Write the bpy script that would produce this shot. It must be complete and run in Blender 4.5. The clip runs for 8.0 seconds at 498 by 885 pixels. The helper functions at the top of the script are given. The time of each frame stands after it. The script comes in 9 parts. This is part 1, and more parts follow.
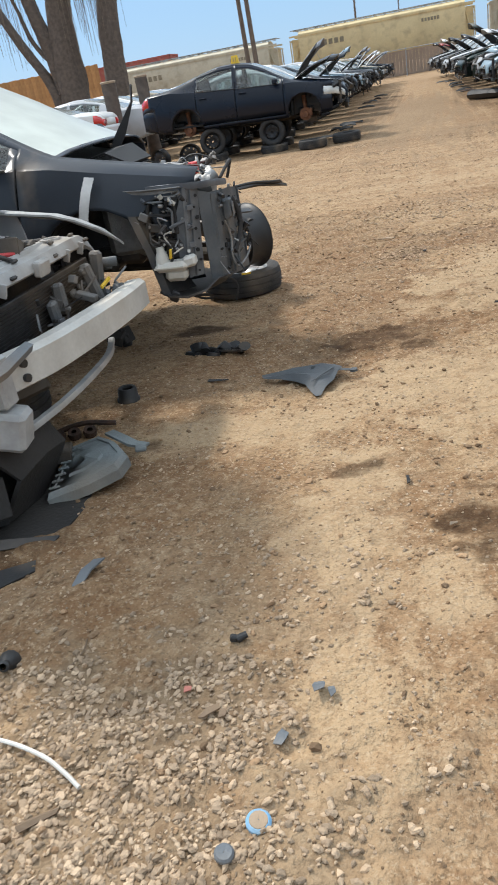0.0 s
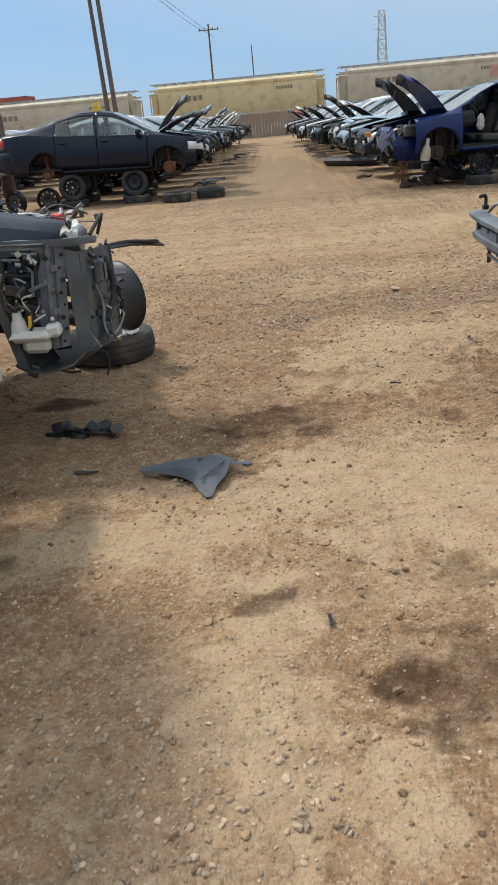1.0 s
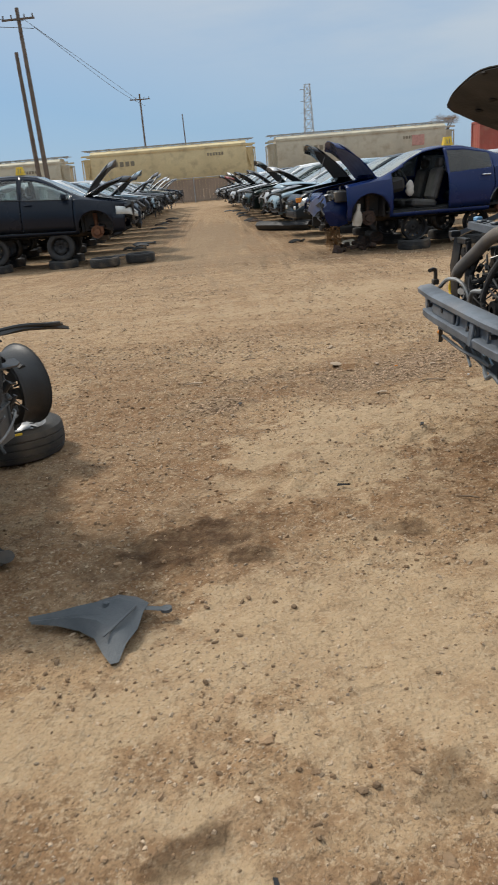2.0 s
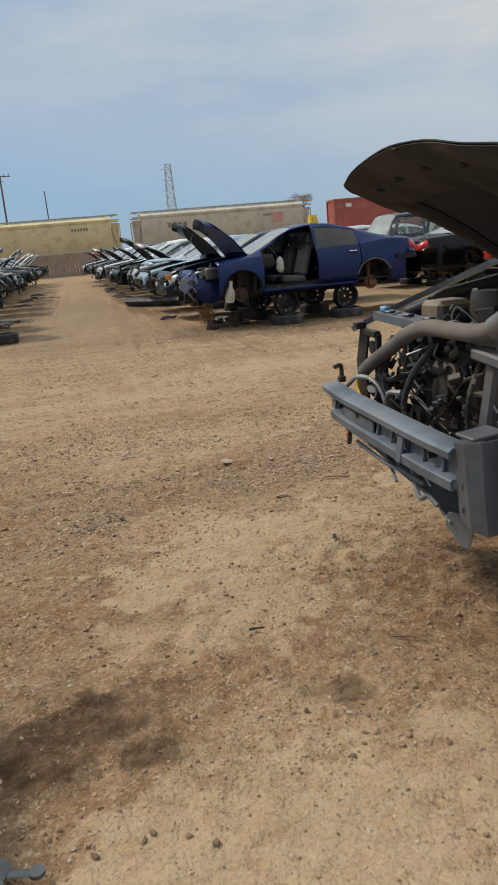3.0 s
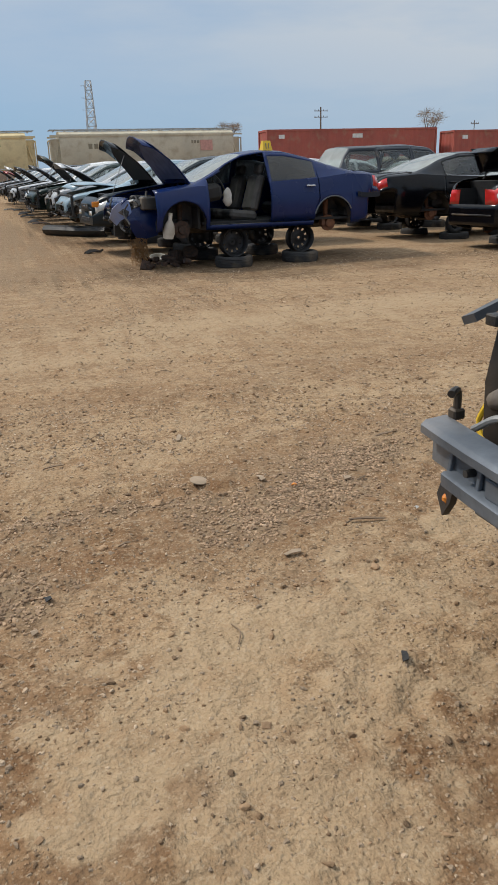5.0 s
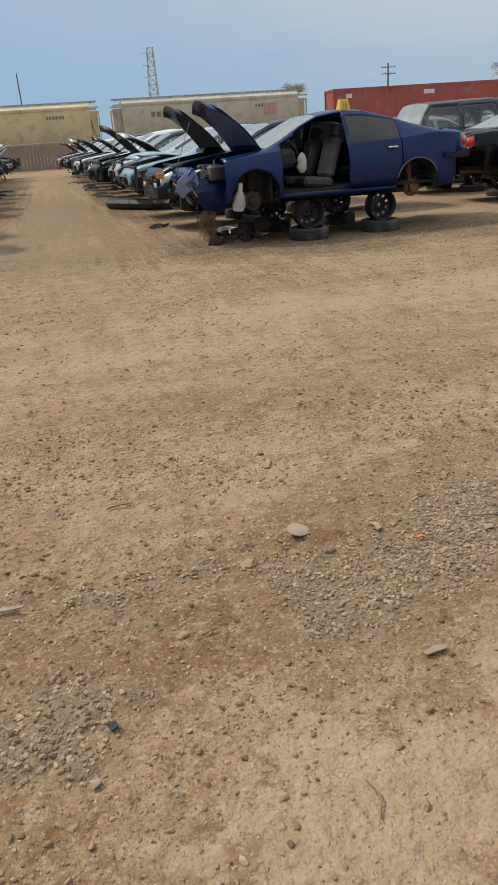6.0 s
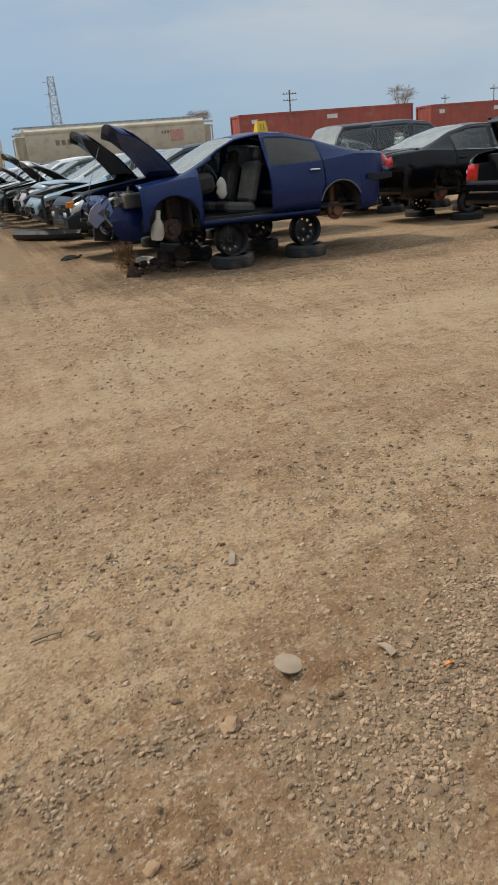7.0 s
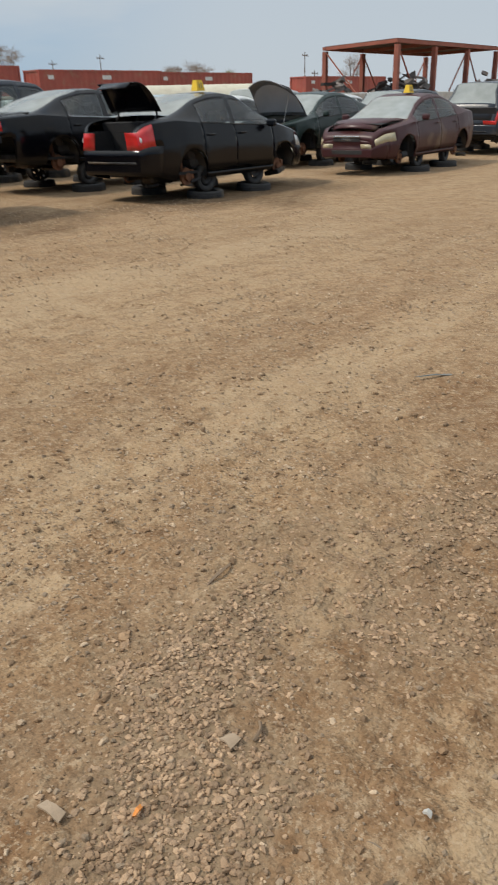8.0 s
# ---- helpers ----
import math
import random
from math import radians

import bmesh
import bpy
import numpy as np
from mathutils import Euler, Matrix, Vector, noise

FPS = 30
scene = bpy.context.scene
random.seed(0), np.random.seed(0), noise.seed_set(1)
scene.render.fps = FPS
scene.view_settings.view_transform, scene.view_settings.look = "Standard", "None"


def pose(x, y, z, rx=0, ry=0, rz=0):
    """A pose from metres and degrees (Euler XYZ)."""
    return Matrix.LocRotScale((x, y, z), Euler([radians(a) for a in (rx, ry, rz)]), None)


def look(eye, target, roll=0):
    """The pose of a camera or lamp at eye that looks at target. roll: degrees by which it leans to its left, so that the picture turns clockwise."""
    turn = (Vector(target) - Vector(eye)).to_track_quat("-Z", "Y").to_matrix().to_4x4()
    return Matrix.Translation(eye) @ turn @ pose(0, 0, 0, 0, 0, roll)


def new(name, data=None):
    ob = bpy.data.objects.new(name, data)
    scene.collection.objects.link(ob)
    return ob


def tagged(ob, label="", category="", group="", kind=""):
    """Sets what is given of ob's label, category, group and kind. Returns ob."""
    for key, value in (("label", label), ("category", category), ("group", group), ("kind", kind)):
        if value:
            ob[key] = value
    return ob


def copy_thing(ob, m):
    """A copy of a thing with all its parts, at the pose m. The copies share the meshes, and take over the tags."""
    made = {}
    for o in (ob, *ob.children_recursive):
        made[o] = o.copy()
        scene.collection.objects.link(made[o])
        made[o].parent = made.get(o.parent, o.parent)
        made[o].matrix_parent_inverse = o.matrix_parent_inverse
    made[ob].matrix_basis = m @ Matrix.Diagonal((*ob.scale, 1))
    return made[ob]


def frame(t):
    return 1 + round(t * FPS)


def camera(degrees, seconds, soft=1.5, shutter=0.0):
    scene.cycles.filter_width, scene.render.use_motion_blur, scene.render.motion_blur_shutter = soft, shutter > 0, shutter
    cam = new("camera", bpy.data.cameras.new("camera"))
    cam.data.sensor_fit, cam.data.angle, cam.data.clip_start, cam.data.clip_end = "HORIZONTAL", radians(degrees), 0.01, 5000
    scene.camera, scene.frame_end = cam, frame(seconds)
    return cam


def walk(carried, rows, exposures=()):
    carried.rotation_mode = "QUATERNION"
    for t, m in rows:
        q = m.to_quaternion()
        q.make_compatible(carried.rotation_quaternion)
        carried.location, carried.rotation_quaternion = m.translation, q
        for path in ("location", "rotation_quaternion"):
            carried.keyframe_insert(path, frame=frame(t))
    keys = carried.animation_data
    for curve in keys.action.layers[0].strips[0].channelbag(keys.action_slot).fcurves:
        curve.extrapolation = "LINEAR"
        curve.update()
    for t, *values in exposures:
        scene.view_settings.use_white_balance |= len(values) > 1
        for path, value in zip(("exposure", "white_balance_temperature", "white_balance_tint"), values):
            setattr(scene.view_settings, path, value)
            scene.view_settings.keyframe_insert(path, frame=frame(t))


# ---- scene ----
cam = camera(36.6, 8.0, 1.5, 0.12)
PATH = [
    (0, (1.598, 0.681, 1.467), (1.087, 2.419, 0.621), -10.4),
    (0.5, (1.461, 0.979, 1.44), (1.206, 2.768, 0.583), -6.8),
    (1, (1.372, 1.307, 1.472), (1.242, 3.142, 0.689), -5.2),
    (1.5, (1.448, 1.697, 1.467), (1.294, 3.569, 0.777), -6.6),
    (1.7, (1.438, 1.85, 1.467), (1.323, 3.73, 0.792), -5.8),
    (2.8, (1.429, 2.579, 1.494), (1.858, 4.452, 0.939), -5.2),
    (3, (1.443, 2.757, 1.53), (1.824, 4.653, 1.02), -5.0),
    (3.5, (1.382, 3.181, 1.516), (1.775, 5.09, 1.068), -1.3),
    (4, (1.397, 3.582, 1.505), (1.866, 5.453, 0.976), -0.9),
    (4.2, (1.45, 3.77, 1.474), (1.938, 5.623, 0.902), -1.8),
    (5.3, (1.494, 4.715, 1.501), (2.072, 6.5, 0.809), -1.3),
    (5.5, (1.505, 4.864, 1.494), (2.024, 6.665, 0.798), -2.6),
    (6, (1.57, 5.329, 1.505), (1.962, 7.141, 0.754), -3.9),
    (6.5, (1.525, 5.795, 1.468), (2.064, 7.543, 0.66), 0.3),
    (7, (1.635, 6.112, 1.486), (2.231, 7.884, 0.777), -4.9),
    (7.5, (1.887, 6.429, 1.496), (2.801, 8.084, 0.844), -7.5),
    (7.7, (1.958, 6.519, 1.488), (3.067, 8.029, 0.787), -5.8),
    (7.9, (2.038, 6.64, 1.444), (3.303, 7.984, 0.673), -3.1),
    (8, (2.067, 6.695, 1.439), (3.388, 7.952, 0.616), -1.4),
]
EXPOSURE = ((0.0, 0.40, 6300, 10), (0.5, 0.32, 6250, 10), (1.5, 0.03, 6350, 10), (2.8, -0.10, 6550, 10), (3.5, -0.20, 6500, 10), (4.2, -0.14, 6450, 10),
            (5.5, -0.08, 6450, 12), (6.0, -0.09, 6450, 11), (6.5, -0.16, 6450, 10), (7.5, -0.15, 6550, 10), (8.0, -0.09, 6600, 10))
walk(cam, [(t, look(eye, target, roll)) for t, eye, target, roll in PATH], EXPOSURE)

# ---- world and sun ----
SUN = Vector((-0.73, 0.54, 1.07)).normalized()      # towards the sun
world = bpy.data.worlds.new("sky")
scene.world = world
world.use_nodes = True
wn, wl = world.node_tree.nodes, world.node_tree.links
wn.clear()
sky = wn.new("ShaderNodeTexSky")
sky.sky_type, sky.sun_disc = "NISHITA", False
sky.sun_elevation, sky.sun_rotation = math.asin(SUN.z), math.atan2(SUN.x, SUN.y)
sky.air_density, sky.dust_density, sky.ozone_density = 1.0, 0.5, 2.2
wco = wn.new("ShaderNodeTexCoord")
wmap = wn.new("ShaderNodeMapping")
wmap.inputs["Scale"].default_value = (1.0, 1.0, 4.5)
wl.new(wco.outputs["Generated"], wmap.inputs["Vector"])
cloud = wn.new("ShaderNodeTexNoise")
cloud.inputs["Scale"].default_value, cloud.inputs["Detail"].default_value, cloud.inputs["Roughness"].default_value = 1.7, 6.0, 0.55
wl.new(wmap.outputs["Vector"], cloud.inputs["Vector"])
cramp = wn.new("ShaderNodeValToRGB")
cramp.color_ramp.elements[0].position, cramp.color_ramp.elements[1].position = 0.36, 0.62
cramp.color_ramp.elements[0].color, cramp.color_ramp.elements[1].color = (0.30, 0.30, 0.30, 1), (1.0, 1.0, 1.0, 1)
wl.new(cloud.outputs["Fac"], cramp.inputs["Fac"])
wmix = wn.new("ShaderNodeMix")
wmix.data_type = "RGBA"
wsep = wn.new("ShaderNodeSeparateXYZ")
wl.new(wco.outputs["Generated"], wsep.inputs["Vector"])
whigh = wn.new("ShaderNodeMapRange")                # cloud thickens with height, clear blue low down
for sock, v in (("From Min", 0.06), ("From Max", 0.36), ("To Min", 0.06), ("To Max", 1.25)):
    whigh.inputs[sock].default_value = v
weast = wn.new("ShaderNodeMath")                    # the cloud lies towards the east
weast.operation = "MULTIPLY_ADD"
weast.inputs[1].default_value = 0.22
wl.new(wsep.outputs["X"], weast.inputs[0])
wl.new(wsep.outputs["Z"], weast.inputs[2])
wl.new(weast.outputs["Value"], whigh.inputs["Value"])
wcov = wn.new("ShaderNodeMath")
wcov.operation, wcov.use_clamp = "MULTIPLY", True
wl.new(cramp.outputs["Color"], wcov.inputs[0])
wl.new(whigh.outputs["Result"], wcov.inputs[1])
weasthaze = wn.new("ShaderNodeMapRange")            # and low haze whitens the eastern horizon
weasthaze.interpolation_type = "SMOOTHSTEP"
for sock, v in (("From Min", 0.36), ("From Max", 0.74), ("To Min", 0.0), ("To Max", 0.72)):
    weasthaze.inputs[sock].default_value = v
wl.new(wsep.outputs["X"], weasthaze.inputs["Value"])
wfull = wn.new("ShaderNodeMath")
wfull.operation = "MAXIMUM"
wl.new(wcov.outputs["Value"], wfull.inputs[0])
wl.new(weasthaze.outputs["Result"], wfull.inputs[1])
wl.new(wfull.outputs["Value"], wmix.inputs["Factor"])
haze = wn.new("ShaderNodeMix")
haze.data_type = "RGBA"
haze.inputs["Factor"].default_value = 0.75
haze.inputs["B"].default_value = (2.0, 3.75, 6.0, 1)
wl.new(sky.outputs["Color"], haze.inputs["A"])
wl.new(haze.outputs["Result"], wmix.inputs["A"])
wmix.inputs["B"].default_value = (5.7, 6.05, 6.25, 1)
bg = wn.new("ShaderNodeBackground")
wtop = wn.new("ShaderNodeMapRange")                 # thin cloud brightened overhead, out of view, added as fill light
for sock, v in (("From Min", 0.42), ("From Max", 0.85), ("To Min", 0.11), ("To Max", 0.21)):
    wtop.inputs[sock].default_value = v
wl.new(wsep.outputs["Z"], wtop.inputs["Value"])
wl.new(wtop.outputs["Result"], bg.inputs["Strength"])
wl.new(wmix.outputs["Result"], bg.inputs["Color"])
wout = wn.new("ShaderNodeOutputWorld")
wl.new(bg.outputs["Background"], wout.inputs["Surface"])

sun = new("sun", bpy.data.lights.new("sun", "SUN"))
sun.data.energy, sun.data.angle, sun.data.color = 2.85, radians(6.5), (1.0, 0.93, 0.82)
sun.matrix_world = look(SUN * 100, (0, 0, 0))


# ---- materials ----
def rgb(c):
    return (*c, 1) if len(c) == 3 else c


def mat(name, col, rough=0.6, metal=0.0, col2=None, scale=4.0, fine=40.0, bump=0.0, bscale=60.0, rvar=0.15, rand=0.0, island=False, dirt=0.0, coat=0.0):
    """A surface with colour changes at two scales, uneven gloss, fine relief and a film of dust."""
    m = bpy.data.materials.new(name)
    m.use_nodes = True
    n, l = m.node_tree.nodes, m.node_tree.links
    b = n["Principled BSDF"]
    co = n.new("ShaderNodeTexCoord")
    col2 = col2 or tuple(c * 0.75 for c in col[:3])

    def noise_at(s, d=5.0):
        t = n.new("ShaderNodeTexNoise")
        t.inputs["Scale"].default_value, t.inputs["Detail"].default_value = s, d
        l.new(co.outputs["Object"], t.inputs["Vector"])
        return t

    def ramp(src, a, c):
        r = n.new("ShaderNodeMapRange")
        r.inputs["From Min"].default_value, r.inputs["From Max"].default_value = a, c
        l.new(src, r.inputs["Value"])
        return r.outputs["Result"]

    def mixc(f, a, c):
        x = n.new("ShaderNodeMix")
        x.data_type = "RGBA"
        for sock, v in (("Factor", f), ("A", a), ("B", c)):
            if isinstance(v, (tuple, list, float, int)):
                x.inputs[sock].default_value = v if sock == "Factor" else rgb(v)
            else:
                l.new(v, x.inputs[sock])
        return x.outputs["Result"]

    big, small = noise_at(scale), noise_at(fine, 3.0)
    c = mixc(ramp(big.outputs["Fac"], 0.35, 0.68), col, col2)
    k = n.new("ShaderNodeMix")
    k.data_type, k.blend_type = "RGBA", "MULTIPLY"
    k.inputs["Factor"].default_value = 0.35
    l.new(c, k.inputs["A"])
    l.new(small.outputs["Fac"], k.inputs["B"])
    g = n.new("ShaderNodeHueSaturation")
    g.inputs["Saturation"].default_value = 1.0
    g.inputs["Value"].default_value = 1.22
    l.new(k.outputs["Result"], g.inputs["Color"])
    c = mixc(0.55, c, g.outputs["Color"])
    if rand:
        src = n.new("ShaderNodeNewGeometry").outputs["Random Per Island"] if island else n.new("ShaderNodeObjectInfo").outputs["Random"]
        h = n.new("ShaderNodeHueSaturation")
        l.new(ramp(src, 0, 1), h.inputs["Value"])
        h.inputs["Value"].default_value = 1
        r = n.new("ShaderNodeMapRange")
        r.inputs["To Min"].default_value, r.inputs["To Max"].default_value = 1 - rand, 1 + rand
        l.new(src, r.inputs["Value"])
        l.new(r.outputs["Result"], h.inputs["Value"])
        l.new(c, h.inputs["Color"])
        c = h.outputs["Color"]
    if dirt:
        d = noise_at(1.7, 8.0)
        c = mixc(ramp(d.outputs["Fac"], 0.62 - 0.45 * dirt, 0.95), c, (0.30, 0.22, 0.14))
    l.new(c, b.inputs["Base Color"])
    r = n.new("ShaderNodeMapRange")
    r.inputs["To Min"].default_value, r.inputs["To Max"].default_value = max(0.02, rough - rvar), min(1, rough + rvar)
    l.new(big.outputs["Fac"], r.inputs["Value"])
    l.new(r.outputs["Result"], b.inputs["Roughness"])
    b.inputs["Metallic"].default_value = metal
    b.inputs["Coat Weight"].default_value = coat
    b.inputs["Coat Roughness"].default_value = 0.12
    if bump:
        t = noise_at(bscale, 6.0)
        u = n.new("ShaderNodeBump")
        u.inputs["Strength"].default_value, u.inputs["Distance"].default_value = bump, 0.01
        l.new(t.outputs["Fac"], u.inputs["Height"])
        l.new(u.outputs["Normal"], b.inputs["Normal"])
    return m


def paint(name, col, dirt=0.1, rough=0.3):
    m = mat(name, col, rough, 0.0, tuple(c * 0.8 for c in col), 1.3, 120.0, 0.04, 200.0, 0.1, dirt=dirt)
    m.node_tree.nodes["Principled BSDF"].inputs["Specular IOR Level"].default_value = 0.32
    return m


def glass(name, tint, gloss=0.04, film=0.12, dust=(0.42, 0.42, 0.40)):
    """A thin pane: clear but for its tint and a film of dust, glossy by Fresnel."""
    m = bpy.data.materials.new(name)
    m.use_nodes = True
    n, l = m.node_tree.nodes, m.node_tree.links
    n.clear()
    tr, gl, df = n.new("ShaderNodeBsdfTransparent"), n.new("ShaderNodeBsdfGlossy"), n.new("ShaderNodeBsdfDiffuse")
    tr.inputs["Color"].default_value = rgb(tint)
    gl.inputs["Roughness"].default_value = gloss
    df.inputs["Color"].default_value = rgb(dust)
    co, nz = n.new("ShaderNodeTexCoord"), n.new("ShaderNodeTexNoise")
    nz.inputs["Scale"].default_value, nz.inputs["Detail"].default_value = 3.0, 6.0
    l.new(co.outputs["Object"], nz.inputs["Vector"])
    mr = n.new("ShaderNodeMapRange")
    mr.inputs["From Min"].default_value, mr.inputs["From Max"].default_value = 0.3, 0.7
    mr.inputs["To Min"].default_value, mr.inputs["To Max"].default_value = film * 0.8, film * 1.15
    l.new(nz.outputs["Fac"], mr.inputs["Value"])
    a, c = n.new("ShaderNodeMixShader"), n.new("ShaderNodeMixShader")
    l.new(mr.outputs["Result"], a.inputs["Fac"])
    l.new(tr.outputs["BSDF"], a.inputs[1])
    l.new(df.outputs["BSDF"], a.inputs[2])
    fr = n.new("ShaderNodeFresnel")
    fr.inputs["IOR"].default_value = 1.6
    l.new(fr.outputs["Fac"], c.inputs["Fac"])
    l.new(a.outputs["Shader"], c.inputs[1])
    l.new(gl.outputs["BSDF"], c.inputs[2])
    o = n.new("ShaderNodeOutputMaterial")
    l.new(c.outputs["Shader"], o.inputs["Surface"])
    return m


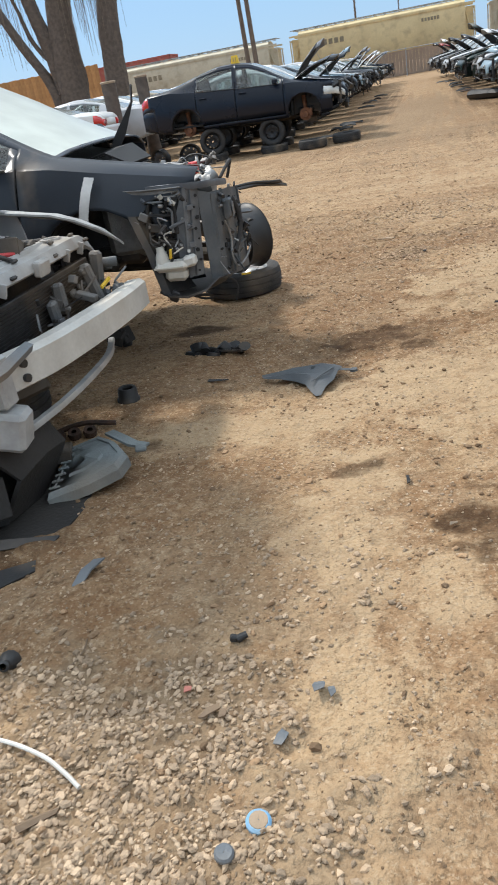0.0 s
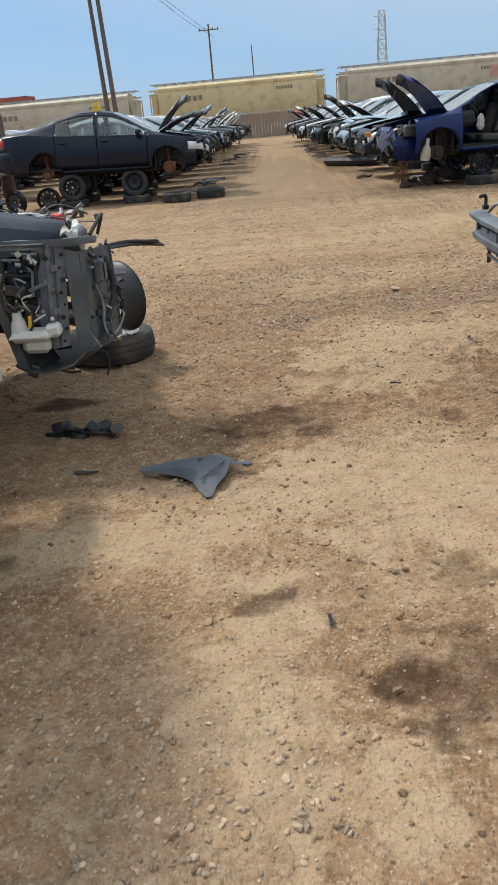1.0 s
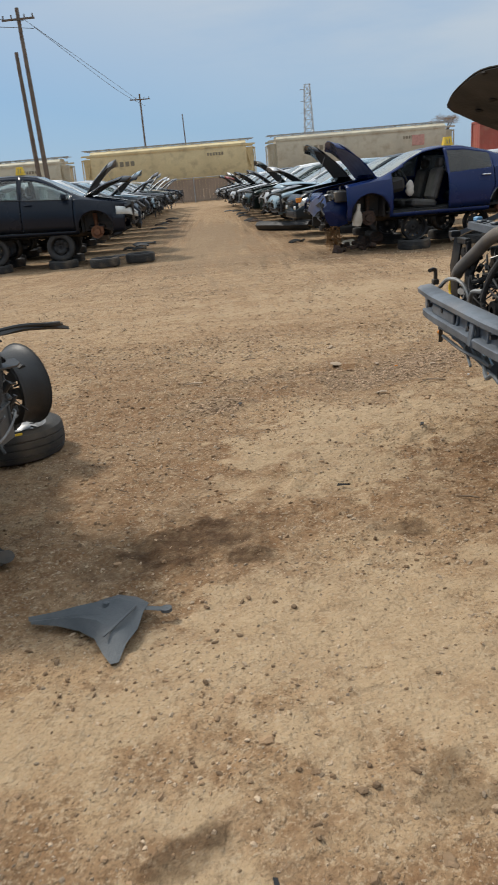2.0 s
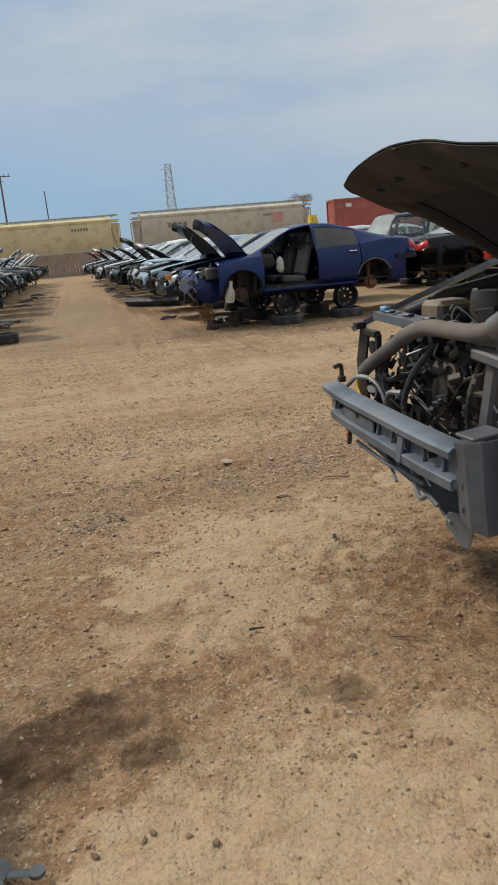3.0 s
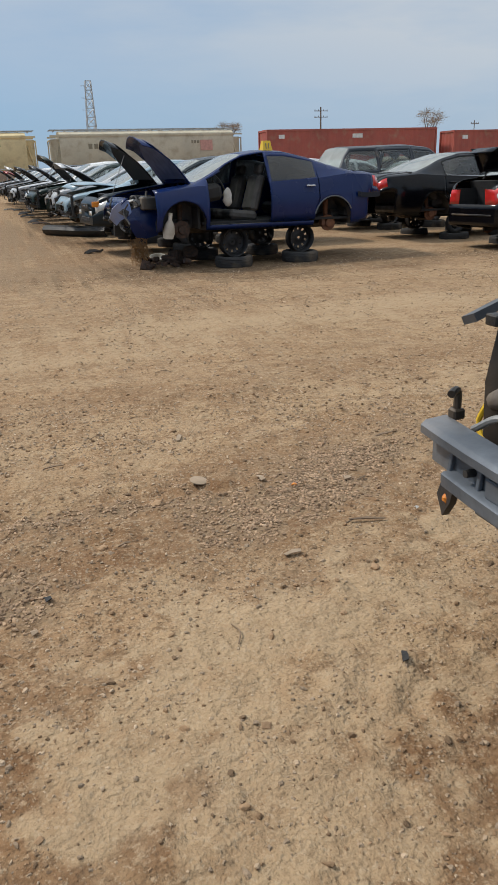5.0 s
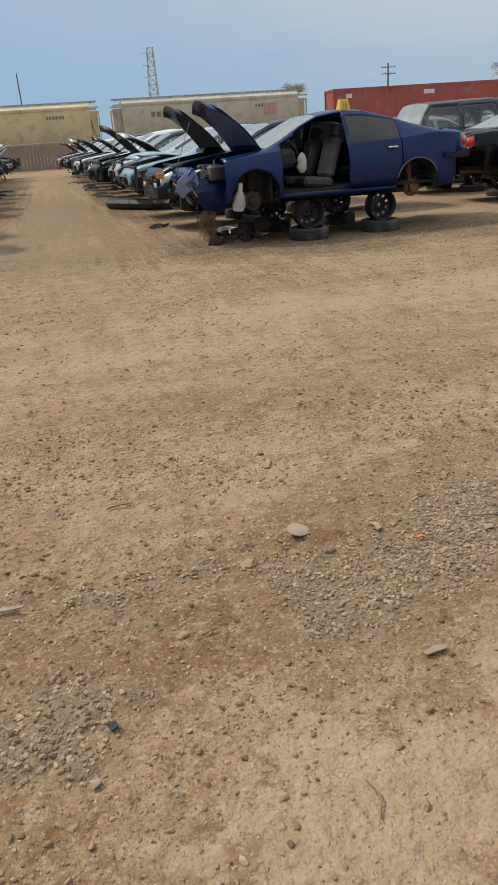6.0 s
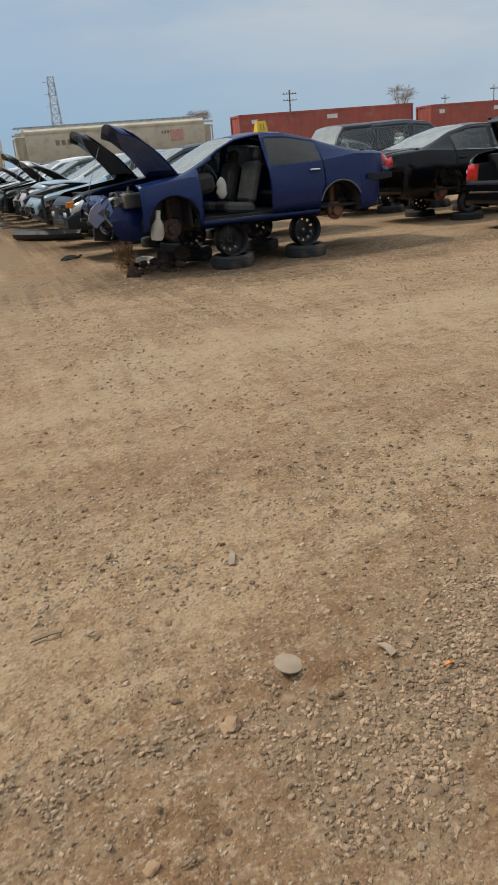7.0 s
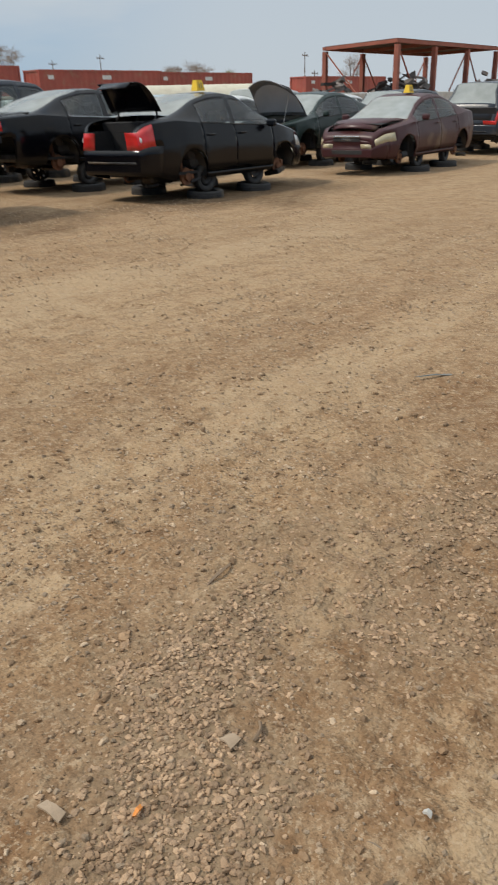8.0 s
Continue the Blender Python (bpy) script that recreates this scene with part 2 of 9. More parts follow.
M = {
    "rubber": mat("tyre rubber", (0.024, 0.023, 0.023), 0.8, 0, (0.042, 0.039, 0.036), 6, 80, 0.3, 150, dirt=0.12),
    "black": mat("black plastic", (0.018, 0.018, 0.019), 0.55, 0, (0.032, 0.031, 0.03), 5, 60, 0.15, 120, dirt=0.18),
    "grey_plastic": mat("weathered grey plastic", (0.10, 0.115, 0.13), 0.6, 0, (0.15, 0.165, 0.175), 5, 60, 0.2, 120, dirt=0.35),
    "dark": mat("dark interior cloth", (0.014, 0.014, 0.015), 0.9, 0, (0.028, 0.026, 0.025), 6, 50, 0.1),
    "seat": mat("grey seat cloth", (0.075, 0.07, 0.065), 0.9, 0, (0.045, 0.042, 0.04), 6, 90, 0.2),
    "steel": mat("bare steel", (0.33, 0.33, 0.33), 0.45, 0.75, (0.20, 0.19, 0.18), 7, 60, 0.1, dirt=0.25),
    "grey_steel": mat("grey primed steel", (0.13, 0.14, 0.155), 0.5, 0.3, (0.075, 0.08, 0.088), 5, 60, 0.1, dirt=0.28),
    "dark_steel": mat("dark greasy steel", (0.038, 0.038, 0.04), 0.5, 0.5, (0.018, 0.018, 0.018), 8, 60, 0.2, dirt=0.25),
    "alu": mat("cast aluminium", (0.36, 0.36, 0.35), 0.55, 0.6, (0.20, 0.195, 0.19), 8, 60, 0.25, 90, dirt=0.22),
    "rust": mat("rusty iron", (0.20, 0.085, 0.04), 0.85, 0.1, (0.11, 0.05, 0.03), 9, 60, 0.4, 90),
    "dark_rust": mat("dark greasy rust", (0.075, 0.040, 0.026), 0.8, 0.2, (0.03, 0.024, 0.02), 20, 80, 0.4, 90),
    "white_plastic": mat("yellowed white plastic", (0.62, 0.60, 0.55), 0.5, 0, (0.50, 0.47, 0.40), 6, 50, 0.05, dirt=0.15),
    "white_part": mat("dusty white paint", (0.54, 0.53, 0.49), 0.55, 0, (0.42, 0.40, 0.36), 4, 60, 0.05, dirt=0.3),
    "beam": mat("grey bumper beam steel", (0.16, 0.185, 0.215), 0.5, 0.35, (0.09, 0.105, 0.125), 5, 70, 0.1, dirt=0.3),
    "yellow": mat("yellow plastic", (0.80, 0.52, 0.03), 0.5, 0, (0.70, 0.44, 0.03), 4, 60),
    "red_lens": mat("red lamp lens", (0.62, 0.03, 0.025), 0.2, 0, (0.45, 0.02, 0.02), 5, 60, coat=0.5),
    "lens": mat("clear lamp lens", (0.62, 0.62, 0.58), 0.18, 0, (0.45, 0.45, 0.42), 6, 60, coat=0.5),
    "amber": mat("amber lamp lens", (0.75, 0.26, 0.03), 0.2, 0, (0.6, 0.2, 0.03), 6, 60, coat=0.5),
    "chrome": mat("dull chrome", (0.62, 0.62, 0.62), 0.22, 0.95, (0.5, 0.5, 0.5), 6, 60, dirt=0.15),
    "red": mat("red plastic cap", (0.60, 0.05, 0.05), 0.45, 0),
    "blue_plastic": mat("light blue plastic", (0.16, 0.36, 0.58), 0.45, 0, (0.30, 0.42, 0.5), 12, 60),
    "hose_white": mat("white hose", (0.70, 0.68, 0.62), 0.6),
    "wood": mat("weathered timber", (0.22, 0.15, 0.09), 0.85, 0, (0.14, 0.10, 0.07), 3, 60, 0.4, 60, rand=0.2),
    "ply": mat("orange-brown fence boards", (0.46, 0.24, 0.09), 0.8, 0, (0.36, 0.18, 0.07), 3, 40, 0.3, 60, rand=0.15),
    "bark": mat("grey-brown bark", (0.13, 0.10, 0.08), 0.95, 0, (0.08, 0.065, 0.055), 6, 40, 0.8, 30),
    "twig": mat("bare twigs", (0.20, 0.16, 0.12), 0.9, 0, (0.14, 0.11, 0.09), 3, 30),
    "far_twig": mat("pale brown twigs", (0.36, 0.29, 0.23), 0.9, 0, (0.28, 0.22, 0.17), 3, 30),
    "bud": mat("budding twigs", (0.38, 0.36, 0.15), 0.9, 0, (0.29, 0.28, 0.12), 3, 30),
    "pole": mat("weathered pole", (0.16, 0.12, 0.09), 0.9, 0, (0.11, 0.085, 0.07), 3, 40),
    "galv": mat("galvanised steel", (0.40, 0.41, 0.42), 0.5, 0.5, (0.32, 0.33, 0.33), 3, 40),
    "train": mat("tan wagon paint", (0.66, 0.53, 0.29), 0.65, 0, (0.56, 0.44, 0.24), 0.5, 8, 0.05, dirt=0.25),
    "train_grey": mat("pale grey-tan wagon paint", (0.56, 0.50, 0.37), 0.65, 0, (0.46, 0.41, 0.31), 0.5, 8, 0.05, dirt=0.3),
    "container": mat("faded red container paint", (0.38, 0.088, 0.062), 0.6, 0, (0.29, 0.075, 0.055), 0.6, 10, 0.05, dirt=0.2),
    "canopy": mat("red oxide steel", (0.30, 0.09, 0.055), 0.7, 0, (0.22, 0.07, 0.045), 1, 20),
    "fence": mat("brown slatted fence", (0.27, 0.20, 0.15), 0.8, 0, (0.21, 0.16, 0.12), 0.8, 12, 0.1, 30, rand=0.15),
    "mark": mat("faded dark lettering", (0.26, 0.22, 0.15), 0.7),
    "mark_pink": mat("faded pink lettering", (0.62, 0.33, 0.27), 0.7),
    "white_mark": mat("white marking", (0.72, 0.72, 0.70), 0.6),
    "slate_plastic": mat("dusty slate-grey plastic", (0.060, 0.068, 0.074), 0.6, 0, (0.11, 0.115, 0.118), 9, 70, 0.3, 120, dirt=0.2),
    "tray_plastic": mat("pale blue-grey moulded plastic", (0.19, 0.215, 0.215), 0.7, 0, (0.13, 0.145, 0.145), 8, 70, 0.3, 120, dirt=0.3),
    "post_steel": mat("dull dark grey steel", (0.17, 0.178, 0.185), 0.55, 0.2, (0.085, 0.09, 0.096), 9, 60, 0.2, dirt=0.08),
    "apron": mat("chalky pale grey paint", (0.45, 0.46, 0.455), 0.5, 0, (0.29, 0.29, 0.285), 7, 70, 0.1, 120, dirt=0.3),
    "faded_red": mat("faded red plastic", (0.55, 0.20, 0.15), 0.7),
    "brown_plastic": mat("heat-browned plastic", (0.26, 0.20, 0.13), 0.6, 0, (0.17, 0.13, 0.09), 8, 60, 0.1, dirt=0.2),
    "tan_stone": mat("pale tan stone", (0.374, 0.281, 0.193), 0.9, 0, (0.289, 0.214, 0.143), 12, 90, 0.3, 120),
    "dust_cable": mat("dusty cable", (0.22, 0.165, 0.115), 0.9, 0, (0.20, 0.15, 0.10), 12, 90),
    "roof": mat("grey roofing", (0.26, 0.26, 0.26), 0.8),
    "cream": mat("cream tank paint", (0.58, 0.54, 0.42), 0.6, 0, (0.50, 0.46, 0.36), 0.6, 10, dirt=0.2),
    "sheet_and_cavity_black": mat("black of ground sheet and shaded cavity", (0.016, 0.015, 0.014), 0.75, 0, (0.03, 0.026, 0.022), 4, 40, 0.4, 60, dirt=0.12),
    "pane": glass("car glass", (0.74, 0.81, 0.79), 0.05, 0.10),
    "pane_dark": glass("tinted car glass", (0.10, 0.11, 0.12), 0.05, 0.06),
    "pane_dusty": glass("dusty windscreen", (0.62, 0.68, 0.66), 0.12, 0.50, (0.56, 0.60, 0.57)),
    "pane_milky": glass("milky dust-caked windscreen", (0.60, 0.66, 0.64), 0.3, 0.80, (0.66, 0.71, 0.64)),
}
PAINT = {
    "blue": paint("royal blue car paint", (0.004, 0.017, 0.088), 0.0, 0.26),
    "navy": paint("dark navy car paint", (0.006, 0.010, 0.020), 0.0, 0.28),
    "black": paint("black car paint", (0.003, 0.003, 0.0045), 0.0, 0.17),
    "charcoal": paint("charcoal car paint", (0.032, 0.038, 0.048), 0.05),
    "grey": paint("grey car paint", (0.17, 0.175, 0.185), 0.08),
    "silver": paint("silver car paint", (0.50, 0.51, 0.52), 0.08),
    "white": paint("white car paint", (0.74, 0.74, 0.72), 0.08),
    "maroon": paint("dull maroon car paint", (0.062, 0.021, 0.022), 0.05, 0.36),
    "teal": paint("dark green car paint", (0.006, 0.014, 0.020), 0.0),
    "green": paint("dark bottle green car paint", (0.018, 0.032, 0.028), 0.08),
    "tan": paint("beige car paint", (0.38, 0.32, 0.23), 0.08),
    "red": paint("red car paint", (0.28, 0.03, 0.03), 0.08),
    "ltblue": paint("pale blue car paint", (0.30, 0.40, 0.46), 0.08),
}


# ---- building helpers ----
def thing(name, m, label, category, group="", kind=""):
    e = new(name)
    e.empty_display_size = 0.2
    e.matrix_basis = m
    return tagged(e, label, category, group, kind)


def part(name, bm, material, parent, label="", smooth=True, angle=35, fix=True):
    me = bpy.data.meshes.new(name)
    if fix:
        bmesh.ops.recalc_face_normals(bm, faces=bm.faces)
    bm.to_mesh(me)
    bm.free()
    me.materials.append(M[material] if isinstance(material, str) else material)
    if smooth:
        me.polygons.foreach_set("use_smooth", [True] * len(me.polygons))
        me.set_sharp_from_angle(angle=radians(angle))
    ob = new(name, me)
    ob.parent = parent
    if label:
        ob["label"] = label
    return ob


def solid(name, bm, material, label, category, group="", kind="", m=None, smooth=True):
    ob = part(name, bm, material, None, smooth=smooth)
    if m is not None:
        ob.matrix_basis = m
    return tagged(ob, label, category, group, kind)


def share(name, ob, parent, m):
    """Another object on the same mesh, as a part."""
    o = new(name, ob.data)
    o.parent = parent
    o.matrix_basis = m
    if "label" in ob:
        o["label"] = ob["label"]
    return o


def bx(bm, c, s, rot=(0, 0, 0), bev=0.0):
    m = pose(*c, *rot) @ Matrix.Diagonal((*s, 1))
    r = bmesh.ops.create_cube(bm, size=1.0, matrix=m)
    if bev:
        es = {e for v in r["verts"] for e in v.link_edges}
        bmesh.ops.bevel(bm, geom=list(es), offset=bev, segments=1, affect="EDGES", profile=0.5)
    return bm


def cyl(bm, p0, p1, r0, r1=None, n=12):
    p0, p1 = Vector(p0), Vector(p1)
    d = p1 - p0
    q = d.to_track_quat("Z", "Y").to_matrix().to_4x4()
    bmesh.ops.create_cone(bm, cap_ends=True, segments=n, radius1=r0, radius2=r0 if r1 is None else r1, depth=d.length,
                          matrix=Matrix.Translation((p0 + p1) / 2) @ q)
    return bm


def curve_pts(pts, per=5):
    p = [Vector(a) for a in pts]
    if len(p) < 3:
        return p
    p = [2 * p[0] - p[1], *p, 2 * p[-1] - p[-2]]
    out = []
    for i in range(1, len(p) - 2):
        a, b, c, d = p[i - 1:i + 3]
        for k in range(per):
            t = k / per
            out.append(0.5 * (2 * b + (c - a) * t + (2 * a - 5 * b + 4 * c - d) * t * t + (3 * b - a - 3 * c + d) * t ** 3))
    return [*out, p[-2]]


def tube(bm, pts, r, n=8, r1=None, per=5, smooth=True):
    ps = curve_pts(pts, per) if smooth else [Vector(a) for a in pts]
    rings, up = [], Vector((0.13, 0.21, 1))
    for i, p in enumerate(ps):
        d = (ps[min(i + 1, len(ps) - 1)] - ps[max(i - 1, 0)]).normalized()
        u = d.cross(up)
        u = u.normalized() if u.length > 1e-4 else Vector((1, 0, 0))
        v = d.cross(u)
        rad = r if r1 is None else r + (r1 - r) * i / max(1, len(ps) - 1)
        rings.append([bm.verts.new(p + rad * (math.cos(2 * math.pi * k / n) * u + math.sin(2 * math.pi * k / n) * v)) for k in range(n)])
    for a, b in zip(rings, rings[1:]):
        for k in range(n):
            bm.faces.new((a[k], a[(k + 1) % n], b[(k + 1) % n], b[k]))
    bm.faces.new(rings[0][::-1])
    bm.faces.new(rings[-1])
    return bm


def lathe(bm, prof, n=24, m=None, close=False):
    """A turned shape round z, of (radius, height) points."""
    m = m or Matrix()
    rings = [[bm.verts.new(m @ Vector((r * math.cos(2 * math.pi * k / n), r * math.sin(2 * math.pi * k / n), z))) for k in range(n)] for r, z in prof]
    pairs = list(zip(rings, rings[1:])) + ([(rings[-1], rings[0])] if close else [])
    for a, b in pairs:
        for k in range(n):
            bm.faces.new((a[k], a[(k + 1) % n], b[(k + 1) % n], b[k]))
    return bm


def sheet(bm, rows, thick=0.0):
    """A skin over rows of points; thick gives it a back."""
    g = [[bm.verts.new(p) for p in r] for r in rows]
    fs = []
    for a, b in zip(g, g[1:]):
        for i in range(len(a) - 1):
            fs.append(bm.faces.new((a[i], a[i + 1], b[i + 1], b[i])))
    if thick:
        bmesh.ops.recalc_face_normals(bm, faces=fs)
        bmesh.ops.solidify(bm, geom=fs, thickness=thick)
    return bm


def B():
    return bmesh.new()


def value_noise(x, y, cell, seed):
    r = np.random.RandomState(seed).rand(256, 256)
    gx, gy = x / cell, y / cell
    ix, iy = np.floor(gx).astype(int), np.floor(gy).astype(int)
    fx, fy = gx - ix, gy - iy
    fx, fy = fx * fx * (3 - 2 * fx), fy * fy * (3 - 2 * fy)
    a, b = r[ix % 256, iy % 256], r[(ix + 1) % 256, iy % 256]
    c, d = r[ix % 256, (iy + 1) % 256], r[(ix + 1) % 256, (iy + 1) % 256]
    return (a * (1 - fx) + b * fx) * (1 - fy) + (c * (1 - fx) + d * fx) * fy


def blot(x, y, cx, cy, rx, ry, ang=0.0, seed=1, rag=0.5):
    """1 inside a ragged oval, 0 outside."""
    c, s = math.cos(radians(ang)), math.sin(radians(ang))
    u, v = ((x - cx) * c + (y - cy) * s) / rx, (-(x - cx) * s + (y - cy) * c) / ry
    d = np.sqrt(u * u + v * v) + rag * (value_noise(x, y, 0.22, seed) - 0.5) + rag * (value_noise(x, y, 0.07, seed + 1) - 0.5)
    return np.clip((1.15 - d) / 0.45, 0, 1)


# ---- ground ----
def turned(x, y, a):
    c, s = math.cos(radians(a)), math.sin(radians(a))
    return x * c - y * s, x * s + y * c


def ground_height(x, y):
    """Gentle swells, trodden hollows and crumbled lumps, rougher where the earth is loose."""
    h = 0.030 * (value_noise(x, y, 2.7, 3) - 0.5) + 0.022 * (value_noise(x, y, 0.8, 4) - 0.5)
    h = h + 0.018 * (value_noise(*turned(x, y, 31), 0.30, 5) - 0.5) + 0.010 * (value_noise(*turned(x, y, 58), 0.14, 6) - 0.5)
    near = np.clip(1.6 - np.hypot(x - 2, y - 5) / 7.0, 0, 1)
    rough = near * (0.30 + 0.9 * np.clip(value_noise(*turned(x, y, 17), 0.55, 7) * 2.2 - 0.75, 0, 1))
    lump = value_noise(*turned(x, y, 23), 0.075, 8)
    crumb = value_noise(*turned(x, y, 71), 0.048, 9)
    return h + rough * (0.026 * (lump * lump - 0.3) + 0.016 * (crumb - 0.5))


def gravel_amount(x, y):
    """Where loose gravel has gathered."""
    g = 0.0 * x
    for cx, cy, rx, ry, ang, rag, k in ((0.75, 1.80, 0.42, 0.52, 10, 0.7, 0.95), (0.45, 1.45, 0.75, 0.55, 0, 0.6, 0.9), (1.25, 1.45, 0.4, 0.5, 0, 0.9, 0.45), (2.86, 7.72, 0.66, 0.19, 37, 0.8, 1.0),
                                        (2.75, 7.58, 0.28, 0.20, 10, 0.8, 0.9), (3.35, 8.0, 0.25, 0.12, 10, 0.9, 0.7), (1.85, 7.76, 0.55, 0.10, 0, 1.2, 0.5), (1.38, 7.12, 0.26, 0.22, 0, 0.9, 0.65),
                                        (4.1, 7.74, 0.7, 0.2, 8, 1.2, 0.45), (2.3, 7.45, 0.18, 0.24, 0, 0.9, 0.55), (3.4, 8.05, 1.0, 0.3, 15, 1.3, 0.3), (1.3, 25.0, 1.3, 9.0, 0, 0.9, 0.6), (3.2, 17.2, 4.0, 0.9, 0, 1.0, 0.45), (1.0, 2.6, 0.35, 0.30, 0, 1.0, 0.25)):
        g = np.maximum(g, k * blot(x, y, cx, cy, rx, ry, ang, int(cx * 53 + cy * 17), rag))
    return g


def damp_and_shade_amount(x, y):
    """Oil and moisture soaked into the dirt, and shade painted under the silver nose."""
    d = 0.0 * x
    # the (-0.45, 3.1) blot paints shade under the silver car into the dirt
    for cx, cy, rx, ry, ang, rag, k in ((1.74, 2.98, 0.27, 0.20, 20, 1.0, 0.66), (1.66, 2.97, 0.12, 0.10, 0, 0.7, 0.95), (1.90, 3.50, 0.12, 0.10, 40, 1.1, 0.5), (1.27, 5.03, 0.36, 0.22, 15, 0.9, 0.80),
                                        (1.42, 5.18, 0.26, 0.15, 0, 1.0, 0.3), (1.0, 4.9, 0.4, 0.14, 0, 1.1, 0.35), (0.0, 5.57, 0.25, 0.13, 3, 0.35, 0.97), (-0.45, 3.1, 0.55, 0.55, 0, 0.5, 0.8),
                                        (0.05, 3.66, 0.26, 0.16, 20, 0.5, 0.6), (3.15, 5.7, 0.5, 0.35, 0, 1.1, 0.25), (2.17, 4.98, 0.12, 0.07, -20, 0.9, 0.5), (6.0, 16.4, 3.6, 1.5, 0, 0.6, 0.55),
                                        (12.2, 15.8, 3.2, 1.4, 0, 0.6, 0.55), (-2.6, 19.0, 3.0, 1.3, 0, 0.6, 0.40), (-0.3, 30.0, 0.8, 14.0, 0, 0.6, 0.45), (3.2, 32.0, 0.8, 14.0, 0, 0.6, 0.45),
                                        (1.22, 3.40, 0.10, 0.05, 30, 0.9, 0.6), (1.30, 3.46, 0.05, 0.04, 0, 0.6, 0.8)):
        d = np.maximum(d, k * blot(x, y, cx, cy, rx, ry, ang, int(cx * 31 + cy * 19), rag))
    return d


def soil_and_shade_amount(x, y):
    """Loose brown earth turned up between the trodden parts, plus a shadow painted beside the silver car."""
    s = 0.0 * x
    # the (0.65, 2.75) blot repeats the silver car's cast shadow as brown colour
    for cx, cy, rx, ry, k in ((1.75, 7.38, 0.85, 0.30, 1.0), (0.95, 7.55, 0.8, 0.34, 0.8), (2.55, 7.65, 0.75, 0.35, 0.8), (3.35, 7.45, 0.7, 0.35, 0.7), (2.65, 6.95, 0.5, 0.16, 0.5), (0.65, 2.75, 0.5, 0.55, 0.5),
                              (0.75, 3.3, 0.4, 0.25, 0.6), (1.2, 3.42, 0.2, 0.13, 0.7), (1.46, 5.16, 0.36, 0.20, 0.9), (0.35, 4.75, 0.8, 0.55, 0.3), (2.95, 6.0, 0.7, 0.28, 0.9),
                              (2.6, 5.2, 0.4, 0.4, 0.5), (3.3, 8.5, 0.9, 0.25, 0.5), (6.0, 10.0, 2.5, 0.5, 0.5), (2.6, 9.6, 2.2, 0.35, 0.5), (1.5, 17.0, 5.0, 1.3, 0.6), (1.3, 28.0, 1.7, 12.0, 0.7), (10.0, 16.2, 5.0, 1.0, 0.5),
                              (1.7, 3.1, 0.42, 0.35, 0.7), (1.3, 5.1, 0.5, 0.35, 0.7), (1.85, 2.4, 0.3, 0.4, 0.5), (4.2, 7.6, 0.8, 0.35, 0.6)):
        s = np.maximum(s, k * blot(x, y, cx, cy, rx, ry, 10, int(cx * 37 + cy * 11), 1.0))
    loam = np.clip(value_noise(*turned(x, y, 33), 0.75, 62) * 2.4 - 0.75, 0, 1) * np.clip((9.8 - y) / 1.5, 0, 1)
    return np.maximum(s, 0.85 * loam * (1 - 0.7 * crust_amount(x, y)))


def crust_amount(x, y):
    """Pale hard crust, trodden smooth."""
    s = 0.0 * x
    for cx, cy, rx, ry, k in ((2.25, 6.62, 0.55, 0.28, 1.0), (2.45, 6.2, 0.5, 0.22, 0.9), (1.75, 6.2, 0.45, 0.25, 0.9), (2.05, 5.75, 0.4, 0.3, 0.8), (2.05, 4.3, 0.4, 0.5, 0.8), (1.65, 5.6, 0.3, 0.2, 0.6),
                              (1.25, 2.85, 0.20, 0.7, 0.9), (0.35, 3.78, 0.6, 0.14, 0.9), (0.95, 3.85, 0.4, 0.3, 0.8), (1.5, 4.2, 0.35, 0.5, 0.8), (3.25, 7.05, 0.4, 0.22, 0.8), (1.3, 1.9, 0.22, 0.5, 0.7),
                              (1.9, 3.85, 0.3, 0.22, 0.8), (4.6, 12.1, 3.5, 0.6, 0.7), (9.0, 12.5, 3.0, 0.5, 0.6), (1.9, 11.0, 2.4, 0.35, 0.6), (5.5, 9.2, 1.8, 0.3, 0.6), (1.6, 2.6, 0.14, 0.2, 0.7)):
        s = np.maximum(s, k * blot(x, y, cx, cy, rx, ry, 5, int(cx * 41 + cy * 13), 1.0))
    return s


def axis(a, b, step, far):
    core = np.arange(a, b + step / 2, step)
    out, s, p = [], step, 0.0
    while p < far:
        s *= 1.16
        p += s
        out.append(p)
    out = np.array(out)
    return np.concatenate((a - out[::-1], core, b + out))


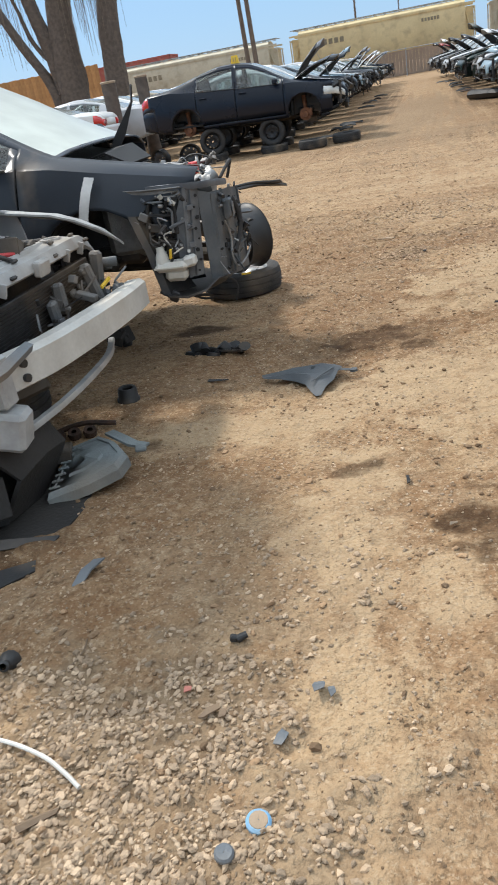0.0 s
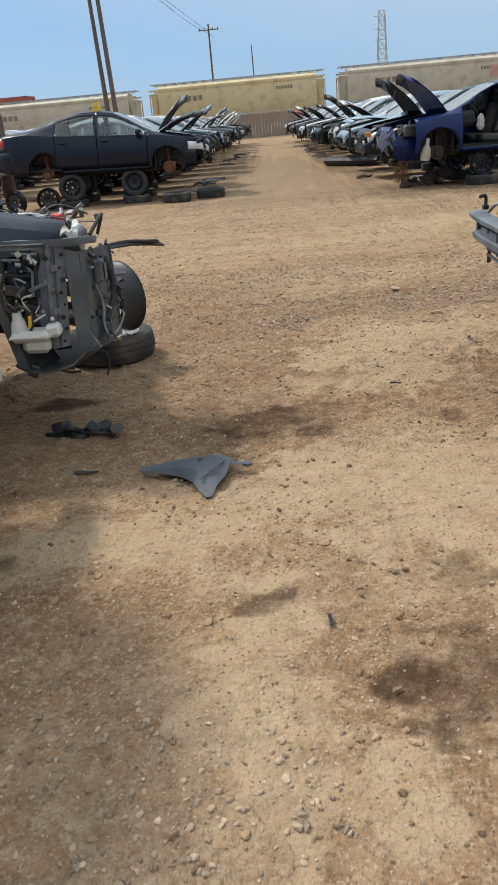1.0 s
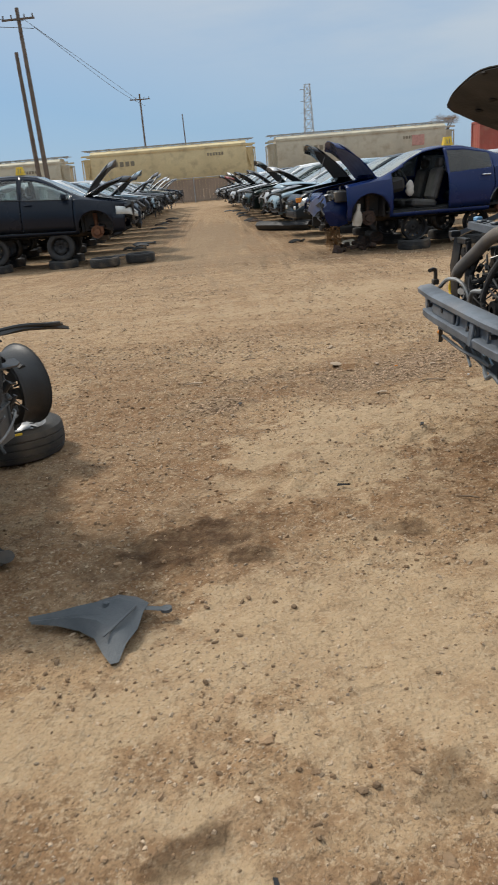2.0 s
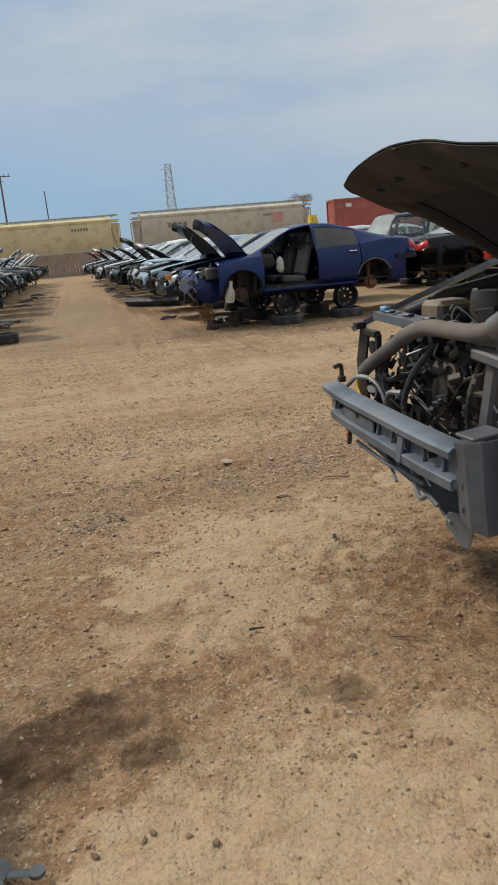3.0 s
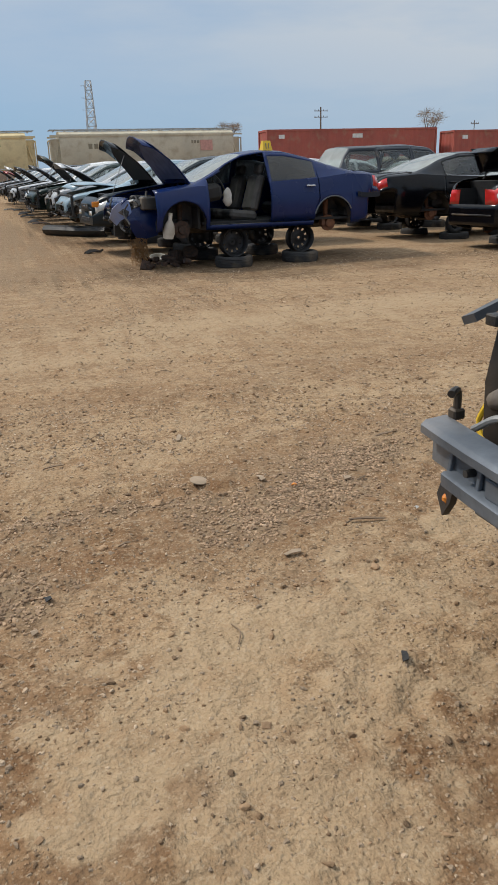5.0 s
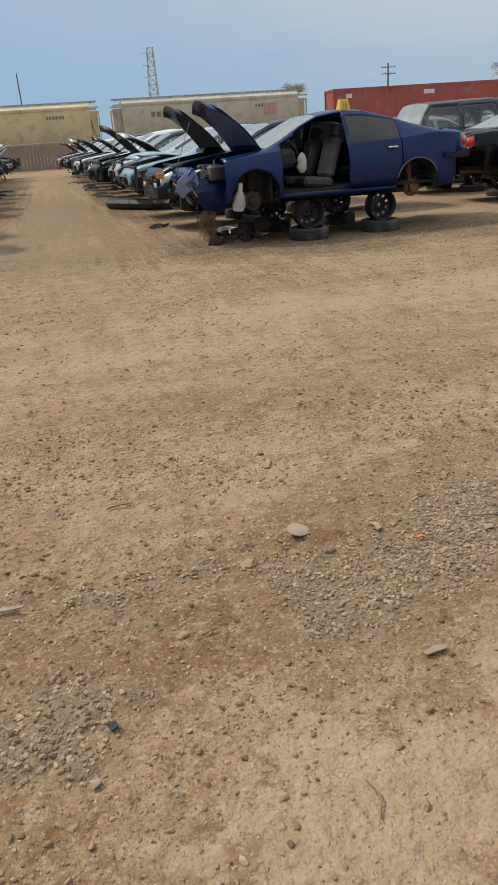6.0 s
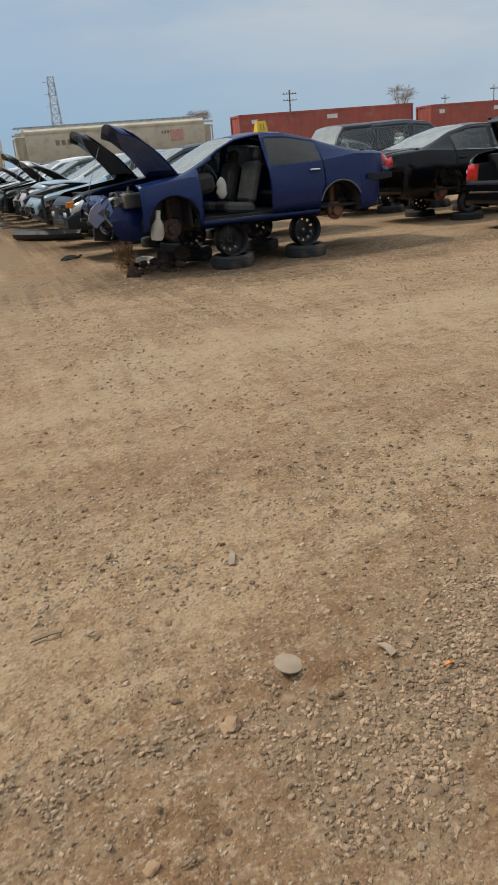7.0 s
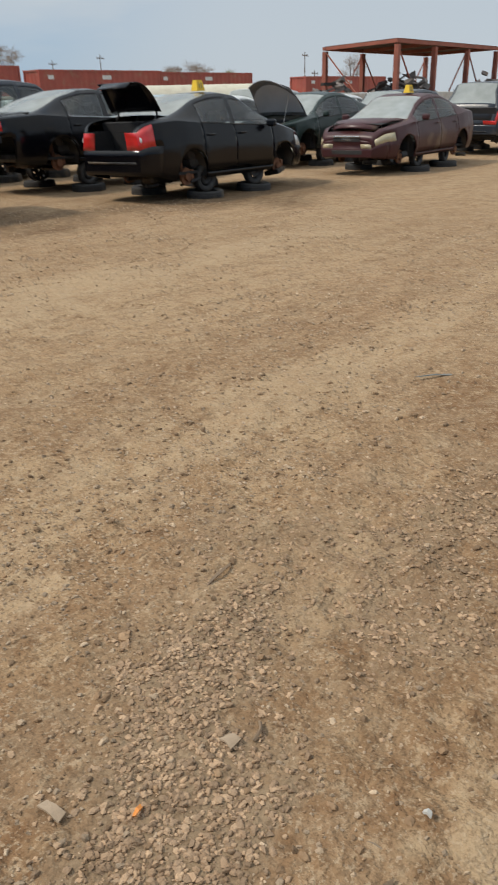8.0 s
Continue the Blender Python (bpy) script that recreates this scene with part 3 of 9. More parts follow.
def dirt_material():
    m = bpy.data.materials.new("dry tan dirt with grit")
    m.use_nodes = True
    n, l = m.node_tree.nodes, m.node_tree.links
    b = n["Principled BSDF"]
    geo = n.new("ShaderNodeNewGeometry")
    along = n.new("ShaderNodeMapping")                  # the lane's wheel tracks run along x
    along.inputs["Scale"].default_value = (0.16, 1.0, 1.0)
    along.inputs["Rotation"].default_value = (0, 0, radians(-4))
    l.new(geo.outputs["Position"], along.inputs["Vector"])

    def tex(scale, detail=6.0, rough=0.6, src=None):
        t = n.new("ShaderNodeTexNoise")
        t.inputs["Scale"].default_value, t.inputs["Detail"].default_value, t.inputs["Roughness"].default_value = scale, detail, rough
        l.new(src or geo.outputs["Position"], t.inputs["Vector"])
        return t.outputs["Fac"]

    def rng(v, a, c, lo=0.0, hi=1.0):
        r = n.new("ShaderNodeMapRange")
        for k, x in (("From Min", a), ("From Max", c), ("To Min", lo), ("To Max", hi)):
            r.inputs[k].default_value = x
        l.new(v, r.inputs["Value"])
        return r.outputs["Result"]

    def mix(f, a, c, mode="MIX"):
        x = n.new("ShaderNodeMix")
        x.data_type, x.blend_type = "RGBA", mode
        for k, v in (("Factor", f), ("A", a), ("B", c)):
            if isinstance(v, (tuple, float)):
                x.inputs[k].default_value = v if k == "Factor" else rgb(v)
            else:
                l.new(v, x.inputs[k])
        return x.outputs["Result"]

    def times(a, c):
        x = n.new("ShaderNodeMath")
        x.operation = "MULTIPLY"
        l.new(a, x.inputs[0])
        l.new(c, x.inputs[1])
        return x.outputs["Value"]

    def attr(name):
        a = n.new("ShaderNodeAttribute")
        a.attribute_name = name
        return a.outputs["Fac"]

    crumble = tex(9.0, 9, 0.78)

    def patch(name, reach=1.3):
        """A patch of the yard with a ragged, crumbling edge."""
        s = n.new("ShaderNodeMath")
        s.operation = "MULTIPLY_ADD"
        s.inputs[1].default_value = reach
        l.new(crumble, s.inputs[0])
        d = n.new("ShaderNodeMath")
        d.operation = "SUBTRACT"
        d.inputs[1].default_value = reach * 0.5
        l.new(attr(name), s.inputs[2])
        l.new(s.outputs["Value"], d.inputs[0])
        return times(rng(attr(name), 0.0, 0.25), d.outputs["Value"])

    soil, crust = rng(patch("soil", 2.0), 0.1, 0.9), rng(patch("crust", 1.7), 0.15, 0.75)
    worn = rng(crust, 0.0, 1.0, 1.0, 0.5)
    c = mix(rng(tex(0.35, 4), 0.38, 0.62), (0.337, 0.216, 0.120), (0.293, 0.185, 0.100))
    c = mix(rng(tex(1.3, 5, 0.6, along.outputs["Vector"]), 0.44, 0.58, 0, 0.6), c, (0.398, 0.275, 0.159))
    c = mix(rng(tex(3.4, 7, 0.7, along.outputs["Vector"]), 0.50, 0.62, 0, 0.45), c, (0.223, 0.133, 0.069))
    c = mix(rng(tex(2.2, 9, 0.76), 0.47, 0.58, 0, 0.55), c, (0.398, 0.282, 0.164))
    c = mix(rng(tex(5.0, 9, 0.76), 0.50, 0.58, 0, 0.66), c, (0.211, 0.123, 0.064))
    c = mix(times(soil, rng(tex(14, 6, 0.7), 0.3, 0.7, 0.50, 0.92)), c, (0.172, 0.089, 0.042))
    c = mix(times(crust, rng(tex(6, 8, 0.75), 0.38, 0.52, 0.30, 0.90)), c, (0.396, 0.284, 0.170))
    c = mix(rng(tex(17, 8, 0.75), 0.53, 0.60, 0, 0.55), c, (0.422, 0.311, 0.194))
    c = mix(times(worn, rng(tex(24, 7, 0.75), 0.53, 0.60, 0, 0.62)), c, (0.138, 0.080, 0.042))
    c = mix(rng(tex(60, 4, 0.7), 0.55, 0.62, 0, 0.55), c, (0.447, 0.344, 0.228))
    c = mix(times(worn, rng(tex(95, 3, 0.7), 0.56, 0.63, 0, 0.62)), c, (0.102, 0.063, 0.036))
    vor = n.new("ShaderNodeTexVoronoi")
    vor.inputs["Scale"].default_value = 62.0
    l.new(geo.outputs["Position"], vor.inputs["Vector"])
    grit = n.new("ShaderNodeHueSaturation")
    grit.inputs["Saturation"].default_value = 0.0
    l.new(vor.outputs["Color"], grit.inputs["Color"])
    gcol = mix(grit.outputs["Color"], (0.101, 0.062, 0.035), (0.404, 0.300, 0.191))
    c = mix(times(worn, rng(tex(3.1, 6, 0.7), 0.46, 0.70, 0.0, 0.45)), c, gcol)
    c = mix(rng(patch("gravel"), 0.0, 0.8, 0.0, 0.9), c, mix(0.45, gcol, (0.121, 0.075, 0.042)))
    c = mix(rng(patch("damp_and_shade", 1.9), 0.10, 0.95, 0.0, 0.88), c, (0.048, 0.026, 0.013))
    l.new(c, b.inputs["Base Color"])
    b.inputs["Roughness"].default_value = 0.95
    b.inputs["Specular IOR Level"].default_value = 0.15
    bump = None
    for scale, strength, dist in ((14.0, 0.8, 0.036), (34.0, 0.7, 0.012), (80.0, 0.7, 0.004)):
        u = n.new("ShaderNodeBump")
        u.inputs["Strength"].default_value, u.inputs["Distance"].default_value = strength, dist
        l.new(tex(scale, 4, 0.6), u.inputs["Height"])
        if bump:
            l.new(bump, u.inputs["Normal"])
        bump = u.outputs["Normal"]
    u = n.new("ShaderNodeBump")
    u.invert = True
    u.inputs["Strength"].default_value, u.inputs["Distance"].default_value = 0.4, 0.006
    l.new(vor.outputs["Distance"], u.inputs["Height"])
    l.new(bump, u.inputs["Normal"])
    l.new(u.outputs["Normal"], b.inputs["Normal"])
    return m


gx, gy = axis(-1.0, 4.4, 0.024, 2500.0), axis(1.1, 9.4, 0.024, 2500.0)
X, Y = np.meshgrid(gx, gy)
Z = ground_height(X, Y) * np.clip(1.2 - np.hypot(X - 3, Y - 8) / 90, 0, 1)
nx, ny = len(gx), len(gy)
idx = np.arange(nx * ny).reshape(ny, nx)
quads = np.stack((idx[:-1, :-1], idx[:-1, 1:], idx[1:, 1:], idx[1:, :-1]), -1).reshape(-1, 4)
gme = bpy.data.meshes.new("ground")
gme.from_pydata(np.stack((X, Y, Z), -1).reshape(-1, 3).tolist(), [], quads.tolist())
for aname, field in (("gravel", gravel_amount(X, Y)), ("damp_and_shade", damp_and_shade_amount(X, Y)), ("soil", soil_and_shade_amount(X, Y)), ("crust", crust_amount(X, Y))):
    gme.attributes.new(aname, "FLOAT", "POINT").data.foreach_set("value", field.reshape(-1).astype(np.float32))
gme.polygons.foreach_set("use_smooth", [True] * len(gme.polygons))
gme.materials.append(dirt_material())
ground = tagged(new("ground", gme), "dry tan dirt yard with gravel and dark oil stains", "ground", kind="structure")


def stone_field(name, label, count, size, region, weight, material, seed, tiny=False, spread=2.6):
    """Loose stones: rough lumps scattered over a stretch of the yard."""
    r = np.random.RandomState(seed)
    x0, x1, y0, y1 = region
    px, py = r.uniform(x0, x1, count * 6), r.uniform(y0, y1, count * 6)
    keep = r.rand(len(px)) < weight(px, py)
    px, py = px[keep][:count], py[keep][:count]
    k = len(px)
    t = (1 + 5 ** 0.5) / 2
    v = np.array([(-1, t, 0), (1, t, 0), (-1, -t, 0), (1, -t, 0), (0, -1, t), (0, 1, t), (0, -1, -t), (0, 1, -t), (t, 0, -1), (t, 0, 1), (-t, 0, -1), (-t, 0, 1)]) / 1.9
    f = np.array([(0, 11, 5), (0, 5, 1), (0, 1, 7), (0, 7, 10), (0, 10, 11), (1, 5, 9), (5, 11, 4), (11, 10, 2), (10, 7, 6), (7, 1, 8),
                  (3, 9, 4), (3, 4, 2), (3, 2, 6), (3, 6, 8), (3, 8, 9), (4, 9, 5), (2, 4, 11), (6, 2, 10), (8, 6, 7), (9, 8, 1)])
    if tiny:                                        # a five-faced chip, open below
        v = np.array([(1, 1, -.6), (-1, 1, -.6), (-1, -1, -.6), (1, -1, -.6), (.6, .6, .7), (-.6, .6, .7), (-.6, -.6, .7), (.6, -.6, .7)]) * 0.8
        f = np.array([(0, 1, 5, 4), (1, 2, 6, 5), (2, 3, 7, 6), (3, 0, 4, 7), (4, 5, 6, 7)])
    nv = len(v)
    s = size[0] + (size[1] - size[0]) * r.rand(k) ** spread
    shape = np.stack((r.uniform(0.75, 1.55, k), r.uniform(0.6, 1.1, k), r.uniform(0.40, 0.80, k)), -1)
    p = v[None] * (1 + r.uniform(-0.28, 0.28, (k, nv, 1))) * shape[:, None] * s[:, None, None]
    tilt = r.uniform(-0.45, 0.45, k)
    c, q = np.cos(tilt)[:, None], np.sin(tilt)[:, None]
    p = np.stack((p[..., 0] * c - p[..., 2] * q, p[..., 1], p[..., 0] * q + p[..., 2] * c), -1)
    a = r.uniform(0, 2 * np.pi, k)
    c, q = np.cos(a)[:, None], np.sin(a)[:, None]
    p = np.stack((p[..., 0] * c - p[..., 1] * q, p[..., 0] * q + p[..., 1] * c, p[..., 2]), -1)
    p += np.stack((px, py, ground_height(px, py) + s * r.uniform(0.02, 0.35, k)), -1)[:, None]
    faces = (f[None] + nv * np.arange(k)[:, None, None]).reshape(-1, f.shape[1])
    me = bpy.data.meshes.new(name)
    me.from_pydata(p.reshape(-1, 3).tolist(), [], faces.tolist())
    me.materials.append(material)
    return tagged(new(name, me), label, "gravel", kind="stuff")


stone_mat = mat("mixed grey-tan stone", (0.426, 0.316, 0.211), 0.85, 0, (0.295, 0.210, 0.134), 14, 90, 0.5, 150, rand=0.38, island=True)
drift_mat = mat("brown-tan crushed stone", (0.390, 0.264, 0.162), 0.88, 0, (0.272, 0.176, 0.103), 14, 90, 0.5, 150, rand=0.38, island=True)
clod_mat = mat("dirt clods", (0.288, 0.185, 0.103), 0.95, 0, (0.189, 0.116, 0.062), 9, 70, 0.4, 120, rand=0.4, island=True)


def clear(x, y):
    return 1 - 0.85 * np.clip(damp_and_shade_amount(x, y) * 1.2, 0, 1)


def near_weight(x, y):
    """Clods and stones lie thick on loose earth, thin on the trodden crust."""
    n = 0.12 + 0.88 * np.clip(value_noise(*turned(x, y, 40), 0.42, 41) * 1.7 - 0.35, 0, 1)
    return np.clip(n + 0.4 * soil_and_shade_amount(x, y), 0, 1) * (1 - 0.45 * crust_amount(x, y)) * clear(x, y)


def loose(x, y):
    """Loose chips over the trodden dirt, thicker in patches."""
    n = 0.10 + 0.90 * np.clip(value_noise(*turned(x, y, 12), 0.33, 43) * 1.8 - 0.45, 0, 1)
    return np.clip(n + 0.3 * soil_and_shade_amount(x, y), 0, 1) * (1 - 0.3 * crust_amount(x, y)) * clear(x, y)


def lane(x, y):
    return 0.2 + 0.8 * value_noise(*turned(x, y, 9), 0.8, 42) ** 2


DRIFT = "loose grey-tan crushed stones lying in drifts"
stone_field("gravel", DRIFT, 9000, (0.0035, 0.0125), (-0.5, 1.9, 0.8, 2.9), lambda x, y: gravel_amount(x, y) ** 1.5, stone_mat, 51, spread=1.5)
stone_field("gravel", DRIFT, 11000, (0.0032, 0.0110), (1.0, 4.8, 6.8, 8.7), lambda x, y: gravel_amount(x, y) ** 1.6, drift_mat, 56, spread=1.6)
stone_field("gravel", "small tan stones scattered over the dirt", 6000, (0.0030, 0.0110), (-0.8, 5.2, 1.0, 9.6), near_weight, stone_mat, 52, spread=2.4)
stone_field("dirt_clods", "dry crumbs and clods of tan dirt", 8000, (0.0030, 0.0140), (-0.8, 5.2, 1.0, 9.6), near_weight, clod_mat, 53, spread=2.4)
stone_field("gravel", "grit spread thin over the wheel-worn lane", 22000, (0.005, 0.013), (-3.0, 11.0, 8.4, 17.5), lane, stone_mat, 54, True)
stone_field("dirt_clods", "crumbs of brown dirt over the lane", 12000, (0.005, 0.014), (-3.0, 11.0, 8.4, 17.5), lane, clod_mat, 59, True)
stone_field("grit", "pale and dark chips of stone on the dirt", 20000, (0.0026, 0.0080), (-0.6, 4.4, 1.2, 9.4), loose, stone_mat, 57, True, 2.0)
stone_field("grit", "brown crumbs of dirt", 20000, (0.0022, 0.0075), (-0.6, 4.4, 1.2, 9.4), loose, clod_mat, 58, True)


# ---- cars ----
def prof(*p):
    a = np.array(p, float)
    return a[:, 0], a[:, 1]


SEDAN = dict(L=4.83, wb=2.75, fo=0.98, W=0.91, sill=0.22, R=0.365, cowl=1.22, head=2.12, rhead=2.92, deck=4.14, doors=(1.42, 2.52, 3.45), tail=4.62,
             top=prof((0, .56), (.05, .72), (.22, .83), (.6, .90), (1.22, .99), (2.12, 1.42), (2.5, 1.475), (2.92, 1.46), (3.45, 1.335), (4.14, 1.135), (4.55, 1.10), (4.77, 1.05), (4.83, .90)),
             belt=prof((0, .53), (.05, .67), (.25, .78), (1.22, .91), (2.2, .93), (3.4, .99), (4.05, 1.06), (4.55, 1.03), (4.77, 1.0), (4.83, .88)),
             wid=prof((0, .56), (.12, .70), (.45, .84), (.9, .91), (3.8, .91), (4.4, .86), (4.7, .74), (4.83, .62)))
COMPACT = dict(L=4.4, wb=2.53, fo=0.88, W=0.865, sill=0.20, R=0.345, cowl=1.02, head=1.95, rhead=2.70, deck=3.76, doors=(1.22, 2.28, 3.12), tail=4.18,
               top=prof((0, .52), (.06, .72), (.28, .86), (1.02, 1.04), (1.95, 1.47), (2.35, 1.515), (2.70, 1.495), (3.2, 1.365), (3.76, 1.175), (4.15, 1.13), (4.35, 1.06), (4.4, .92)),
               belt=prof((0, .50), (.06, .67), (.28, .80), (1.02, .95), (2.0, .98), (3.1, 1.04), (3.7, 1.09), (4.15, 1.06), (4.35, 1.0), (4.4, .90)),
               wid=prof((0, .56), (.12, .70), (.42, .81), (.8, .865), (3.5, .865), (4.05, .82), (4.3, .73), (4.4, .62)))
LONG = dict(SEDAN, L=5.09, wb=2.81, fo=1.04, W=0.925, cowl=1.34, head=2.22, rhead=3.12, deck=4.30, doors=(1.55, 2.68, 3.62), tail=4.86,
            top=prof((0, .56), (.05, .72), (.22, .84), (.7, .92), (1.34, 1.01), (2.22, 1.43), (2.7, 1.485), (3.12, 1.465), (3.68, 1.325), (4.30, 1.10), (4.82, 1.06), (5.03, 1.02), (5.09, .88)),
            belt=prof((0, .53), (.05, .67), (.25, .79), (1.34, .93), (2.3, .95), (3.6, 1.0), (4.25, 1.04), (4.82, 1.0), (5.03, .97), (5.09, .86)),
            wid=prof((0, .58), (.12, .72), (.45, .86), (.9, .925), (4.0, .925), (4.65, .87), (4.95, .76), (5.09, .62)))
WAGON = dict(SEDAN, L=4.8, wb=2.72, fo=0.98, W=0.905, cowl=1.18, head=2.02, rhead=4.25, deck=4.66, doors=(1.38, 2.45, 3.45), tail=4.6,
             top=prof((0, .52), (.06, .70), (.3, .84), (1.18, 1.02), (2.02, 1.50), (2.6, 1.56), (4.25, 1.52), (4.66, 1.15), (4.76, 1.06), (4.8, .96)),
             belt=prof((0, .50), (.06, .65), (.3, .78), (1.18, .94), (2.2, .97), (3.6, 1.02), (4.4, 1.04), (4.66, 1.03), (4.76, 1.0), (4.8, .93)),
             wid=prof((0, .58), (.12, .72), (.45, .85), (.9, .905), (4.3, .90), (4.6, .86), (4.8, .74)))
SUV = dict(WAGON, L=4.7, W=0.93, cowl=1.15, head=1.85, rhead=4.2, deck=4.55, R=0.39, sill=0.30,
           top=prof((0, .6), (.06, .85), (.25, 1.02), (1.15, 1.14), (1.85, 1.66), (2.5, 1.73), (4.2, 1.70), (4.55, 1.2), (4.64, 1.05), (4.7, .7)),
           belt=prof((0, .58), (.06, .80), (.25, .96), (1.15, 1.06), (2.2, 1.09), (3.6, 1.13), (4.4, 1.14), (4.55, 1.12), (4.64, 1.0), (4.7, .68)))


def shell(spec):
    """The skin of a car as a grid of points: stations along it, and from the sill up and over to the middle. The front is at +x."""
    L, W = spec["L"], spec["W"]
    axles = (spec["fo"], spec["fo"] + spec["wb"])
    R, zc = spec["R"], 0.315
    us = set(np.linspace(0, L, 38).round(3))
    for a in axles:
        us |= {round(a + R * math.cos(k), 3) for k in np.linspace(0, math.pi, 13)}
        us |= {round(a - R - 0.004, 3), round(a + R + 0.004, 3)}
    d = spec["doors"]
    gaps = []
    for e in d:
        us |= {round(e - 0.008, 3), round(e + 0.008, 3)}
        gaps.append(e)
    us |= {spec[k] for k in ("cowl", "head", "rhead", "deck", "tail")} | {round(spec["cowl"] - 0.03, 3), 0.06, 0.34, round(L - 0.06, 3), round(L - 0.34, 3)}
    us |= {round(d[0] + 0.06, 3), round(d[1] - 0.05, 3), round(d[1] + 0.05, 3), round(d[2] - 0.03, 3), round(spec["head"] - 0.35, 3), round(spec["rhead"] + 0.3, 3)}
    us = sorted(us)
    us = [u for i, u in enumerate(us) if i == 0 or u - us[i - 1] > 0.0025]

    def smooth_at(p, u, w=0.05):
        return float(np.mean(np.interp(np.clip(np.linspace(u - w, u + w, 7), 0, L), *p)))

    levels = (0.0, 0.10, 0.125, 0.28, 0.45, 0.60, 0.74, 0.88, 1.0)
    grid = []
    for u in us:
        w, zt, zb = smooth_at(spec["wid"], u), smooth_at(spec["top"], u), smooth_at(spec["belt"], u)
        z0 = spec["sill"]
        if u < 0.5:
            z0 += 0.05 * (0.5 - u) / 0.5
        if u > L - 0.6:
            z0 += 0.12 * (u - L + 0.6) / 0.6
        for a in axles:
            if abs(u - a) < R:
                z0 = max(z0, zc + math.sqrt(R * R - (u - a) ** 2))
        flare = max(max(0.0, 1 - abs(math.hypot(u - a, 0) - R * 0.6) / 0.5) for a in axles)
        row = []
        for t in levels:
            z = z0 + (zb - z0) * t
            q = (z - spec["sill"]) / max(0.2, zb - spec["sill"])
            y = w * (1 - 0.085 * max(0, 0.35 - q) ** 2 / 0.1225 - 0.075 * max(0, (q - 0.55) / 0.45) ** 2 + 0.012 * math.exp(-((q - 0.62) / 0.05) ** 2) + 0.012 * flare * (q < 0.5))
            row.append((y, z))
        yb = row[-1][0]
        h = max(0.0, zt - zb)
        k = min(1.0, h / 0.36)
        yr = yb * (0.95 - 0.24 * k)
        zr = zb + h * (0.45 + 0.45 * k)
        row.append((yb - 0.018, zb + 0.012))
        row.append(((yb - 0.018) * 0.55 + yr * 0.45 + 0.012 * k, zb + 0.012 + (zr - zb - 0.012) * 0.5))
        row.append(((yb - 0.018) * 0.16 + yr * 0.84 + 0.008 * k, zb + 0.012 + (zr - zb - 0.012) * 0.86))
        row.append((yr, zr))
        row.append((yr * 0.93, zr + (zt - zr) * 0.35))
        row.append((yr * 0.66, zr + (zt - zr) * 0.80))
        row.append((yr * 0.33, zr + (zt - zr) * 0.96))
        row.append((0.0, zt))
        grid.append(row)
    return us, grid


def solidify(ob, t, offset=-1.0):
    s = ob.modifiers.new("thickness", "SOLIDIFY")
    s.thickness, s.offset = t, offset
    return ob


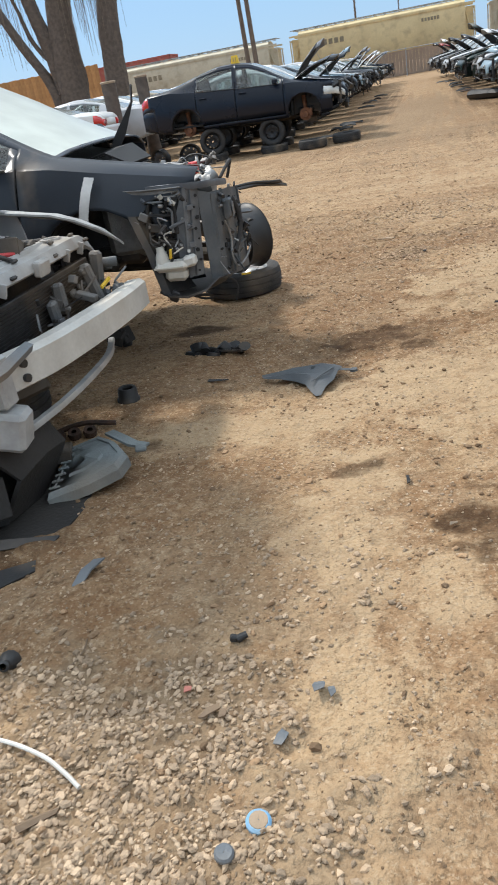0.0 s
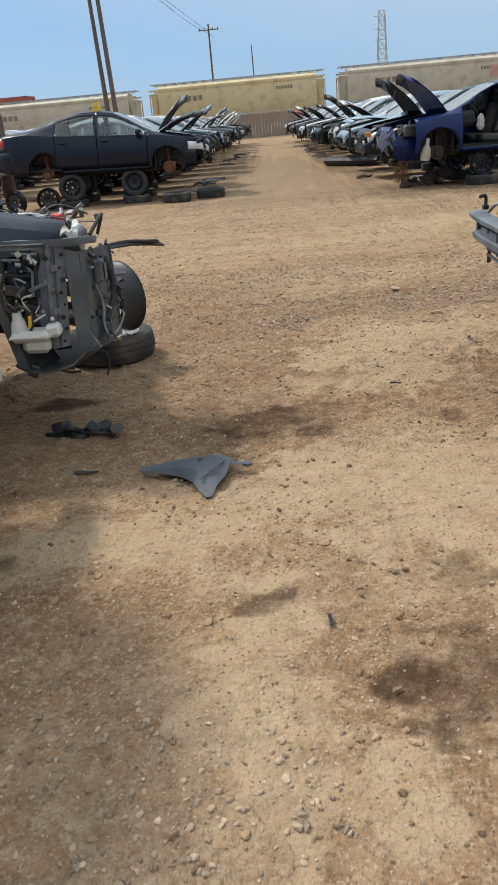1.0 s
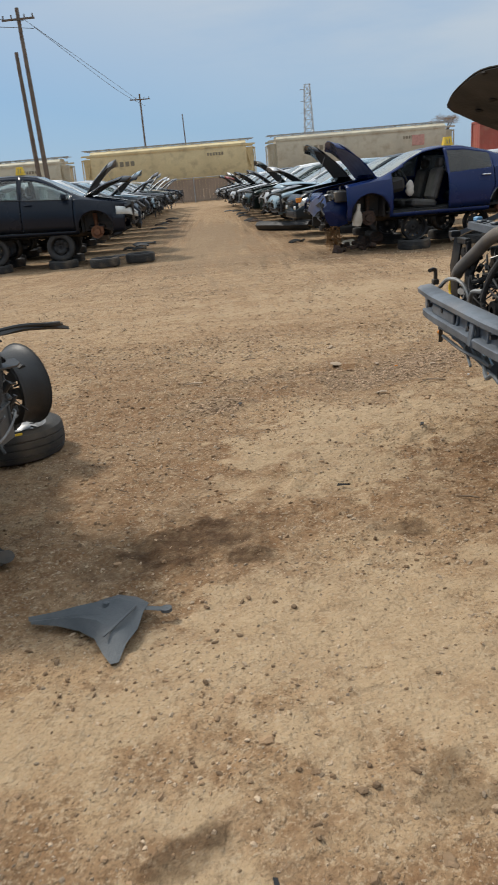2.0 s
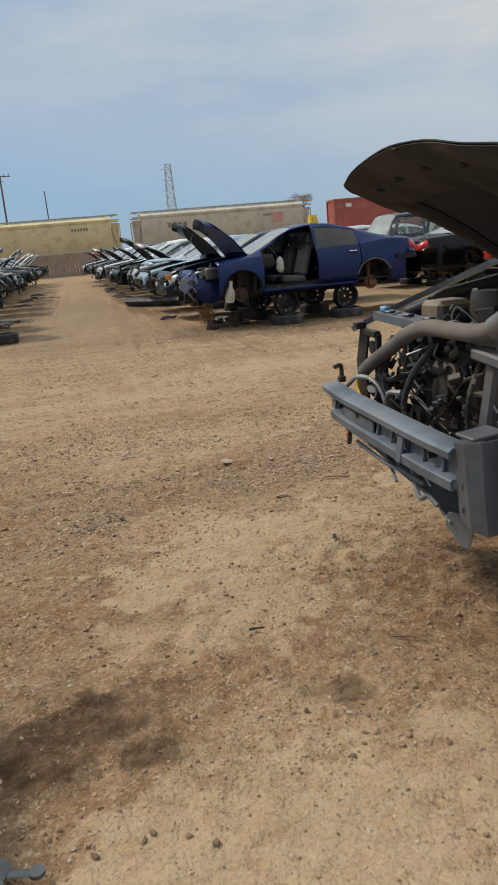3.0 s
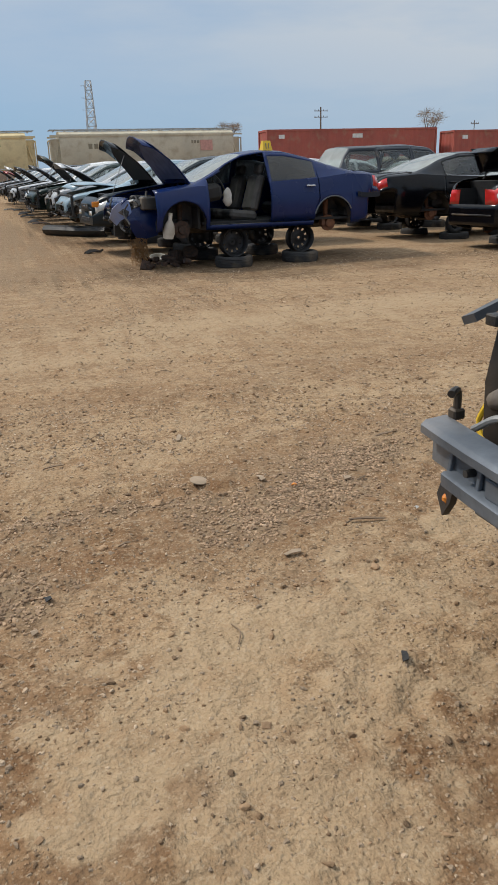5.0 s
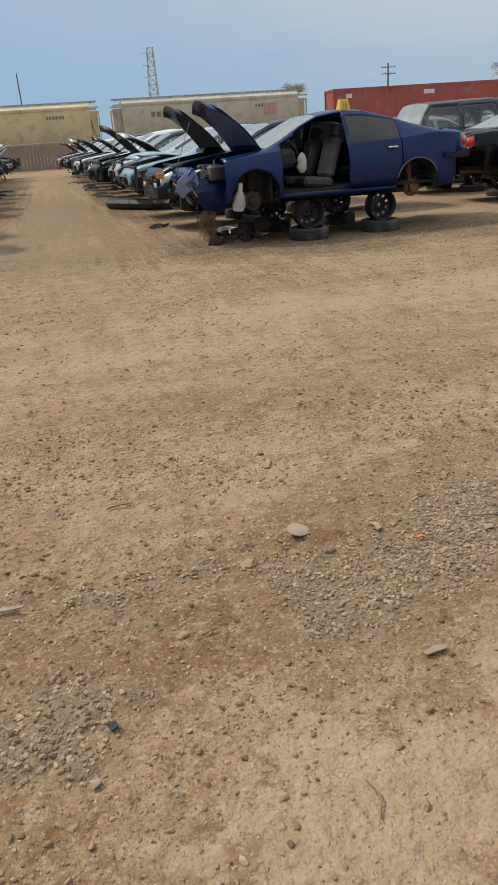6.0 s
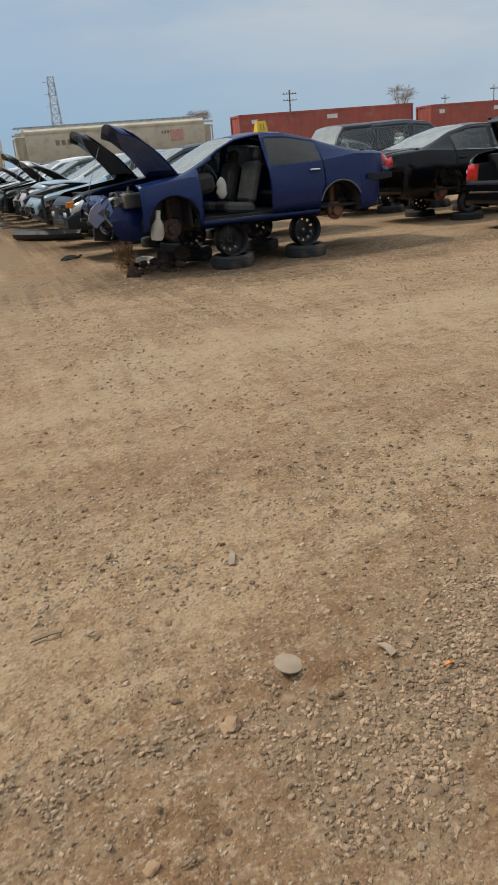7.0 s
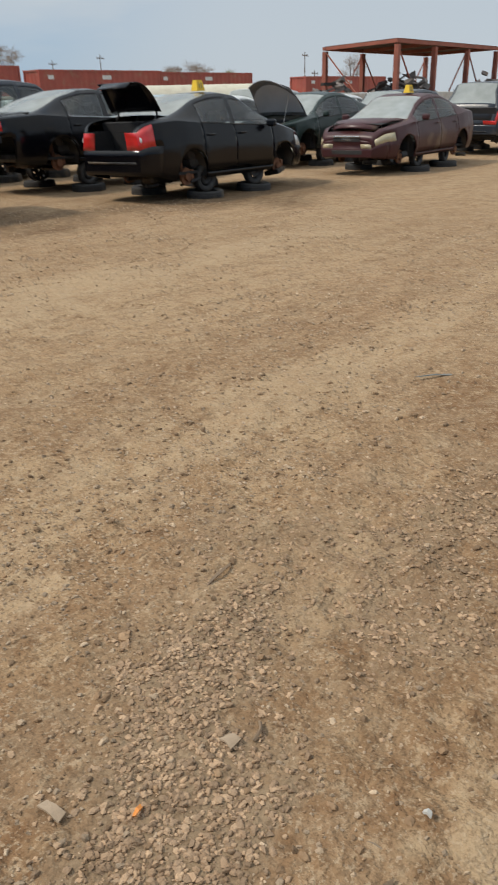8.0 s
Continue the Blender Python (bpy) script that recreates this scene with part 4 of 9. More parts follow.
def junk_engine(parent, x0, x1, hw, z0, z1, seed, dark=False):
    """What fills an open engine bay: block, cover, air box, battery, tower tops, hoses and a radiator frame. x1 is the front."""
    r = random.Random(seed)
    bm = B()
    xm = (x0 + x1) / 2
    bx(bm, (xm, 0.05, z0 + 0.28 * (z1 - z0)), (0.42, 0.62, 0.5 * (z1 - z0)), (0, 0, r.uniform(-4, 4)), 0.03)
    for k in range(7):
        bx(bm, (xm + r.uniform(-.2, .2), r.uniform(-.4, .4), z0 + (z1 - z0) * r.uniform(.3, .72)), (r.uniform(.06, .22), r.uniform(.08, .25), r.uniform(.06, .16)), (r.uniform(-15, 15), r.uniform(-15, 15), r.uniform(0, 60)), 0.012)
    for k in range(4):
        p = Vector((xm + r.uniform(-.2, .25), r.uniform(-.4, .4), z0 + (z1 - z0) * r.uniform(.25, .7)))
        cyl(bm, p, p + Vector((r.uniform(-.1, .1), r.uniform(.08, .2), r.uniform(-.03, .03))), r.uniform(.03, .08), n=12)
    part("engine", bm, "dark_steel" if dark else "alu", parent)
    bm = B()
    bx(bm, (xm - .05, -.48 * hw / .7, z0 + .7 * (z1 - z0)), (.34, .28, .2), (0, 0, 4), 0.03)
    part("air_box", bm, "black", parent)
    part("battery", bx(B(), (xm + .12, .5 * hw / .7, z0 + .66 * (z1 - z0)), (.26, .2, .2), (0, 0, -3), 0.02), "black", parent)
    bm = B()
    for k in range(6):
        a = Vector((xm + r.uniform(-.3, .3), r.uniform(-hw, hw) * .8, z0 + (z1 - z0) * r.uniform(.5, .85)))
        b = Vector((xm + r.uniform(-.3, .3), r.uniform(-hw, hw) * .8, z0 + (z1 - z0) * r.uniform(.5, .85)))
        tube(bm, [a, (a * 2 + b) / 3 + Vector((0, 0, r.uniform(.02, .14))), (a + 2 * b) / 3 + Vector((r.uniform(-.06, .06), 0, r.uniform(0, .12))), b], r.uniform(.009, .026), 7)
    part("hoses", bm, "rubber", parent)
    bm = B()
    for s in (-1, 1):
        bx(bm, (x1 - .04, s * hw * .92, (z0 + z1) / 2), (.05, .07, (z1 - z0) * .95), (0, 0, 0), 0.006)
        cyl(bm, (xm - .12, s * hw * .86, z0 + .2), (xm - .12, s * hw * .86, z1 - .04), .13, .11, 14)
    bx(bm, (x1 - .04, 0, z1 - .03), (.06, hw * 1.9, .045), (0, 4, 0), 0.006)
    bx(bm, (x1 - .05, 0, z0 + .03), (.07, hw * 1.9, .06), (0, 0, 0), 0.006)
    bx(bm, (x1 - .04, .05, (z0 + z1) / 2), (.04, .05, (z1 - z0) * .9), (0, 0, 0), 0.004)
    part("radiator_frame", bm, r.choice(("dark_steel", "black", "dark_steel")), parent)
    if r.random() < .7:
        bm = B()
        bx(bm, (x1 - .10, 0, (z0 + z1) / 2), (.035, hw * 1.6, (z1 - z0) * .75), (0, 0, 0), 0.004)
        part("radiator", bm, "dark_steel", parent)


def seat_part(parent, x, y, z, material="seat"):
    bm = B()
    bx(bm, (x, y, z + .10), (.50, .46, .16), (0, -6, 0), 0.05)
    part("seat_cushion", bm, material, parent)
    bm = B()
    bx(bm, (x - .27, y, z + .44), (.15, .46, .60), (0, -16, 0), 0.05)
    bx(bm, (x - .38, y, z + .82), (.10, .26, .17), (0, -16, 0), 0.035)
    part("seat_back", bm, material, parent)


def build_car(name, m, spec, colour, label, seed=0, missing=(), hood=None, trunk=None, hood_colour=None, pane="pane", windscreen="pane_dusty", rotor=True, engine=True, full_seats=True, group="", cut=0.0, handle=None, trim="black", bare=0.0, liner="dark"):
    """A car body on its own axes: x forward from the middle, z up from where its tyres would stand. missing names parts that are gone;
    hood and trunk are the degrees by which the lids stand open; cut is how much of the nose has been taken off,
    bare how far its left fender is gone."""
    body_paint = PAINT[colour]
    car = thing(name, m, label, "car", group)
    us, grid = shell(spec)
    L, d = spec["L"], spec["doors"]
    xc = L / 2
    J = len(grid[0]) - 1
    zones = {}

    def h_at(u):
        return float(np.interp(u, *spec["top"]) - np.interp(u, *spec["belt"]))

    def zone(u, z, j, s):
        side = "r" if s < 0 else "l"
        if j == 11:                                     # the frame over the side glass
            return "door_f" + side if d[0] + 0.3 < u < d[1] - 0.008 and h_at(u) > 0.3 else "door_r" + side if d[1] + 0.008 < u < d[2] - 0.008 else "body"
        if j >= 12:                                     # bonnet, screens, roof, boot
            if spec["cowl"] - 0.03 < u < spec["cowl"]:
                return "body"
            if 0.10 < u < spec["cowl"] and j >= 13:
                return "hood"
            if spec["cowl"] < u < spec["head"]:
                return "windshield" if j >= 13 else "body"
            if spec["rhead"] < u < spec["deck"]:
                return "rear_window" if j >= 13 else "body"
            if spec["deck"] < u and j >= 13:
                return "trunk_lid"
            return "body"
        if j in (9, 10):                                # side glass
            if d[0] + 0.06 < u < d[1] - 0.05 and u > spec["cowl"] + 0.28:
                return "window_f" + side
            if d[1] + 0.05 < u < d[2] - 0.03:
                return "window_r" + side
            if d[2] + 0.06 < u < spec["rhead"] + (spec["deck"] - spec["rhead"]) * 0.45:
                return "window_q" + side
            if d[0] + 0.008 < u < d[1] - 0.008:
                return "door_f" + side
            if d[1] + 0.008 < u < d[2] - 0.008:
                return "door_r" + side
            return "body"
        if u < 0.34 and j <= 4:
            return "front_bumper"
        if u > L - 0.30 and j <= 4:
            return "rear_bumper"
        if 0.05 < u < 0.46 and j in (5, 6):
            return "headlight_" + side
        if u > L - 0.18 and j in ((5, 6, 7) if spec is COMPACT else (6, 7)):
            return "taillight_" + side
        for e in d:
            if abs(u - e) < 0.008 and 1 <= j <= 8:
                return None
        if d[0] < u < d[2] and j == 1:
            return None
        if j >= 2 and d[0] + 0.008 < u < d[1] - 0.008:
            return "door_f" + side
        if j >= 2 and d[1] + 0.008 < u < d[2] - 0.008:
            return "door_r" + side
        return "body"

    def P(i, j, s):
        y, z = grid[i][j]
        return Vector((xc - us[i], s * y, z))

    for i in range(len(us) - 1):
        um = (us[i] + us[i + 1]) / 2
        if um < cut:
            continue
        for j in range(J):
            for s in (-1,) if um < bare and j < 13 else (-1, 1):
                z = zone(um, (grid[i][j][1] + grid[i][j + 1][1]) / 2, j, s)
                if z is None:
                    continue
                q = [(i, j, s), (i + 1, j, s), (i + 1, j + 1, s), (i, j + 1, s)]
                zones.setdefault(z, []).append(q if s > 0 else q[::-1])
    for i, z in ((0, "front_bumper"), (len(us) - 1, "rear_bumper")):
        if cut and i == 0:
            continue
        for j in range(J):
            if grid[i][j][1] == grid[i][j + 1][1]:
                continue
            for a, b, y in ((1, .58, z), (.58, -.58, z), (-.58, -1, z)):
                if i and j >= (5 if spec is COMPACT else 6):
                    y = "trunk_lid" if a == .58 else "body" if j > 8 else "taillight_l" if a == 1 else "taillight_r"
                if not i and j in (5, 6) and a != .58:
                    y = "headlight_l" if a == 1 else "headlight_r"
                q = [(i, j, a), (i, j + 1, a), (i, j + 1, b), (i, j, b)]
                zones.setdefault(y, []).append(q if i == 0 else q[::-1])
    plain = {"windshield": windscreen, "rear_window": "pane_dusty"}
    hinge_h = Vector((xc - spec["cowl"] + 0.03, 0, grid[[i for i, u in enumerate(us) if u >= spec["cowl"] - 0.03][0]][J][1] - 0.02))
    hinge_t = Vector((xc - spec["deck"] - 0.02, 0, float(np.interp(spec["deck"], *spec["top"])) - 0.02))
    made = {}
    order = sorted(zones, key=lambda z: z.count("_") and not z.startswith("door"))
    for z in order:
        if z in missing or (z.startswith("window") and ("door" + z[6:]) in missing):
            continue
        bm, vs = B(), {}

        def V(key):
            i, j, s = key
            key = (i, j, 0 if grid[i][j][0] == 0 else s)
            if key not in vs:
                p = P(i, j, s)
                if z == "hood" and hood:
                    f = min(1.0, max(0.0, (spec["cowl"] - us[i]) / (spec["cowl"] - 0.10)))
                    side = min(1.0, abs(p.y) / (0.72 * spec["W"]))
                    p = p + Vector((-0.24 * f * f * side ** 2, -0.10 * f * p.y, 0.03 * math.sin(math.pi * f) - 0.07 * f ** 4 - 0.02 * side ** 2))
                    p = hinge_h + Matrix.Rotation(radians(-hood), 3, "Y") @ (p - hinge_h)
                if z == "trunk_lid" and trunk:
                    p = hinge_t + Vector((0, 0, .09)) + Matrix.Rotation(radians(trunk), 3, "Y") @ Vector(((p.x - hinge_t.x) * .84, p.y * .86, (p.z - hinge_t.z) * .62))
                vs[key] = bm.verts.new(p)
            return vs[key]

        for q in zones[z]:
            v = []
            for key in q:
                w = V(key)
                if w not in v:
                    v.append(w)
            if len(v) >= 3:
                try:
                    bm.faces.new(v)
                except ValueError:
                    pass
        base = {"windshield": "windshield", "rear_window": "rear_window", "window": "window", "door": "door", "headlight": "headlight", "taillight": "taillight"}
        nm = next((b for b in base if z.startswith(b)), z)
        material = plain.get(z) or (pane if nm == "window" else "lens" if nm == "headlight" else "red_lens" if nm == "taillight" else PAINT[hood_colour] if z == "hood" and hood_colour else body_paint)
        parent = made.get("door" + z[6:], car) if nm == "window" else car
        ob = part(nm, bm, material, parent, fix=False, angle=28)
        made[z] = ob
        if nm not in ("window", "windshield", "rear_window"):
            solidify(ob, 0.035 if nm == "door" else 0.014)
        if nm in ("window", "windshield", "rear_window"):
            ob.visible_shadow = True
    hw = spec["W"]
    axles = (xc - spec["fo"], xc - spec["fo"] - spec["wb"])
    bm = B()
    bx(bm, ((axles[0] + axles[1]) / 2, 0, spec["sill"] + .05), (spec["wb"] - 2 * spec["R"] - .02, hw * 1.72, .06), bev=.02)
    bx(bm, ((axles[0] + axles[1]) / 2, 0, spec["sill"] - .02), (spec["wb"] + .5, .26, .12), bev=.03)
    for a in axles:
        bx(bm, (a, 0, .34), (.34, hw * 1.3, .10), bev=.03)
        cyl(bm, (a, -hw * .75, .31), (a, hw * .75, .31), .035, n=10)
    bx(bm, (axles[1] - .35, 0, .36), (.5, hw * 1.2, .18), bev=.05)
    cyl(bm, (axles[0] - .3, .15, .2), (axles[1] - .5, .2, .22), .03, n=8)
    rj = random.Random(seed * 13 + 5)
    for k in range(14):                                # arms, pipes, tanks and shields under the floor
        a = axles[k % 2] + rj.uniform(-.5, .5)
        p = Vector((a, rj.uniform(-.8, .8) * hw, rj.uniform(.10, .34)))
        if k % 3:
            bx(bm, p, (rj.uniform(.08, .4), rj.uniform(.06, .3), rj.uniform(.03, .12)), (rj.uniform(-20, 20), rj.uniform(-20, 20), rj.uniform(0, 90)), .012)
        else:
            cyl(bm, p, p + Vector((rj.uniform(-.3, .3), rj.uniform(-.3, .3), rj.uniform(-.08, .08))), rj.uniform(.02, .05), n=8)
    part("underbody", bm, "dark_steel", car)
    for k, a in enumerate(axles):
        for s in (-1, 1):
            bm = B()
            sheet(bm, [[(a + (spec["R"] + .01) * math.cos(t), s * y, .315 + (spec["R"] + .01) * math.sin(t)) for t in np.linspace(-.25, math.pi + .25, 11)] for y in (hw * .93, hw * .5)])
            sheet(bm, [[(a + q * math.cos(t), s * hw * .5, .315 + q * math.sin(t)) for t in np.linspace(-.25, math.pi + .25, 11)] for q in (.06, spec["R"] + .01)])
            part("wheel_liner", bm, "black", car)
            if rotor:
                bm = B()
                cyl(bm, (a, s * hw * .74, .24), (a, s * hw * .78, .24), .135, n=20)
                cyl(bm, (a, s * hw * .78, .24), (a, s * hw * .83, .24), .075, .065, 16)
                bx(bm, (a + .11, s * hw * .76, .27), (.07, .10, .15), bev=.012)
                cyl(bm, (a, s * hw * .66, .24), (a - .03, s * hw * .60, .62), .035, .05, 10)
                part("brake_rotor", bm, "rust", car)
    bm = B()
    zi, x_c, x_d = spec["sill"] + .10, xc - spec["cowl"] - .10, xc - spec["deck"]
    bx(bm, (x_c - .18, 0, .78), (.42, hw * 1.6, .26), (0, 10, 0), .06)
    bx(bm, (x_c + .05, 0, .55), (.04, hw * 1.66, .6))
    part("dashboard", bm, "dark", car)
    bm = B()
    bx(bm, ((x_c + x_d) / 2, 0, zi), (x_c - x_d, hw * 1.66, .04))
    bx(bm, (x_d - .02, 0, .72), (.06, hw * 1.6, .75), (0, -14, 0))
    part("cabin_floor", bm, "dark", car)
    if full_seats:
        for s in (-1, 1):
            seat_part(car, xc - spec["doors"][1] + .36, s * .38, zi)
        bm = B()
        bx(bm, (xc - spec["doors"][2] + .15, 0, zi + .16), (.5, 1.3, .2), (0, -6, 0), .06)
        bx(bm, (xc - spec["doors"][2] - .12, 0, zi + .46), (.16, 1.3, .6), (0, -20, 0), .06)
        part("rear_bench", bm, "seat", car)
        bm = B()
        c = Vector((x_c - .45, .38, .90))
        pts = [c + Matrix.Rotation(radians(-62), 3, "Y") @ Vector((.18 * math.cos(t), .18 * math.sin(t), 0)) for t in np.linspace(0, 2 * math.pi, 17)]
        tube(bm, pts, .016, 6, smooth=False)
        cyl(bm, c, c + Vector((.3, 0, -.12)), .03, n=8)
        part("steering_wheel", bm, "black", car)
    for s, sd in ((-1, "r"), (1, "l")):
        if "mirror" not in missing and "door_f" + sd not in missing:
            bm = B()
            bx(bm, (xc - spec["doors"][0] - .16, s * (hw + .06), .99), (.11, .17, .12), (0, 0, s * -14), .03)
            part("door_mirror", bm, body_paint, made.get("door_f" + sd, car))
        for dk, u in (("door_f", spec["doors"][1] - .17), ("door_r", spec["doors"][2] - .17)):
            if dk + sd in missing or dk + sd not in made:
                continue
            bm = B()
            yy = float(np.interp(u, *spec["wid"])) * .985
            bx(bm, (xc - u, s * (yy + .012), .86), (.17, .03, .028), bev=.008)
            part("door_handle", bm, handle or body_paint, made[dk + sd])
    i0, i1 = [next(i for i, u in enumerate(us) if u >= q) for q in (d[0] + .05, d[2] - .02)]
    for s in (-1, 1):
        if "door_f" + "rl"[s > 0] in missing:
            continue
        bm = B()
        tube(bm, [P(i, 8, s) + Vector((0, s * .004, .006)) for i in range(i0, i1 + 1, 2)], .009, 5, smooth=False)
        part("belt_trim", bm, trim, car)
    if "front_bumper" not in missing and not cut:
        bm = B()
        bx(bm, (xc + .004, 0, .615), (.02, .62, .085), bev=.006)
        bx(bm, (xc - .01, 0, .37), (.03, .72, .09), bev=.01)
        part("grille", bm, "black", car)
        part("grille_bar", bx(B(), (xc + .018, 0, .615), (.014, .22, .03), bev=.004), "chrome", car)
    if "rear_bumper" not in missing:
        bm = B()
        bx(bm, (-xc + .012, 0, .50), (.05, 1.1, .03), (0, 0, 0), .008)
        part("bumper_step", bm, "dark_steel", car)
    if engine and "front_bumper" in missing:           # torn brackets, pipes and wiring at the open nose
        bm = B()
        for k in range(16):
            p = Vector((xc - rj.uniform(.0, .3), rj.uniform(-.75, .75) * hw, rj.uniform(.3, .78)))
            if k % 2:
                bx(bm, p, (rj.uniform(.04, .2), rj.uniform(.05, .25), rj.uniform(.03, .14)), (rj.uniform(-40, 40), rj.uniform(-40, 40), rj.uniform(0, 90)), .01)
            else:
                tube(bm, [p, p + Vector((rj.uniform(0, .1), rj.uniform(-.3, .3), rj.uniform(-.2, .1))), p + Vector((rj.uniform(-.1, .1), rj.uniform(-.4, .4), rj.uniform(-.3, .1)))], rj.uniform(.01, .022), 5, per=3)
        part("torn_bracket", bm, "black", car)["kind"] = "stuff"
    if engine:
        junk_engine(car, xc - spec["cowl"] + .10, xc - (.12 if "front_bumper" in missing else .42), hw * (.82 if "front_bumper" in missing else .74), .36, float(np.interp(.4, *spec["belt"])) + .02, seed, seed % 2 == 0)
    if "hood" in made and hood:
        p = hinge_h + Matrix.Rotation(radians(-hood), 3, "Y") @ (Vector((xc - .55, .5, .80)) - hinge_h)
        bm = B()
        cyl(bm, (xc - .42, .55, .80), p, .006, n=6)
        part("hood_prop", bm, "steel", car)
        bm, rows = B(), []
        for f in np.linspace(.12, .86, 6):            # the dark pad under the bonnet
            u = spec["cowl"] - f * (spec["cowl"] - .10)
            rows.append([hinge_h + Matrix.Rotation(radians(-hood), 3, "Y") @ (Vector((xc - u - .16 * f * f * abs(v) ** 2, v * (.74 - .12 * f) * hw, float(np.interp(u, *spec["top"])) - .045 - .02 * v * v + .03 * math.sin(math.pi * f))) - hinge_h) for v in np.linspace(-1, 1, 7)])
        part("hood_liner", sheet(bm, rows, .008), liner, car)
    if "trunk_lid" in made and trunk:
        bm = B()
        bx(bm, (xc - (spec["deck"] + spec["L"]) / 2 + .06, 0, .68), (spec["L"] - spec["deck"] + .1, hw * 1.25, .56))
        bmesh.ops.delete(bm, geom=[f for f in bm.faces if f.normal.z > .9 or f.normal.x < -.9], context="FACES")
        part("boot_lining", bm, "dark", car)
        for s in (-1, 1):
            part("lid_hinge", tube(B(), [hinge_t + Vector((-.03, s * .50 * hw, -.04)), hinge_t + Vector((.03, s * .50 * hw, .04)), hinge_t + Vector((-.02, s * .50 * hw, .13))], .016, 7), "black", car)
    return car


def roof_number(x, y, z, rz=0.0, roof="a car roof"):
    """A yellow plastic box sign standing on a roof, its digits as dark bars."""
    t = thing("roof_sign", pose(x, y, z, 0, 0, rz) @ Matrix.Diagonal((.62, .8, .82, 1)), "yellow plastic row marker standing on " + roof, "sign", "yellow row markers")
    bm = B()
    sheet(bm, [[(-.145, -.10, 0), (.145, -.10, 0)], [(-.105, -.05, .20), (.105, -.05, .20)], [(-.105, .05, .20), (.105, .05, .20)], [(-.145, .10, 0), (.145, .10, 0)]])
    for s in (-1, 1):
        v = [bm.verts.new(p) for p in ((s * .145, -.10, 0), (s * .145, .10, 0), (s * .105, .05, .20), (s * .105, -.05, .20))]
        bm.faces.new(v)
    bmesh.ops.remove_doubles(bm, verts=bm.verts, dist=1e-4)
    part("box", bm, "yellow", t)
    for s in (-1, 1):
        for k in (-.04, .04):
            bm = B()
            bx(bm, (k, s * .079, .10), (.022, .006, .11), (s * 14, 0, 0))
            part("digit_bar", bm, "mark", t)
    return t


def rim_mesh(bm, r=.20, w=.16, n=30, m=None):
    """A steel wheel: barrel, dished disc with hand holes, hub; its axle along z."""
    m = m or Matrix()
    lathe(bm, [(r + .012, -w / 2), (r, -w / 2 + .008), (r - .018, -w / 4), (r - .022, w / 6), (r - .004, w / 2 - .012), (r + .012, w / 2), (r + .004, w / 2 - .004), (r - .03, w / 6), (r - .026, -w / 4), (r + .004, -w / 2 + .004)], n, m)
    rad, zz = (.022, .055, .075, r * .60, r * .78, r - .026), (w / 2 - .05, w / 2 - .05, w / 2 - .035, w / 2 - .02, w / 2 - .03, w / 2 - .06)
    ring = [[bm.verts.new(m @ Vector((q * math.cos(2 * math.pi * k / n), q * math.sin(2 * math.pi * k / n), z))) for k in range(n)] for q, z in zip(rad, zz)]
    for a in range(5):
        for k in range(n):
            if a == 3 and k % 3 == 1:
                continue
            bm.faces.new((ring[a][k], ring[a][(k + 1) % n], ring[a + 1][(k + 1) % n], ring[a + 1][k]))
    return bm


TYRE = [(.205, -.075), (.235, -.092), (.275, -.095), (.303, -.080), (.312, -.05), (.306, -.047), (.306, -.040), (.314, -.037), (.316, -.004), (.308, -.002), (.308, .004), (.316, .006), (.314, .037), (.306, .040), (.306, .047), (.312, .05), (.303, .080), (.275, .095), (.235, .092), (.205, .075), (.225, 0)]


def tyre_thing(x, y, z, rot=(0, 0, 0), label="worn black tyre lying flat on the dirt", rim="steel", scale=1.0, group="tyres", name="tyre"):
    t = thing(name, pose(x, y, z, *rot) @ Matrix.Scale(scale, 4), label, "tyre", group)
    part("tread", lathe(B(), TYRE, 26, close=True), "rubber", t)
    if rim:
        part("rim", rim_mesh(B()), rim, t)
    return t


STAND = thing("wheel_stand", pose(0, 0, -40), "steel wheel rim stood upright as a car stand", "wheel stand", "rim car stands")
part("rim", rim_mesh(B(), .235, .19, m=pose(0, 0, .247, 90, 0, 0)), "dark_steel", STAND)
FLAT = tyre_thing(0, 0, -40, rim=None)
TOP = thing("wheel_stand", pose(0, 0, -40), "tyred steel wheel stood upright under a car", "wheel stand", "rim car stands")
part("tread", lathe(B(), TYRE, 24, pose(0, 0, .30, 90, 0, 0), close=True), "rubber", TOP)
part("rim", rim_mesh(B(), m=pose(0, 0, .30, 90, 0, 0)), "dark_steel", TOP)


def stands(x, y, rz, spec, lift, seed, tyred=True):
    """Wheels propped under the sills, some on flat tyres."""
    r = random.Random(seed)
    m = pose(x, y, 0, 0, 0, rz)
    h = lift + spec["sill"] - .07
    for sx in (.62, -.72):
        for s in (-1, 1):
            p = m @ Vector((sx + r.uniform(-.1, .1), s * (spec["W"] - .18), 0))
            base = 0.0 if y >= 30 else .15 if h > .42 else .10
            if y < 30:
                copy_thing(FLAT, pose(p.x, p.y, base - .075, r.uniform(-2, 2), r.uniform(-2, 2), r.uniform(0, 90)))
            src = TOP if r.random() < .6 and y < 30 else STAND
            size = max(.42, h - base + .10) / (.60 if src is TOP else .49)
            q = copy_thing(src, pose(p.x, p.y, base, 0, 0, rz + r.uniform(-14, 14)))
            q.scale = (size, size, size)


